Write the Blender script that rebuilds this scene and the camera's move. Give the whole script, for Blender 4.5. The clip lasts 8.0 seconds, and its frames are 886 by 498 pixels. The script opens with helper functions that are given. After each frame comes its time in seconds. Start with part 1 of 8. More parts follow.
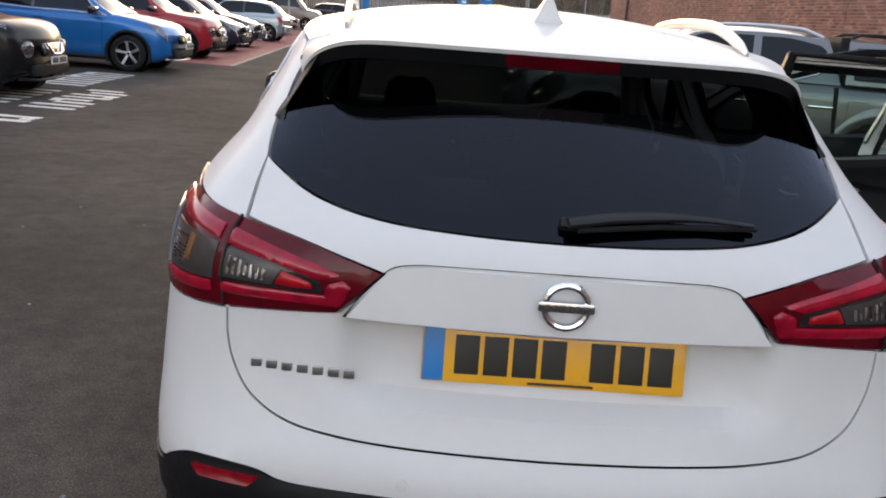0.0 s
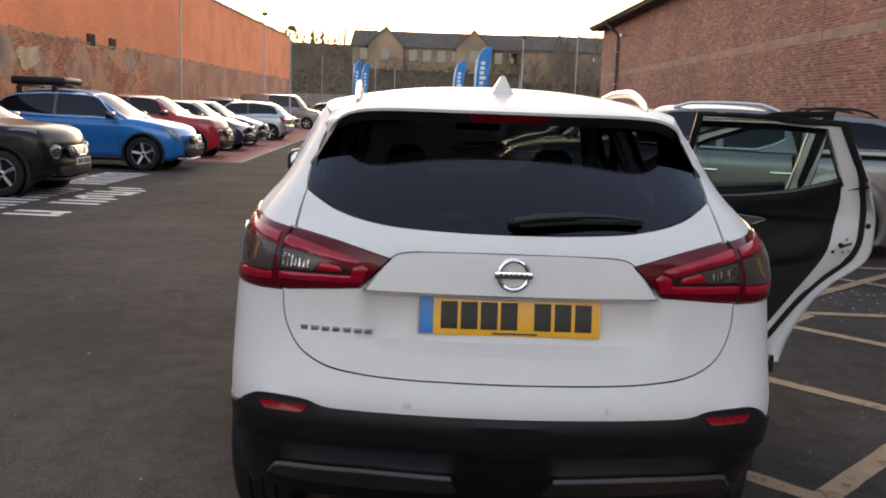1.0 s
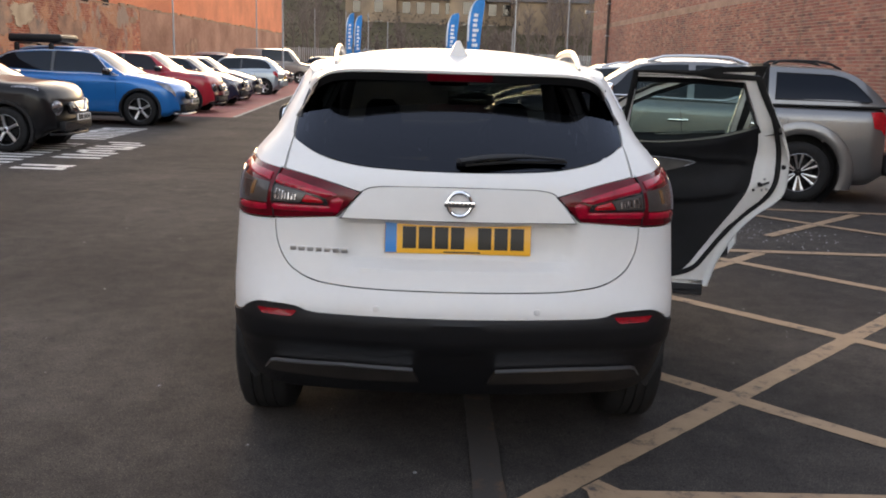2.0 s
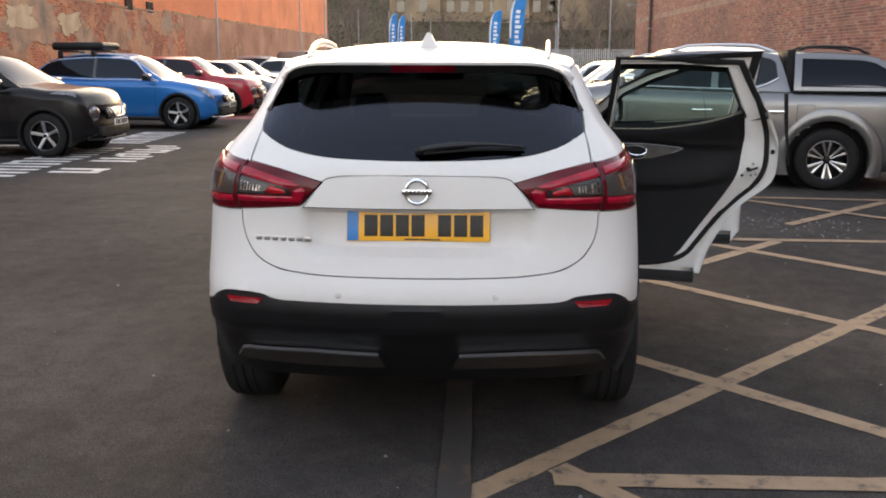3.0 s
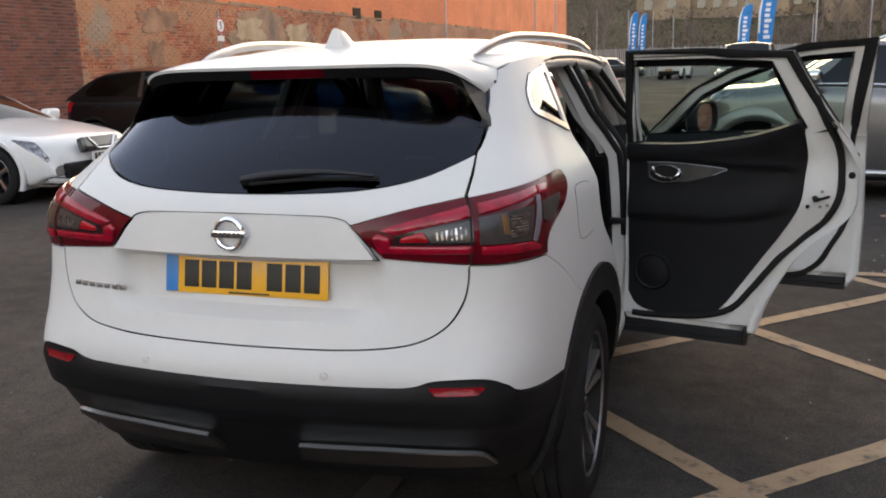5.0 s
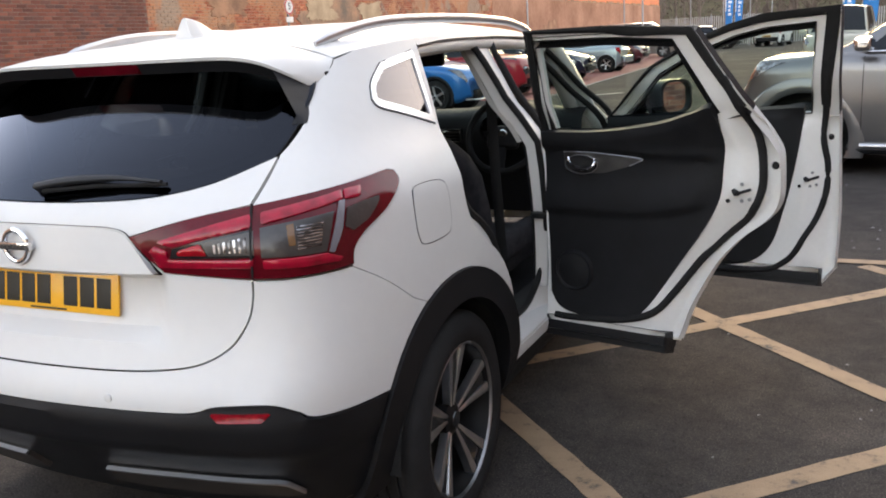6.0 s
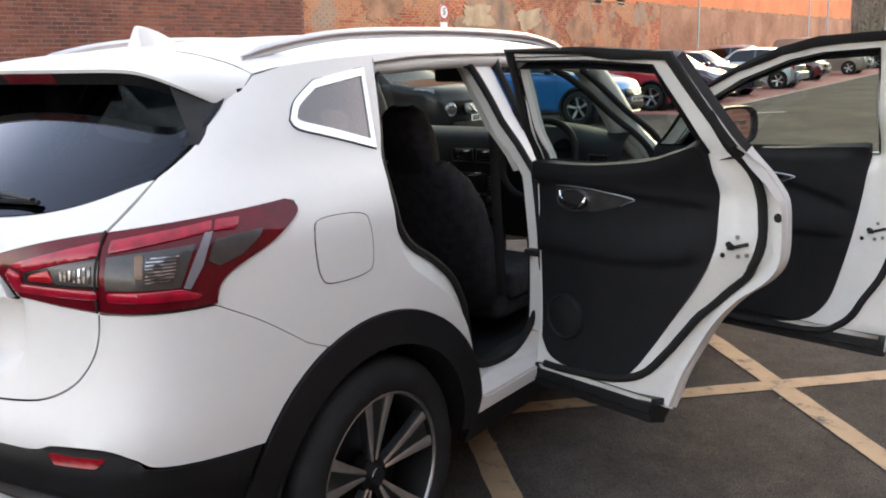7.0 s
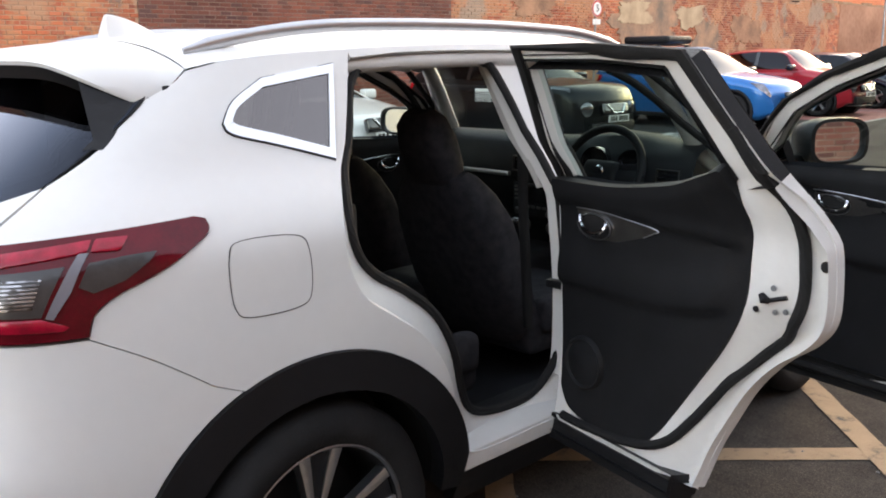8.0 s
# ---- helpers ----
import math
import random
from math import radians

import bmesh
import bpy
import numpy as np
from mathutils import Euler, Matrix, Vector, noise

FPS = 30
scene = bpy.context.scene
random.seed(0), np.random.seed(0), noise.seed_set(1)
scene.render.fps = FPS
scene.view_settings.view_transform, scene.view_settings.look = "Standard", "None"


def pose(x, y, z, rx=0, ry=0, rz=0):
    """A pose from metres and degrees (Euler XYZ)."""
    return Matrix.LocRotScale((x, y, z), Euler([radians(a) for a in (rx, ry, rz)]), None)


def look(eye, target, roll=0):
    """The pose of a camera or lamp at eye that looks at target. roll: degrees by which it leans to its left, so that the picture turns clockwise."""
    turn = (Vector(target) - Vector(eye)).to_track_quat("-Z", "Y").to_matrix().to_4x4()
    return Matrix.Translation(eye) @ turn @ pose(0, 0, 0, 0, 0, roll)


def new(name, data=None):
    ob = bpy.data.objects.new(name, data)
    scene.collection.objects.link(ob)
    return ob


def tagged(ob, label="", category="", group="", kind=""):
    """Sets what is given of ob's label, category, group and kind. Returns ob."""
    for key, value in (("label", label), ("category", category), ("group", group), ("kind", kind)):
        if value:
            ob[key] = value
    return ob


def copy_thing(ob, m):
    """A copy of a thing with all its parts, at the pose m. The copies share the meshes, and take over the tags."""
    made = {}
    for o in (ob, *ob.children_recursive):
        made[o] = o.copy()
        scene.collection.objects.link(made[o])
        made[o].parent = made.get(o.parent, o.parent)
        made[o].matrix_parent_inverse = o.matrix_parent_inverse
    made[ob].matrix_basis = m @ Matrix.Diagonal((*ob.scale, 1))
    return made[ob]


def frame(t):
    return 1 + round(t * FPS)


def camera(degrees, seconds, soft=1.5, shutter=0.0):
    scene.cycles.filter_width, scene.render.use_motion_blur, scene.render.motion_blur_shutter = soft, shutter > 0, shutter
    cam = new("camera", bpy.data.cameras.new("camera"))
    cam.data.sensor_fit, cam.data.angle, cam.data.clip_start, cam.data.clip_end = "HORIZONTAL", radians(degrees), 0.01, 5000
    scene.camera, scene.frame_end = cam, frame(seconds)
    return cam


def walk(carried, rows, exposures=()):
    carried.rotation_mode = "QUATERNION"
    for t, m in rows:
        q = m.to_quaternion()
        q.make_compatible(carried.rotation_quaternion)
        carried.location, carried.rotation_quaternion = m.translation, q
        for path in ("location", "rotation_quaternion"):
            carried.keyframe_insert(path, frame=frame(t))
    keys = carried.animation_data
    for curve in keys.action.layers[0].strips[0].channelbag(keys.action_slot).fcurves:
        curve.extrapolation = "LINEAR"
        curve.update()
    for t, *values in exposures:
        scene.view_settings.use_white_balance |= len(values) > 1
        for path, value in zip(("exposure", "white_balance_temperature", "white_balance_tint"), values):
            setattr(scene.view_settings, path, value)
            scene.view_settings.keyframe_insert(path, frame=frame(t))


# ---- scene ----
cam = camera(53.0, 8.0, soft=1.9)
PATH = [
    (0, (-0.272, -1.612, 1.561), (-0.228, 0.321, 1.047), 4.4),
    (0.5, (-0.265, -2.027, 1.517), (-0.261, -0.061, 1.15), 3.4),
    (1, (-0.229, -2.453, 1.498), (-0.203, -0.478, 1.185), 2.1),
    (1.5, (-0.198, -2.836, 1.52), (-0.142, -0.868, 1.166), 1.2),
    (1.7, (-0.171, -2.948, 1.533), (-0.116, -0.985, 1.151), 1.4),
    (2.8, (0.136, -3.198, 1.519), (0.083, -1.249, 1.074), 0.9),
    (3, (0.212, -3.137, 1.509), (0.136, -1.183, 1.09), 0.1),
    (3.5, (0.451, -2.952, 1.501), (0.285, -0.998, 1.109), -0.8),
    (4, (0.736, -2.689, 1.503), (0.432, -0.755, 1.097), -0.2),
    (4.2, (0.85, -2.56, 1.505), (0.486, -0.638, 1.09), -0.4),
    (5.3, (1.497, -1.975, 1.487), (0.795, -0.15, 1.067), -1.7),
    (5.5, (1.632, -1.871, 1.516), (0.886, -0.07, 1.07), -1.9),
    (6, (1.936, -1.614, 1.5), (1.114, 0.152, 1.046), -3.2),
    (6.5, (2.169, -1.345, 1.518), (1.229, 0.362, 1.068), -3.0),
    (7, (2.371, -1.032, 1.509), (1.233, 0.556, 1.082), -1.4),
    (7.5, (2.467, -0.73, 1.498), (1.174, 0.74, 1.088), -0.6),
    (8, (2.478, -0.4, 1.498), (1.073, 0.958, 1.071), -0.6),
]
walk(cam, [(t, look(eye, target, roll)) for t, eye, target, roll in PATH], exposures=[(0.0, 2.73, 6600, 15), (0.5, 2.60, 6700, 16), (1.0, 2.52, 6750, 16), (1.5, 2.62, 6800, 16), (2.8, 2.94, 6900, 16), (3.0, 2.92, 6950, 16), (3.5, 2.68, 6950, 15), (4.2, 2.72, 6950, 15), (5.4, 2.86, 6950, 14), (5.7, 3.06, 6900, 15), (6.1, 3.37, 6900, 15), (6.5, 3.50, 6900, 15), (7.0, 3.46, 6900, 15), (8.0, 3.53, 6900, 15)])

# ---- light ----
world = bpy.data.worlds.new("dusk_sky")
scene.world = world
world.use_nodes = True
wn = world.node_tree.nodes
wl = world.node_tree.links
sky = wn.new("ShaderNodeTexSky")
sky.sky_type = "NISHITA"
sky.sun_disc = False
sky.sun_elevation = radians(8.0)
sky.sun_rotation = radians(-9.0)
sky.air_density, sky.dust_density, sky.ozone_density = 1.0, 2.0, 1.0
wl.new(sky.outputs[0], wn["Background"].inputs[0])
wn["Background"].inputs[1].default_value = 0.05
# evening haze: pale overhead, warm towards the horizon where the sun went down
tc, sepz, dot, haze = wn.new("ShaderNodeTexCoord"), wn.new("ShaderNodeSeparateXYZ"), wn.new("ShaderNodeVectorMath"), wn.new("ShaderNodeBackground")
wl.new(tc.outputs["Generated"], sepz.inputs[0])
wl.new(tc.outputs["Generated"], dot.inputs[0])
dot.operation = "DOT_PRODUCT"
dot.inputs[1].default_value = (-0.17, 0.985, 0.03)
rise, near = wn.new("ShaderNodeValToRGB"), wn.new("ShaderNodeMapRange")
rise.color_ramp.elements[0].position, rise.color_ramp.elements[1].position = 0.0, 0.6
rise.color_ramp.elements[0].color = (2.52, 2.33, 2.16, 1)
rise.color_ramp.elements[1].color = (0.60, 0.64, 0.72, 1)
wl.new(sepz.outputs[2], rise.inputs[0])
low_ = wn.new("ShaderNodeValToRGB")
low_.color_ramp.elements[0].position, low_.color_ramp.elements[1].position = 0.02, 0.26
low_.color_ramp.elements[0].color = (1.75, 1.12, 0.42, 1)
low_.color_ramp.elements[1].color = (1.55, 1.45, 1.30, 1)
wl.new(sepz.outputs[2], low_.inputs[0])
near.inputs[1].default_value, near.inputs[2].default_value = 0.55, 0.98
wl.new(dot.outputs["Value"], near.inputs[0])
blend = wn.new("ShaderNodeMix")
blend.data_type = "RGBA"
wl.new(near.outputs[0], blend.inputs[0])
wl.new(rise.outputs[0], blend.inputs[6])
wl.new(low_.outputs[0], blend.inputs[7])
wl.new(blend.outputs[2], haze.inputs[0])
haze.inputs[1].default_value = 0.15
both_ = wn.new("ShaderNodeAddShader")
wl.new(wn["Background"].outputs[0], both_.inputs[0])
wl.new(haze.outputs[0], both_.inputs[1])
wl.new(both_.outputs[0], wn["World Output"].inputs[0])
sun = new("sun", bpy.data.lights.new("sun", "SUN"))
sun.data.energy, sun.data.angle, sun.data.color = 0.08, radians(20), (1.0, 0.82, 0.6)
sun.matrix_world = look((-16, 100, 22), (0, 0, 0))

# ---- small tools ----
def material(name, base, rough=0.6, metal=0.0, vary=0.12, scale=6.0, bump=0.0, bump_scale=60.0, coat=0.0, second=None, spec=0.5):
    """A surface with blotches at two sizes, grain in its gloss and fine relief."""
    m = bpy.data.materials.new(name)
    m.use_nodes = True
    n, l = m.node_tree.nodes, m.node_tree.links
    b = n["Principled BSDF"]
    co = n.new("ShaderNodeTexCoord")
    big, fine, both = n.new("ShaderNodeTexNoise"), n.new("ShaderNodeTexNoise"), n.new("ShaderNodeMath")
    big.inputs["Scale"].default_value, fine.inputs["Scale"].default_value = scale, scale * 11
    big.inputs["Detail"].default_value, fine.inputs["Detail"].default_value = 5, 3
    l.new(co.outputs["Object"], big.inputs["Vector"])
    l.new(co.outputs["Object"], fine.inputs["Vector"])
    both.operation = "MULTIPLY_ADD"
    both.inputs[1].default_value = 0.35
    l.new(fine.outputs["Fac"], both.inputs[0])
    l.new(big.outputs["Fac"], both.inputs[2])
    ramp = n.new("ShaderNodeValToRGB")
    lo = [c * (1 - vary) for c in base]
    hi = [min(1, c * (1 + vary)) for c in base] if second is None else list(second)
    ramp.color_ramp.elements[0].position, ramp.color_ramp.elements[1].position = 0.45, 0.9
    ramp.color_ramp.elements[0].color, ramp.color_ramp.elements[1].color = (*lo, 1), (*hi, 1)
    l.new(both.outputs[0], ramp.inputs["Fac"])
    l.new(ramp.outputs["Color"], b.inputs["Base Color"])
    b.inputs["Roughness"].default_value, b.inputs["Metallic"].default_value = rough, metal
    b.inputs["Coat Weight"].default_value = coat
    b.inputs["Coat Roughness"].default_value = 0.04
    b.inputs["Specular IOR Level"].default_value = spec
    if bump:
        t, bn = n.new("ShaderNodeTexNoise"), n.new("ShaderNodeBump")
        t.inputs["Scale"].default_value, t.inputs["Detail"].default_value = bump_scale, 4
        bn.inputs["Strength"].default_value, bn.inputs["Distance"].default_value = bump, 0.01
        l.new(co.outputs["Object"], t.inputs["Vector"])
        l.new(t.outputs["Fac"], bn.inputs["Height"])
        l.new(bn.outputs["Normal"], b.inputs["Normal"])
    return m


def glass(name, tint, gloss=0.02, base=0.032, shade=(0.74, 0.82, 1)):
    """Thin glazing: a tinted clear layer under a Fresnel gloss."""
    m = bpy.data.materials.new(name)
    m.use_nodes = True
    n, l = m.node_tree.nodes, m.node_tree.links
    n.remove(n["Principled BSDF"])
    mix, clear, shine = n.new("ShaderNodeMixShader"), n.new("ShaderNodeBsdfTransparent"), n.new("ShaderNodeBsdfGlossy")
    clear.inputs[0].default_value = (*tint, 1)
    shine.inputs["Color"].default_value = (*shade, 1)
    shine.inputs["Roughness"].default_value = gloss
    lw, pw, ma = n.new("ShaderNodeLayerWeight"), n.new("ShaderNodeMath"), n.new("ShaderNodeMath")
    lw.inputs["Blend"].default_value = 0.5
    pw.operation, ma.operation = "POWER", "MULTIPLY_ADD"
    pw.inputs[1].default_value = 4.2
    ma.inputs[1].default_value, ma.inputs[2].default_value = 0.92, base
    l.new(lw.outputs["Facing"], pw.inputs[0])
    l.new(pw.outputs[0], ma.inputs[0])
    l.new(ma.outputs[0], mix.inputs[0])
    l.new(clear.outputs[0], mix.inputs[1])
    l.new(shine.outputs[0], mix.inputs[2])
    l.new(mix.outputs[0], n["Material Output"].inputs[0])
    return m


def part(name, bm, mat, parent=None, label="", smooth=True, keep=False):
    """Links a bmesh as one mesh object, under parent when one is given."""
    me = bpy.data.meshes.new(name)
    bm.to_mesh(me)
    bm.free()
    for p in me.polygons:
        p.use_smooth = smooth
    if smooth:
        me.set_sharp_from_angle(angle=radians(38))
    if mat:
        me.materials.append(mat)
    ob = new(name, me)
    ob.parent = parent
    if label:
        ob["label"] = label
    return ob


def sharp(ob, angle=35):
    """Keeps hard edges hard under smooth shading."""
    ob.data.set_sharp_from_angle(angle=radians(angle))
    return ob


def raw(name, verts, faces, mat, parent=None, label="", smooth=False):
    me = bpy.data.meshes.new(name)
    me.from_pydata(verts, [], faces)
    me.update()
    if smooth:
        for p in me.polygons:
            p.use_smooth = True
    if mat:
        me.materials.append(mat)
    ob = new(name, me)
    ob.parent = parent
    if label:
        ob["label"] = label
    return ob


def thing(name, label, category, group="", m=None):
    ob = new(name)
    ob.empty_display_size = 0.2
    if m is not None:
        ob.matrix_basis = m
    return tagged(ob, label, category, group)


def box(bm, lo, hi, bevel=0.0, m=None, seg=2):
    """Adds a bevelled block between two corners."""
    r = bmesh.ops.create_cube(bm, size=1)
    vs = r["verts"]
    c = [(a + b) / 2 for a, b in zip(lo, hi)]
    d = [abs(b - a) for a, b in zip(lo, hi)]
    bmesh.ops.transform(bm, matrix=Matrix.Translation(c) @ Matrix.Diagonal((*d, 1)), verts=vs)
    if bevel:
        es = list({e for v in vs for e in v.link_edges})
        r = bmesh.ops.bevel(bm, geom=es, offset=bevel, segments=seg, affect="EDGES", profile=0.6)
        vs = list({v for f in r["faces"] for v in f.verts} | {v for v in vs if v.is_valid})
    if m is not None:
        bmesh.ops.transform(bm, matrix=m, verts=vs)
    return vs


def block(lo, hi, bevel=0.0, m=None, seg=2):
    bm = bmesh.new()
    box(bm, lo, hi, bevel, m, seg)
    return bm


def tube(bm, pts, radius, sides=10, flat=1.0, caps=True, up=Vector((0, 0, 1))):
    """Sweeps a round or flattened section along points; radius may be one for each point."""
    pts = [Vector(p) for p in pts]
    rings = []
    for i, p in enumerate(pts):
        d = (pts[min(i + 1, len(pts) - 1)] - pts[max(i - 1, 0)]).normalized()
        a = d.cross(up)
        a = a.normalized() if a.length > 1e-4 else Vector((1, 0, 0))
        b = d.cross(a).normalized()
        r = radius[i] if isinstance(radius, (list, tuple)) else radius
        rings.append([bm.verts.new(p + a * math.cos(2 * math.pi * k / sides) * r + b * math.sin(2 * math.pi * k / sides) * r * flat) for k in range(sides)])
    for u, v in zip(rings, rings[1:]):
        for k in range(sides):
            bm.faces.new((u[k], u[(k + 1) % sides], v[(k + 1) % sides], v[k]))
    if caps:
        bm.faces.new(rings[0])
        bm.faces.new(rings[-1][::-1])
    return bm


def lathe(bm, profile, sides=48, m=None):
    """Turns (radius, along) pairs about the x axis."""
    rings = []
    for r, a in profile:
        rings.append([bm.verts.new((a, r * math.cos(2 * math.pi * k / sides), r * math.sin(2 * math.pi * k / sides))) for k in range(sides)])
    for u, v in zip(rings, rings[1:]):
        for k in range(sides):
            bm.faces.new((u[k], v[k], v[(k + 1) % sides], u[(k + 1) % sides]))
    if m is not None:
        bmesh.ops.transform(bm, matrix=m, verts=[v for r in rings for v in r])
    return bm


def curve(*pts):
    """A smooth function through (x, y) pairs that never overshoots."""
    xs, ys = np.array([p[0] for p in pts], float), np.array([p[1] for p in pts], float)
    h, d = np.diff(xs), np.diff(ys) / np.diff(xs)
    s = np.zeros(len(xs))
    for i in range(1, len(xs) - 1):
        if d[i - 1] * d[i] > 0:
            w1, w2 = 2 * h[i] + h[i - 1], h[i] + 2 * h[i - 1]
            s[i] = (w1 + w2) / (w1 / d[i - 1] + w2 / d[i])
    s[0], s[-1] = d[0], d[-1]

    def f(x):
        x = min(max(x, xs[0]), xs[-1])
        i = min(int(np.searchsorted(xs, x, "right")) - 1, len(xs) - 2)
        t = (x - xs[i]) / h[i]
        return float(ys[i] * (1 + 2 * t) * (1 - t) ** 2 + s[i] * h[i] * t * (1 - t) ** 2 + ys[i + 1] * t * t * (3 - 2 * t) + s[i + 1] * h[i] * t * t * (t - 1))
    return f


def spline(pts, n=6):
    """Points of an open Catmull-Rom curve through pts."""
    out = []
    p = [pts[0], *pts, pts[-1]]
    for i in range(1, len(p) - 2):
        for k in range(n):
            t = k / n
            out.append(tuple(0.5 * (2 * b + (c - a) * t + (2 * a - 5 * b + 4 * c - d) * t * t + (3 * b - a - 3 * c + d) * t ** 3) for a, b, c, d in zip(p[i - 1], p[i], p[i + 1], p[i + 2])))
    return out + [tuple(pts[-1])]


def outline(*segs):
    """One closed outline out of curves that meet at corners."""
    out = []
    for sg in segs:
        for q in (spline(sg) if len(sg) > 2 else sg):
            if not out or (abs(q[0] - out[-1][0]) + abs(q[1] - out[-1][1])) > 1e-4:
                out.append(tuple(q))
    if abs(out[0][0] - out[-1][0]) + abs(out[0][1] - out[-1][1]) < 1e-4:
        out.pop()
    return out


def shrink(poly, d):
    """The outline moved inwards by d."""
    area = sum(a[0] * b[1] - b[0] * a[1] for a, b in zip(poly, poly[1:] + poly[:1]))
    sg = 1 if area > 0 else -1
    res = []
    for i, p in enumerate(poly):
        a, b = poly[i - 1], poly[(i + 1) % len(poly)]
        e1, e2 = Vector((p[0] - a[0], p[1] - a[1])), Vector((b[0] - p[0], b[1] - p[1]))
        if e1.length < 1e-6 or e2.length < 1e-6:
            res.append(p)
            continue
        n1, n2 = Vector((-e1.y, e1.x)).normalized(), Vector((-e2.y, e2.x)).normalized()
        m = n1 + n2
        m = n1 if m.length < 0.3 else m / max(m.length_squared / 2, 0.35)
        res.append((p[0] + m.x * d * sg, p[1] + m.y * d * sg))
    return res


def sheet(polys, at, step=0.04, lift=0.0, thick=0.02, gap=0.0):
    """A bent panel: 2D outlines are cut into a grid, laid on the surface at(u, v), and given a turned-in edge."""
    bm = bmesh.new()
    for poly in polys:
        q = shrink(poly, gap) if gap else list(poly)
        if sum(a[0] * b[1] - b[0] * a[1] for a, b in zip(q, q[1:] + q[:1])) < 0:
            q = q[::-1]
        vs = [bm.verts.new((u, v, 0)) for u, v in q]
        bm.faces.new(vs)
    if len(polys) > 1:
        bmesh.ops.remove_doubles(bm, verts=bm.verts[:], dist=1e-4)
    us, vv = [v.co.x for v in bm.verts], [v.co.y for v in bm.verts]
    for ax, lo, hi in ((0, min(us), max(us)), (1, min(vv), max(vv))):
        k = math.floor(lo / step) + 1
        while k * step < hi:
            co, no = [0, 0, 0], [0, 0, 0]
            co[ax], no[ax] = k * step, 1
            bmesh.ops.bisect_plane(bm, geom=bm.verts[:] + bm.edges[:] + bm.faces[:], plane_co=co, plane_no=no, dist=1e-5)
            k += 1
    bmesh.ops.triangulate(bm, faces=[f for f in bm.faces if len(f.verts) > 4])
    place, normal = {}, {}
    for v in bm.verts:
        u, w = v.co.x, v.co.y
        p = at(u, w)
        du, dw = at(u + 0.004, w) - at(u - 0.004, w), at(u, w + 0.004) - at(u, w - 0.004)
        n = du.cross(dw)
        normal[v] = n.normalized() if n.length > 1e-9 else Vector((0, 0, 1))
        place[v] = p
    for v in bm.verts:
        v.co = place[v] + normal[v] * lift
    bm.normal_update()
    rim = [e for e in bm.edges if e.is_boundary]
    if thick and rim:
        old = {v for e in rim for v in e.verts}
        near = {tuple(round(c, 6) for c in v.co): normal[v] for v in old}
        r = bmesh.ops.extrude_edge_only(bm, edges=rim)
        for g in [g for g in r["geom"] if isinstance(g, bmesh.types.BMVert)]:
            g.co = g.co - near.get(tuple(round(c, 6) for c in g.co), Vector((0, 0, 0))) * thick
    return bm


def ring(poly, at, width, step=0.05, lift=0.0, thick=0.008):
    """A frame of even width that follows an outline on a surface."""
    inner = shrink(poly, width)
    bm = bmesh.new()
    rows = []
    for off, q in ((0, poly), (lift, poly), (lift, inner), (0, inner)):
        row = []
        for u, v in q:
            p = at(u, v)
            du, dw = at(u + 0.004, v) - at(u - 0.004, v), at(u, v + 0.004) - at(u, v - 0.004)
            row.append(bm.verts.new(p + du.cross(dw).normalized() * (off - (0 if off else thick))))
        rows.append(row)
    n = len(poly)
    for a, b in zip(rows, rows[1:]):
        for k in range(n):
            bm.faces.new((a[k], a[(k + 1) % n], b[(k + 1) % n], b[k]))
    bmesh.ops.recalc_face_normals(bm, faces=bm.faces[:])
    return bm


def strip(a, b, width, lift=0.003, rough=None, n=1):
    """A painted line on the ground, from a to b, with ragged edges."""
    a, b = Vector((*a, lift)), Vector((*b, lift))
    d = (b - a).normalized()
    s = Vector((-d.y, d.x, 0)) * width / 2
    n = max(2, int((b - a).length / 0.08))
    verts, faces = [], []
    for i in range(n + 1):
        p = a.lerp(b, i / n)
        w = [1 + 0.12 * noise.noise(p * 9 + Vector((k * 7, 0, 0))) for k in (0, 1)]
        verts += [p - s * w[0], p + s * w[1]]
    for i in range(n):
        faces.append((2 * i, 2 * i + 2, 2 * i + 3, 2 * i + 1))
    return verts, faces

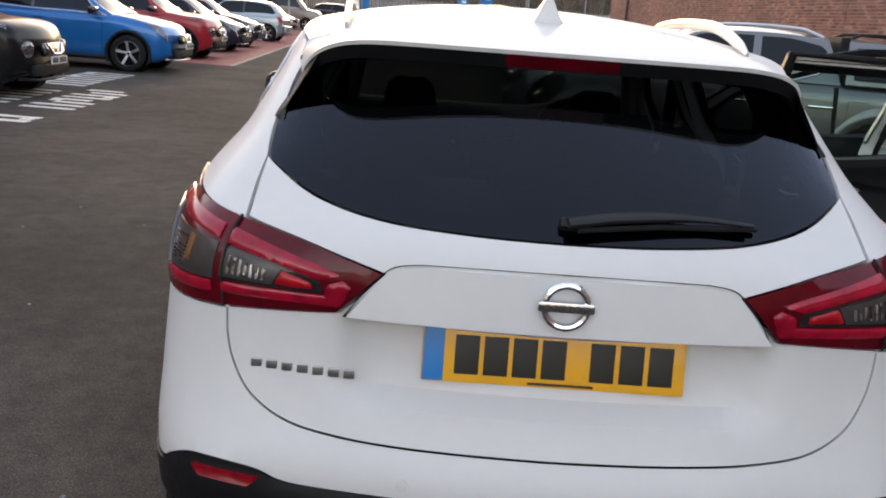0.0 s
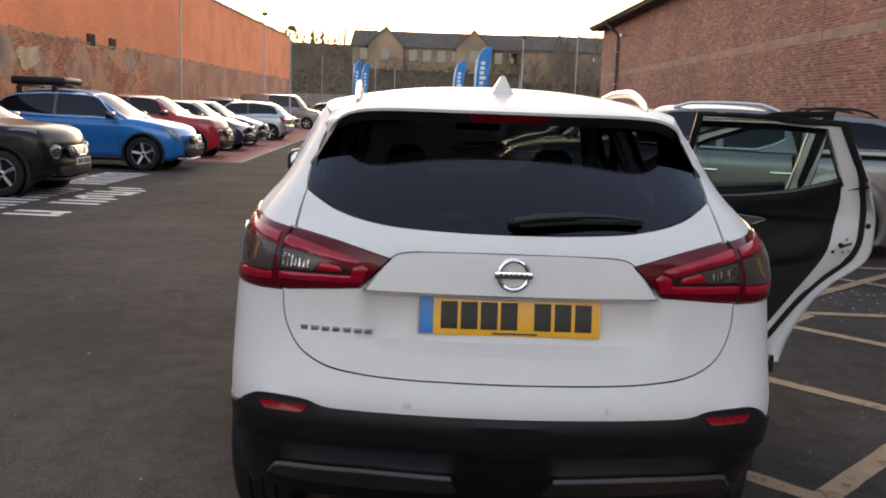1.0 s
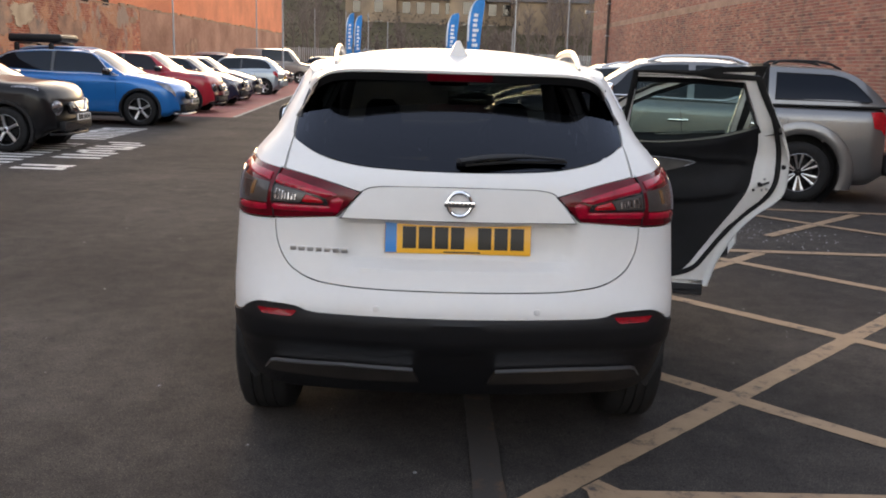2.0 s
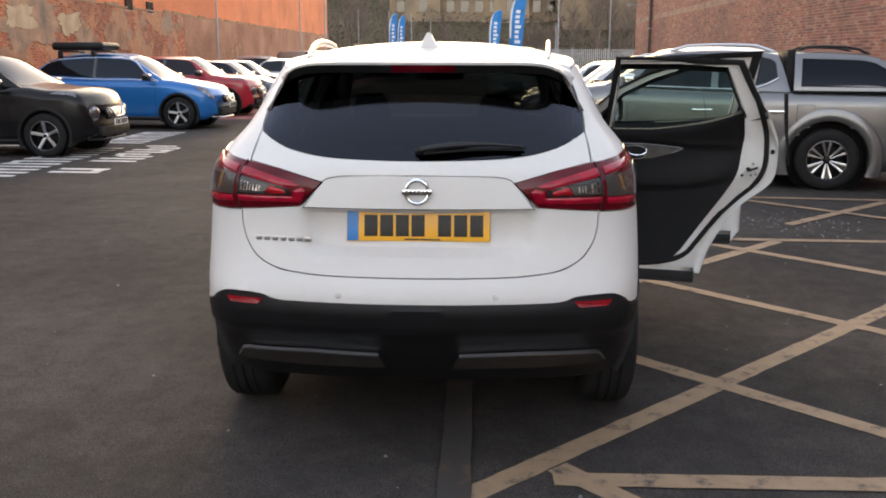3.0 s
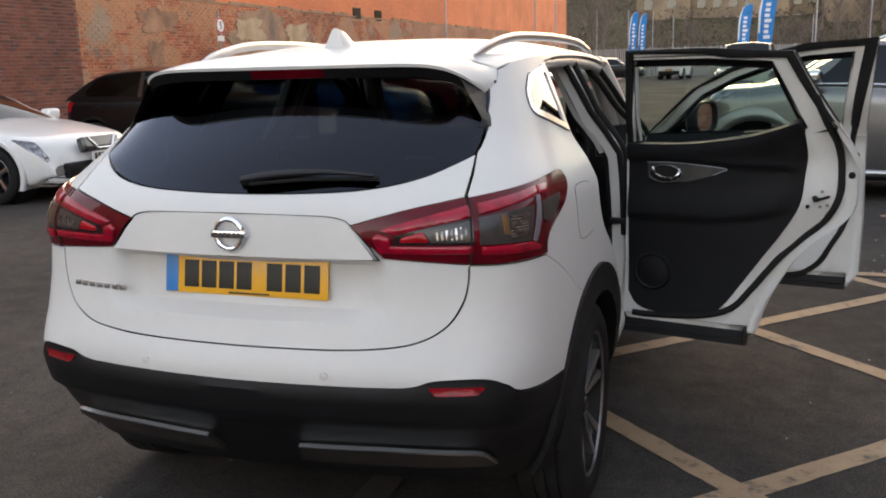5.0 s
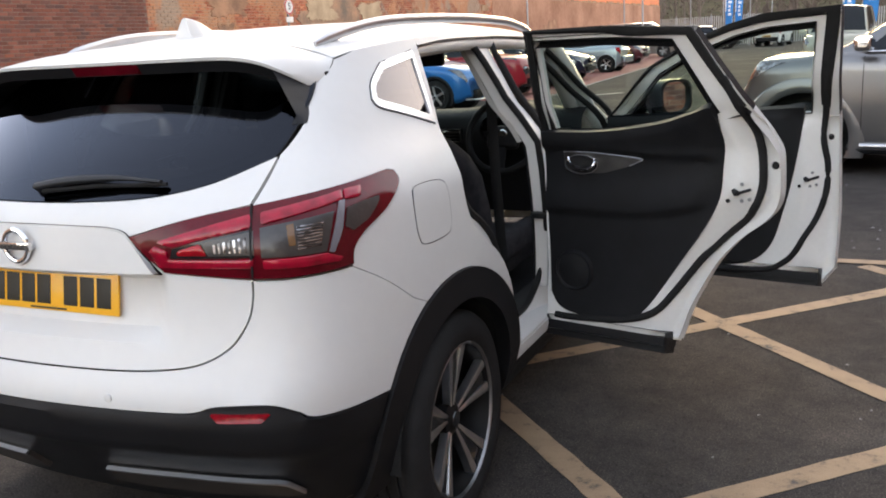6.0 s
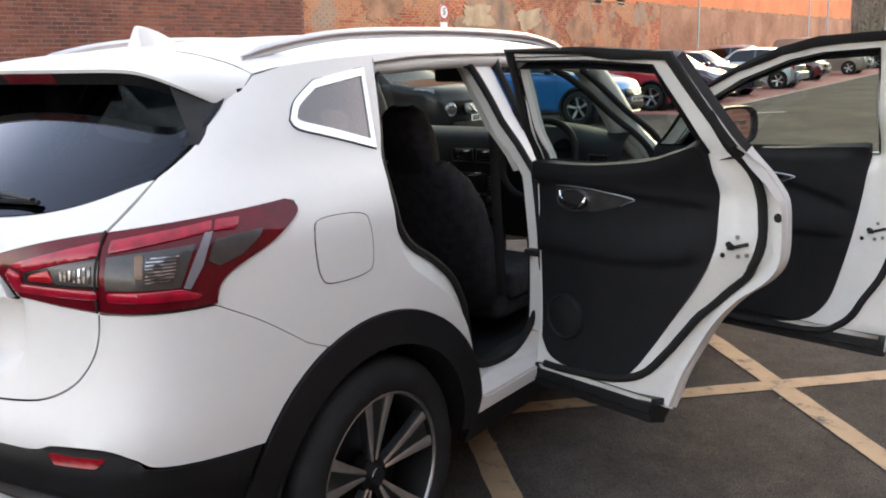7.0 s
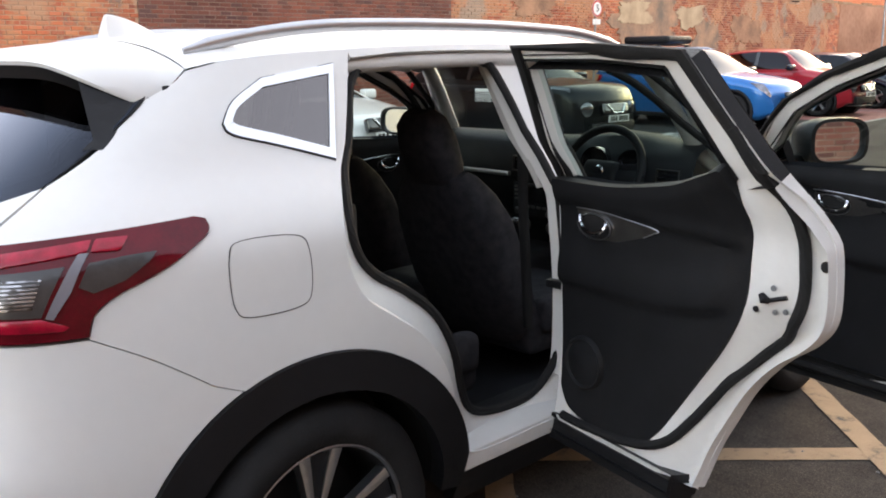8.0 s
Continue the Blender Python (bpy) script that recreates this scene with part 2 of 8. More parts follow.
# ---- materials ----
def brick_material(name, tones, grime=0.5, render_=None):
    """Fired brick: a tone for each brick, soot and bloom over many, pitted faces."""
    m = bpy.data.materials.new(name)
    m.use_nodes = True
    n, l = m.node_tree.nodes, m.node_tree.links
    b = n["Principled BSDF"]
    geo, obj, add, wrap = n.new("ShaderNodeNewGeometry"), n.new("ShaderNodeObjectInfo"), n.new("ShaderNodeMath"), n.new("ShaderNodeMath")
    l.new(geo.outputs["Random Per Island"], add.inputs[0])
    l.new(obj.outputs["Random"], add.inputs[1])
    wrap.operation = "FRACT"
    l.new(add.outputs[0], wrap.inputs[0])
    ramp = n.new("ShaderNodeValToRGB")
    while len(ramp.color_ramp.elements) < len(tones):
        ramp.color_ramp.elements.new(0.5)
    for i, t in enumerate(tones):
        ramp.color_ramp.elements[i].position = i / max(1, len(tones) - 1)
        ramp.color_ramp.elements[i].color = (*t, 1)
    l.new(wrap.outputs[0], ramp.inputs[0])
    big, fine = n.new("ShaderNodeTexNoise"), n.new("ShaderNodeTexNoise")
    big.inputs["Scale"].default_value, big.inputs["Detail"].default_value = 0.35, 8
    fine.inputs["Scale"].default_value, fine.inputs["Detail"].default_value = 22, 4
    l.new(geo.outputs["Position"], big.inputs["Vector"])
    l.new(geo.outputs["Position"], fine.inputs["Vector"])
    gr = n.new("ShaderNodeValToRGB")
    gr.color_ramp.elements[0].position, gr.color_ramp.elements[1].position = 0.38, 0.66
    gr.color_ramp.elements[0].color, gr.color_ramp.elements[1].color = (1 - grime, 1 - grime, 1 - grime * 0.92, 1), (1.1, 1.06, 1.0, 1)
    l.new(big.outputs["Fac"], gr.inputs[0])
    mul = n.new("ShaderNodeMix")
    mul.data_type, mul.blend_type = "RGBA", "MULTIPLY"
    mul.inputs[0].default_value = 1
    l.new(ramp.outputs[0], mul.inputs[6])
    l.new(gr.outputs[0], mul.inputs[7])
    top = mul.outputs[2]
    for amount, scale, tone, far_ in render_ or ():
        # remains of old render, ragged at the edges
        nz, cut, over = n.new("ShaderNodeTexNoise"), n.new("ShaderNodeValToRGB"), n.new("ShaderNodeMix")
        shift = n.new("ShaderNodeVectorMath")
        shift.inputs[1].default_value = (far_, far_ * 1.7, far_ * 0.6)
        l.new(geo.outputs["Position"], shift.inputs[0])
        l.new(shift.outputs[0], nz.inputs["Vector"])
        nz.inputs["Scale"].default_value, nz.inputs["Detail"].default_value, nz.inputs["Roughness"].default_value = scale, 10, 0.62
        cut.color_ramp.elements[0].position, cut.color_ramp.elements[1].position = amount, amount + 0.045
        cut.color_ramp.elements[0].color, cut.color_ramp.elements[1].color = (0, 0, 0, 1), (0.85, 0.85, 0.85, 1)
        l.new(nz.outputs["Fac"], cut.inputs[0])
        over.data_type = "RGBA"
        l.new(cut.outputs[0], over.inputs[0])
        l.new(top, over.inputs[6])
        over.inputs[7].default_value = (*tone, 1)
        top = over.outputs[2]
    l.new(top, b.inputs["Base Color"])
    b.inputs["Roughness"].default_value = 0.88
    bump = n.new("ShaderNodeBump")
    bump.inputs["Strength"].default_value, bump.inputs["Distance"].default_value = 0.5, 0.01
    l.new(fine.outputs["Fac"], bump.inputs["Height"])
    l.new(bump.outputs[0], b.inputs["Normal"])
    return m


def ground_material():
    """Worn tarmac in the yard, rough grass on the bank beyond it."""
    m = bpy.data.materials.new("tarmac")
    m.use_nodes = True
    n, l = m.node_tree.nodes, m.node_tree.links
    b = n["Principled BSDF"]
    geo = n.new("ShaderNodeNewGeometry")

    def noise_at(scale, detail, rough=0.6):
        t = n.new("ShaderNodeTexNoise")
        t.inputs["Scale"].default_value, t.inputs["Detail"].default_value, t.inputs["Roughness"].default_value = scale, detail, rough
        l.new(geo.outputs["Position"], t.inputs["Vector"])
        return t

    def ramp_of(src, *stops):
        r = n.new("ShaderNodeValToRGB")
        while len(r.color_ramp.elements) < len(stops):
            r.color_ramp.elements.new(0.5)
        for e, (p, c) in zip(r.color_ramp.elements, stops):
            e.position, e.color = p, (*c, 1)
        l.new(src, r.inputs[0])
        return r
    big = ramp_of(noise_at(0.45, 7).outputs["Fac"], (0.32, (0.043, 0.040, 0.039)), (0.5, (0.060, 0.056, 0.053)), (0.72, (0.090, 0.083, 0.077)))
    mid = ramp_of(noise_at(6, 6, 0.7).outputs["Fac"], (0.3, (0.72, 0.72, 0.73)), (0.72, (1.25, 1.22, 1.18)))
    grit = ramp_of(noise_at(140, 2).outputs["Fac"], (0.3, (0.6, 0.6, 0.6)), (0.55, (1, 1, 1)), (0.72, (2.0, 1.9, 1.8)))

    def times(a, c):
        x = n.new("ShaderNodeMix")
        x.data_type, x.blend_type = "RGBA", "MULTIPLY"
        x.inputs[0].default_value = 1
        l.new(a, x.inputs[6])
        l.new(c, x.inputs[7])
        return x.outputs[2]
    pits = ramp_of(noise_at(42, 4, 0.7).outputs["Fac"], (0.30, (0.55, 0.55, 0.55)), (0.45, (1, 1, 1)), (0.62, (1.05, 1.04, 1.03)), (0.75, (1.7, 1.62, 1.55)))
    tar = times(times(times(big.outputs[0], mid.outputs[0]), grit.outputs[0]), pits.outputs[0])
    grass = ramp_of(noise_at(1.5, 8).outputs["Fac"], (0.3, (0.035, 0.030, 0.018)), (0.7, (0.10, 0.085, 0.045)))
    sep, far = n.new("ShaderNodeSeparateXYZ"), n.new("ShaderNodeMapRange")
    l.new(geo.outputs["Position"], sep.inputs[0])
    far.inputs[1].default_value, far.inputs[2].default_value = 76, 80
    l.new(sep.outputs[1], far.inputs[0])
    x = n.new("ShaderNodeMix")
    x.data_type = "RGBA"
    l.new(far.outputs[0], x.inputs[0])
    l.new(tar, x.inputs[6])
    l.new(grass.outputs[0], x.inputs[7])
    l.new(x.outputs[2], b.inputs["Base Color"])
    b.inputs["Roughness"].default_value = 0.95
    b.inputs["Specular IOR Level"].default_value = 0.12
    bump = n.new("ShaderNodeBump")
    bump.inputs["Strength"].default_value, bump.inputs["Distance"].default_value = 0.7, 0.008
    l.new(noise_at(170, 3).outputs["Fac"], bump.inputs["Height"])
    l.new(bump.outputs[0], b.inputs["Normal"])
    return m


def worn_paint(name, base, under, worn=0.5, scale=9):
    """Road paint rubbed through to the tarmac in places."""
    m = material(name, base, 0.8, 0, 0.15, scale, 0.3, 150)
    n, l = m.node_tree.nodes, m.node_tree.links
    b = n["Principled BSDF"]
    src = b.inputs["Base Color"].links[0].from_socket
    geo, t, r, x = n.new("ShaderNodeNewGeometry"), n.new("ShaderNodeTexNoise"), n.new("ShaderNodeValToRGB"), n.new("ShaderNodeMix")
    t.inputs["Scale"].default_value, t.inputs["Detail"].default_value, t.inputs["Roughness"].default_value = scale, 9, 0.75
    l.new(geo.outputs["Position"], t.inputs["Vector"])
    r.color_ramp.elements[0].position, r.color_ramp.elements[1].position = worn - 0.06, worn + 0.06
    r.color_ramp.elements[0].color = (0.0, 0.0, 0.0, 1)
    r.color_ramp.elements[1].color = (0.9, 0.9, 0.9, 1)
    l.new(t.outputs["Fac"], r.inputs[0])
    x.data_type = "RGBA"
    l.new(r.outputs[0], x.inputs[0])
    x.inputs[6].default_value = (*under, 1)
    l.new(src, x.inputs[7])
    l.new(x.outputs[2], b.inputs["Base Color"])
    return m


M_PAINT = material("pearl_white_paint", (0.66, 0.655, 0.638), 0.48, 0, 0.03, 3, coat=0.20, spec=0.25)
M_SHUT = material("white_door_edge_paint", (0.74, 0.74, 0.72), 0.4, 0, 0.05, 5, coat=0.4)
M_CLAD = material("grained_black_plastic", (0.0072, 0.0074, 0.0088), 0.44, 0, 0.25, 8, 0.25, 500, spec=0.30)
M_TRIM = material("black_interior_trim", (0.0085, 0.0090, 0.0105), 0.62, 0, 0.25, 10, 0.2, 300, spec=0.25)
M_MATT = material("matt_black_padding", (0.010, 0.0105, 0.012), 0.97, 0, 0.25, 10, 0.2, 300, spec=0.0)
M_CLOTH = material("black_seat_cloth", (0.030, 0.030, 0.034), 0.95, 0, 0.3, 30, 0.5, 400, spec=0.1)
M_WIPER = material("dark_grey_wiper_plastic", (0.016, 0.0165, 0.018), 0.5, 0, 0.2, 12, 0.15, 400, spec=0.35)
M_GREYTRIM = material("pale_grey_headlining", (0.42, 0.41, 0.39), 0.9, 0, 0.08, 10, 0.2, 200)
M_RUBBER = material("black_rubber", (0.014, 0.014, 0.0145), 0.8, 0, 0.25, 15, 0.2, 120, spec=0.25)
M_GLOSSBLACK = material("gloss_black", (0.008, 0.008, 0.009), 0.12, 0, 0.1, 5, coat=1.0)
M_CHROME = material("chrome", (0.75, 0.76, 0.78), 0.12, 1.0, 0.05, 8)
M_SATIN = material("satin_silver", (0.55, 0.56, 0.58), 0.32, 1.0, 0.06, 8)
M_RAIL = material("satin_silver_rail", (0.52, 0.52, 0.53), 0.30, 0.9, 0.08, 8)
M_BRIGHT = material("bright_window_trim", (0.72, 0.72, 0.73), 0.28, 0.8, 0.05, 8)
M_ALLOY = material("machined_alloy", (0.66, 0.67, 0.69), 0.3, 1.0, 0.1, 30)
M_RIMEDGE = material("satin_rim_edge", (0.30, 0.305, 0.315), 0.38, 1.0, 0.1, 20)
M_SKID = material("dull_silver_skid_plate", (0.060, 0.053, 0.049), 0.48, 0.6, 0.15, 10)
M_RED = material("red_lamp_plastic", (0.36, 0.003, 0.010), 0.2, 0, 0.35, 25, coat=0.35, spec=0.3)
M_REDMID = material("deep_red_reflector_plastic", (0.23, 0.002, 0.009), 0.25, 0, 0.35, 60, coat=0.3, spec=0.3)
M_REDDARK = material("dark_red_lamp_plastic", (0.095, 0.0012, 0.006), 0.15, 0, 0.3, 12, coat=0.30, spec=0.2)
M_REDBRIGHT = material("bright_red_light_guide", (0.31, 0.002, 0.020), 0.16, 0, 0.3, 30, coat=0.5, spec=0.3)
M_INSERT = material("satin_dark_insert", (0.16, 0.155, 0.15), 0.36, 0.9, 0.2, 12)
M_REFLECTOR = material("lamp_reflector", (0.62, 0.62, 0.64), 0.22, 0.9, 0.3, 60)
rn, rl = M_REFLECTOR.node_tree.nodes, M_REFLECTOR.node_tree.links
# facet glints painted in: cells of dark and bright base colour
rv, rr_, rg = rn.new("ShaderNodeTexVoronoi"), rn.new("ShaderNodeValToRGB"), rn.new("ShaderNodeTexCoord")
rv.inputs["Scale"].default_value = 75
rr_.color_ramp.elements[0].position, rr_.color_ramp.elements[1].position = 0.30, 0.85
rr_.color_ramp.elements[0].color, rr_.color_ramp.elements[1].color = (0.05, 0.045, 0.045, 1), (0.50, 0.50, 0.53, 1)
rl.new(rg.outputs["Object"], rv.inputs["Vector"])
rl.new(rv.outputs["Color"], rr_.inputs[0])
rl.new(rr_.outputs[0], rn["Principled BSDF"].inputs["Base Color"])
M_LENSGREY = material("smoked_clear_lens", (0.040, 0.037, 0.037), 0.28, 0.1, 0.2, 40, 0.06, 120, coat=0.3)
M_AMBER = material("amber_plastic", (0.15, 0.075, 0.028), 0.25, 0.0, 0.3, 40, coat=0.5)
M_POST = material("pale_lamp_divider", (0.17, 0.16, 0.18), 0.4, 0.0, 0.1, 20, coat=0.15)
M_SMOKE = material("smoked_lamp_interior", (0.014, 0.011, 0.012), 0.2, 0.0, 0.5, 25, coat=0.5, spec=0.3)
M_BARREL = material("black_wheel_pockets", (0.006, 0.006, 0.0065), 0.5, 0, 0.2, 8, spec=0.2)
M_PRIVACY = glass("dark_privacy_glass", (0.036, 0.038, 0.041))
# quarter glass: the warm sky's reflection is put into the gloss colour
M_QUARTER = glass("warm_gloss_privacy_glass", (0.06, 0.055, 0.052), 0.03, 0.15, (1.0, 0.90, 0.86))
M_PARKED = glass("tinted_car_glass", (0.10, 0.11, 0.11), 0.03, 0.05, (0.58, 0.61, 0.66))
M_CANOPY = glass("black_canopy_glass", (0.03, 0.03, 0.032), 0.03, 0.02)
M_GREEN = glass("pale_green_glass", (0.66, 0.76, 0.72))
M_PLATE = material("yellow_plate", (0.84, 0.42, 0.022), 0.35, 0, 0.06, 12, coat=0.3)
M_PLATEWHITE = material("white_plate", (0.75, 0.75, 0.72), 0.35, 0, 0.06, 12, coat=0.3)
M_BLUE = material("blue_plate_band", (0.03, 0.21, 0.55), 0.35, 0, 0.06, 12)
M_INK = material("black_ink", (0.02, 0.018, 0.012), 0.5, 0, 0.1, 12)
M_MIRROR = material("mirror_glass", (0.9, 0.9, 0.9), 0.02, 1.0, 0.01, 2)
M_BRICK_RED = brick_material("red_brown_brick", [(0.13, 0.045, 0.032), (0.21, 0.065, 0.040), (0.26, 0.085, 0.052), (0.18, 0.056, 0.040), (0.28, 0.105, 0.07), (0.11, 0.05, 0.045)], 0.35)
M_BRICK_BLDG = brick_material("multi_red_brick", [(0.22, 0.070, 0.055), (0.28, 0.10, 0.08), (0.12, 0.052, 0.05), (0.31, 0.13, 0.10), (0.24, 0.082, 0.068), (0.36, 0.19, 0.15), (0.15, 0.072, 0.07)], 0.3)
M_BRICK_OLD = brick_material("old_orange_brick", [(0.48, 0.13, 0.06), (0.56, 0.18, 0.08), (0.38, 0.10, 0.05), (0.60, 0.25, 0.13), (0.50, 0.15, 0.075), (0.30, 0.085, 0.05)], 0.40, [(0.50, 0.9, (0.52, 0.25, 0.125), 0.0), (0.56, 0.6, (0.46, 0.27, 0.16), 31.0), (0.60, 1.7, (0.20, 0.14, 0.11), 57.0), (0.59, 0.45, (0.36, 0.28, 0.21), 71.0), (0.64, 2.3, (0.58, 0.38, 0.23), 83.0)])
M_BRICK_ORANGE = brick_material("orange_brick", [(0.70, 0.225, 0.095), (0.74, 0.25, 0.11), (0.68, 0.215, 0.095), (0.76, 0.27, 0.125)], 0.16)
M_MORTAR = material("sandy_mortar", (0.42, 0.26, 0.17), 0.95, 0, 0.3, 3, 0.6, 60)
M_MORTAR_EAST = material("grey_brown_mortar", (0.25, 0.18, 0.15), 0.95, 0, 0.3, 3, 0.6, 60)
M_BAND = material("faded_brown_concrete", (0.26, 0.17, 0.135), 0.95, 0, 0.3, 1.2, 0.4, 40)
M_MORTAR_DARK = material("dark_mortar", (0.20, 0.13, 0.10), 0.95, 0, 0.3, 3, 0.6, 60)
M_ORANGE = material("orange_render", (0.70, 0.235, 0.105), 0.9, 0, 0.18, 0.6, 0.5, 12)
M_PLASTER2 = material("grey_brown_render", (0.34, 0.19, 0.12), 0.95, 0, 0.4, 2.2, 0.8, 9, second=(0.48, 0.26, 0.15))
M_GREYPLASTER = material("old_grey_render", (0.36, 0.28, 0.215), 0.95, 0, 0.5, 2.2, 0.9, 9, second=(0.50, 0.29, 0.17))
M_CREAM = material("old_cream_plaster", (0.50, 0.36, 0.22), 0.95, 0, 0.25, 2.6, 0.6, 12, second=(0.56, 0.42, 0.27))
M_BROWNRENDER = material("brown_stained_render", (0.43, 0.19, 0.105), 0.95, 0, 0.4, 0.5, 0.6, 9, second=(0.50, 0.27, 0.17))
M_PLASTER = material("old_tan_plaster", (0.50, 0.29, 0.16), 0.95, 0, 0.4, 2.4, 0.8, 9, second=(0.38, 0.25, 0.16))
M_CONCRETE = material("grey_concrete", (0.30, 0.27, 0.24), 0.9, 0, 0.25, 2, 0.5, 30)
M_PALEWALL = material("pale_painted_wall", (0.62, 0.60, 0.57), 0.9, 0, 0.1, 0.6, 0.2, 30)
M_TARMAC = ground_material()
M_REDPAVE = material("faded_red_surfacing", (0.30, 0.11, 0.095), 0.9, 0, 0.25, 1.2, 0.5, 120)
M_LINE_FAINT = worn_paint("nearly_gone_line_paint", (0.105, 0.066, 0.040), (0.052, 0.046, 0.042), 0.60, 7)
M_LINE = worn_paint("worn_cream_line_paint", (0.34, 0.235, 0.145), (0.07, 0.06, 0.055), 0.40)
M_LINE_FADED = worn_paint("faded_white_road_paint", (0.30, 0.29, 0.28), (0.07, 0.066, 0.062), 0.45, 6)
M_WHITELINE = worn_paint("worn_white_road_paint", (0.66, 0.64, 0.61), (0.07, 0.066, 0.062), 0.37, 5)
M_STEEL = material("galvanised_steel", (0.30, 0.31, 0.32), 0.5, 0.8, 0.15, 6)
M_PALE = material("pale_galvanised_steel", (0.46, 0.46, 0.45), 0.6, 0.3, 0.15, 6)
M_STONE = brick_material("buff_sandstone", [(0.30, 0.225, 0.145), (0.36, 0.27, 0.18), (0.25, 0.19, 0.13)], 0.35)
M_SLATE = material("grey_slate", (0.10, 0.088, 0.082), 0.95, 0, 0.25, 2, 0.4, 10, spec=0.1)
M_TWIG = material("bare_twigs", (0.14, 0.105, 0.085), 0.95, 0, 0.4, 0.4)
M_SCRUB = material("winter_scrub", (0.135, 0.102, 0.078), 0.95, 0, 0.5, 0.5, second=(0.105, 0.082, 0.062))
M_FLAG = material("blue_flag_cloth", (0.025, 0.20, 0.52), 0.85, 0, 0.15, 2)
M_FLAGWHITE = material("white_flag_print", (0.7, 0.73, 0.76), 0.85, 0, 0.08, 2)
M_SIGNWHITE = material("sign_white", (0.75, 0.75, 0.73), 0.5, 0, 0.08, 6)
M_SIGNRED = material("sign_red", (0.5, 0.03, 0.03), 0.5, 0, 0.08, 6)
M_FROSTED = material("debris_grey", (0.20, 0.20, 0.20), 0.7, 0, 0.2, 20)

# ---- setting: yard, walls, distance ----
def hill(x, y):
    if y < 74:
        return 0.0
    t = min(1, (y - 74) / 46)
    u = min(1, max(0, (y - 116) / 22))
    return 6.5 * t * t * (3 - 2 * t) + 4.2 * u * u * (3 - 2 * u) + max(0, y - 138) * 0.02 + 0.5 * noise.noise(Vector((x * 0.07, y * 0.07, 0))) * t


def build_ground():
    xs = [-600, -300, -150] + [-90 + 6 * i for i in range(31)] + [150, 300, 600]
    ys = [-600, -300, -100, -40, -10, 20, 50, 70] + [74 + 4 * i for i in range(20)] + [180, 260, 400, 900]
    verts = [(x, y, hill(x, y)) for y in ys for x in xs]
    w = len(xs)
    faces = [(j * w + i, j * w + i + 1, (j + 1) * w + i + 1, (j + 1) * w + i) for j in range(len(ys) - 1) for i in range(w - 1)]
    g = raw("ground", verts, faces, M_TARMAC, smooth=True)
    tagged(g, "dark grey worn tarmac yard rising to a rough bank", "ground", kind="structure")


def painted(name, verts, faces, mat, label, category):
    ob = raw(name, verts, faces, mat)
    return tagged(ob, label, category, kind="structure")


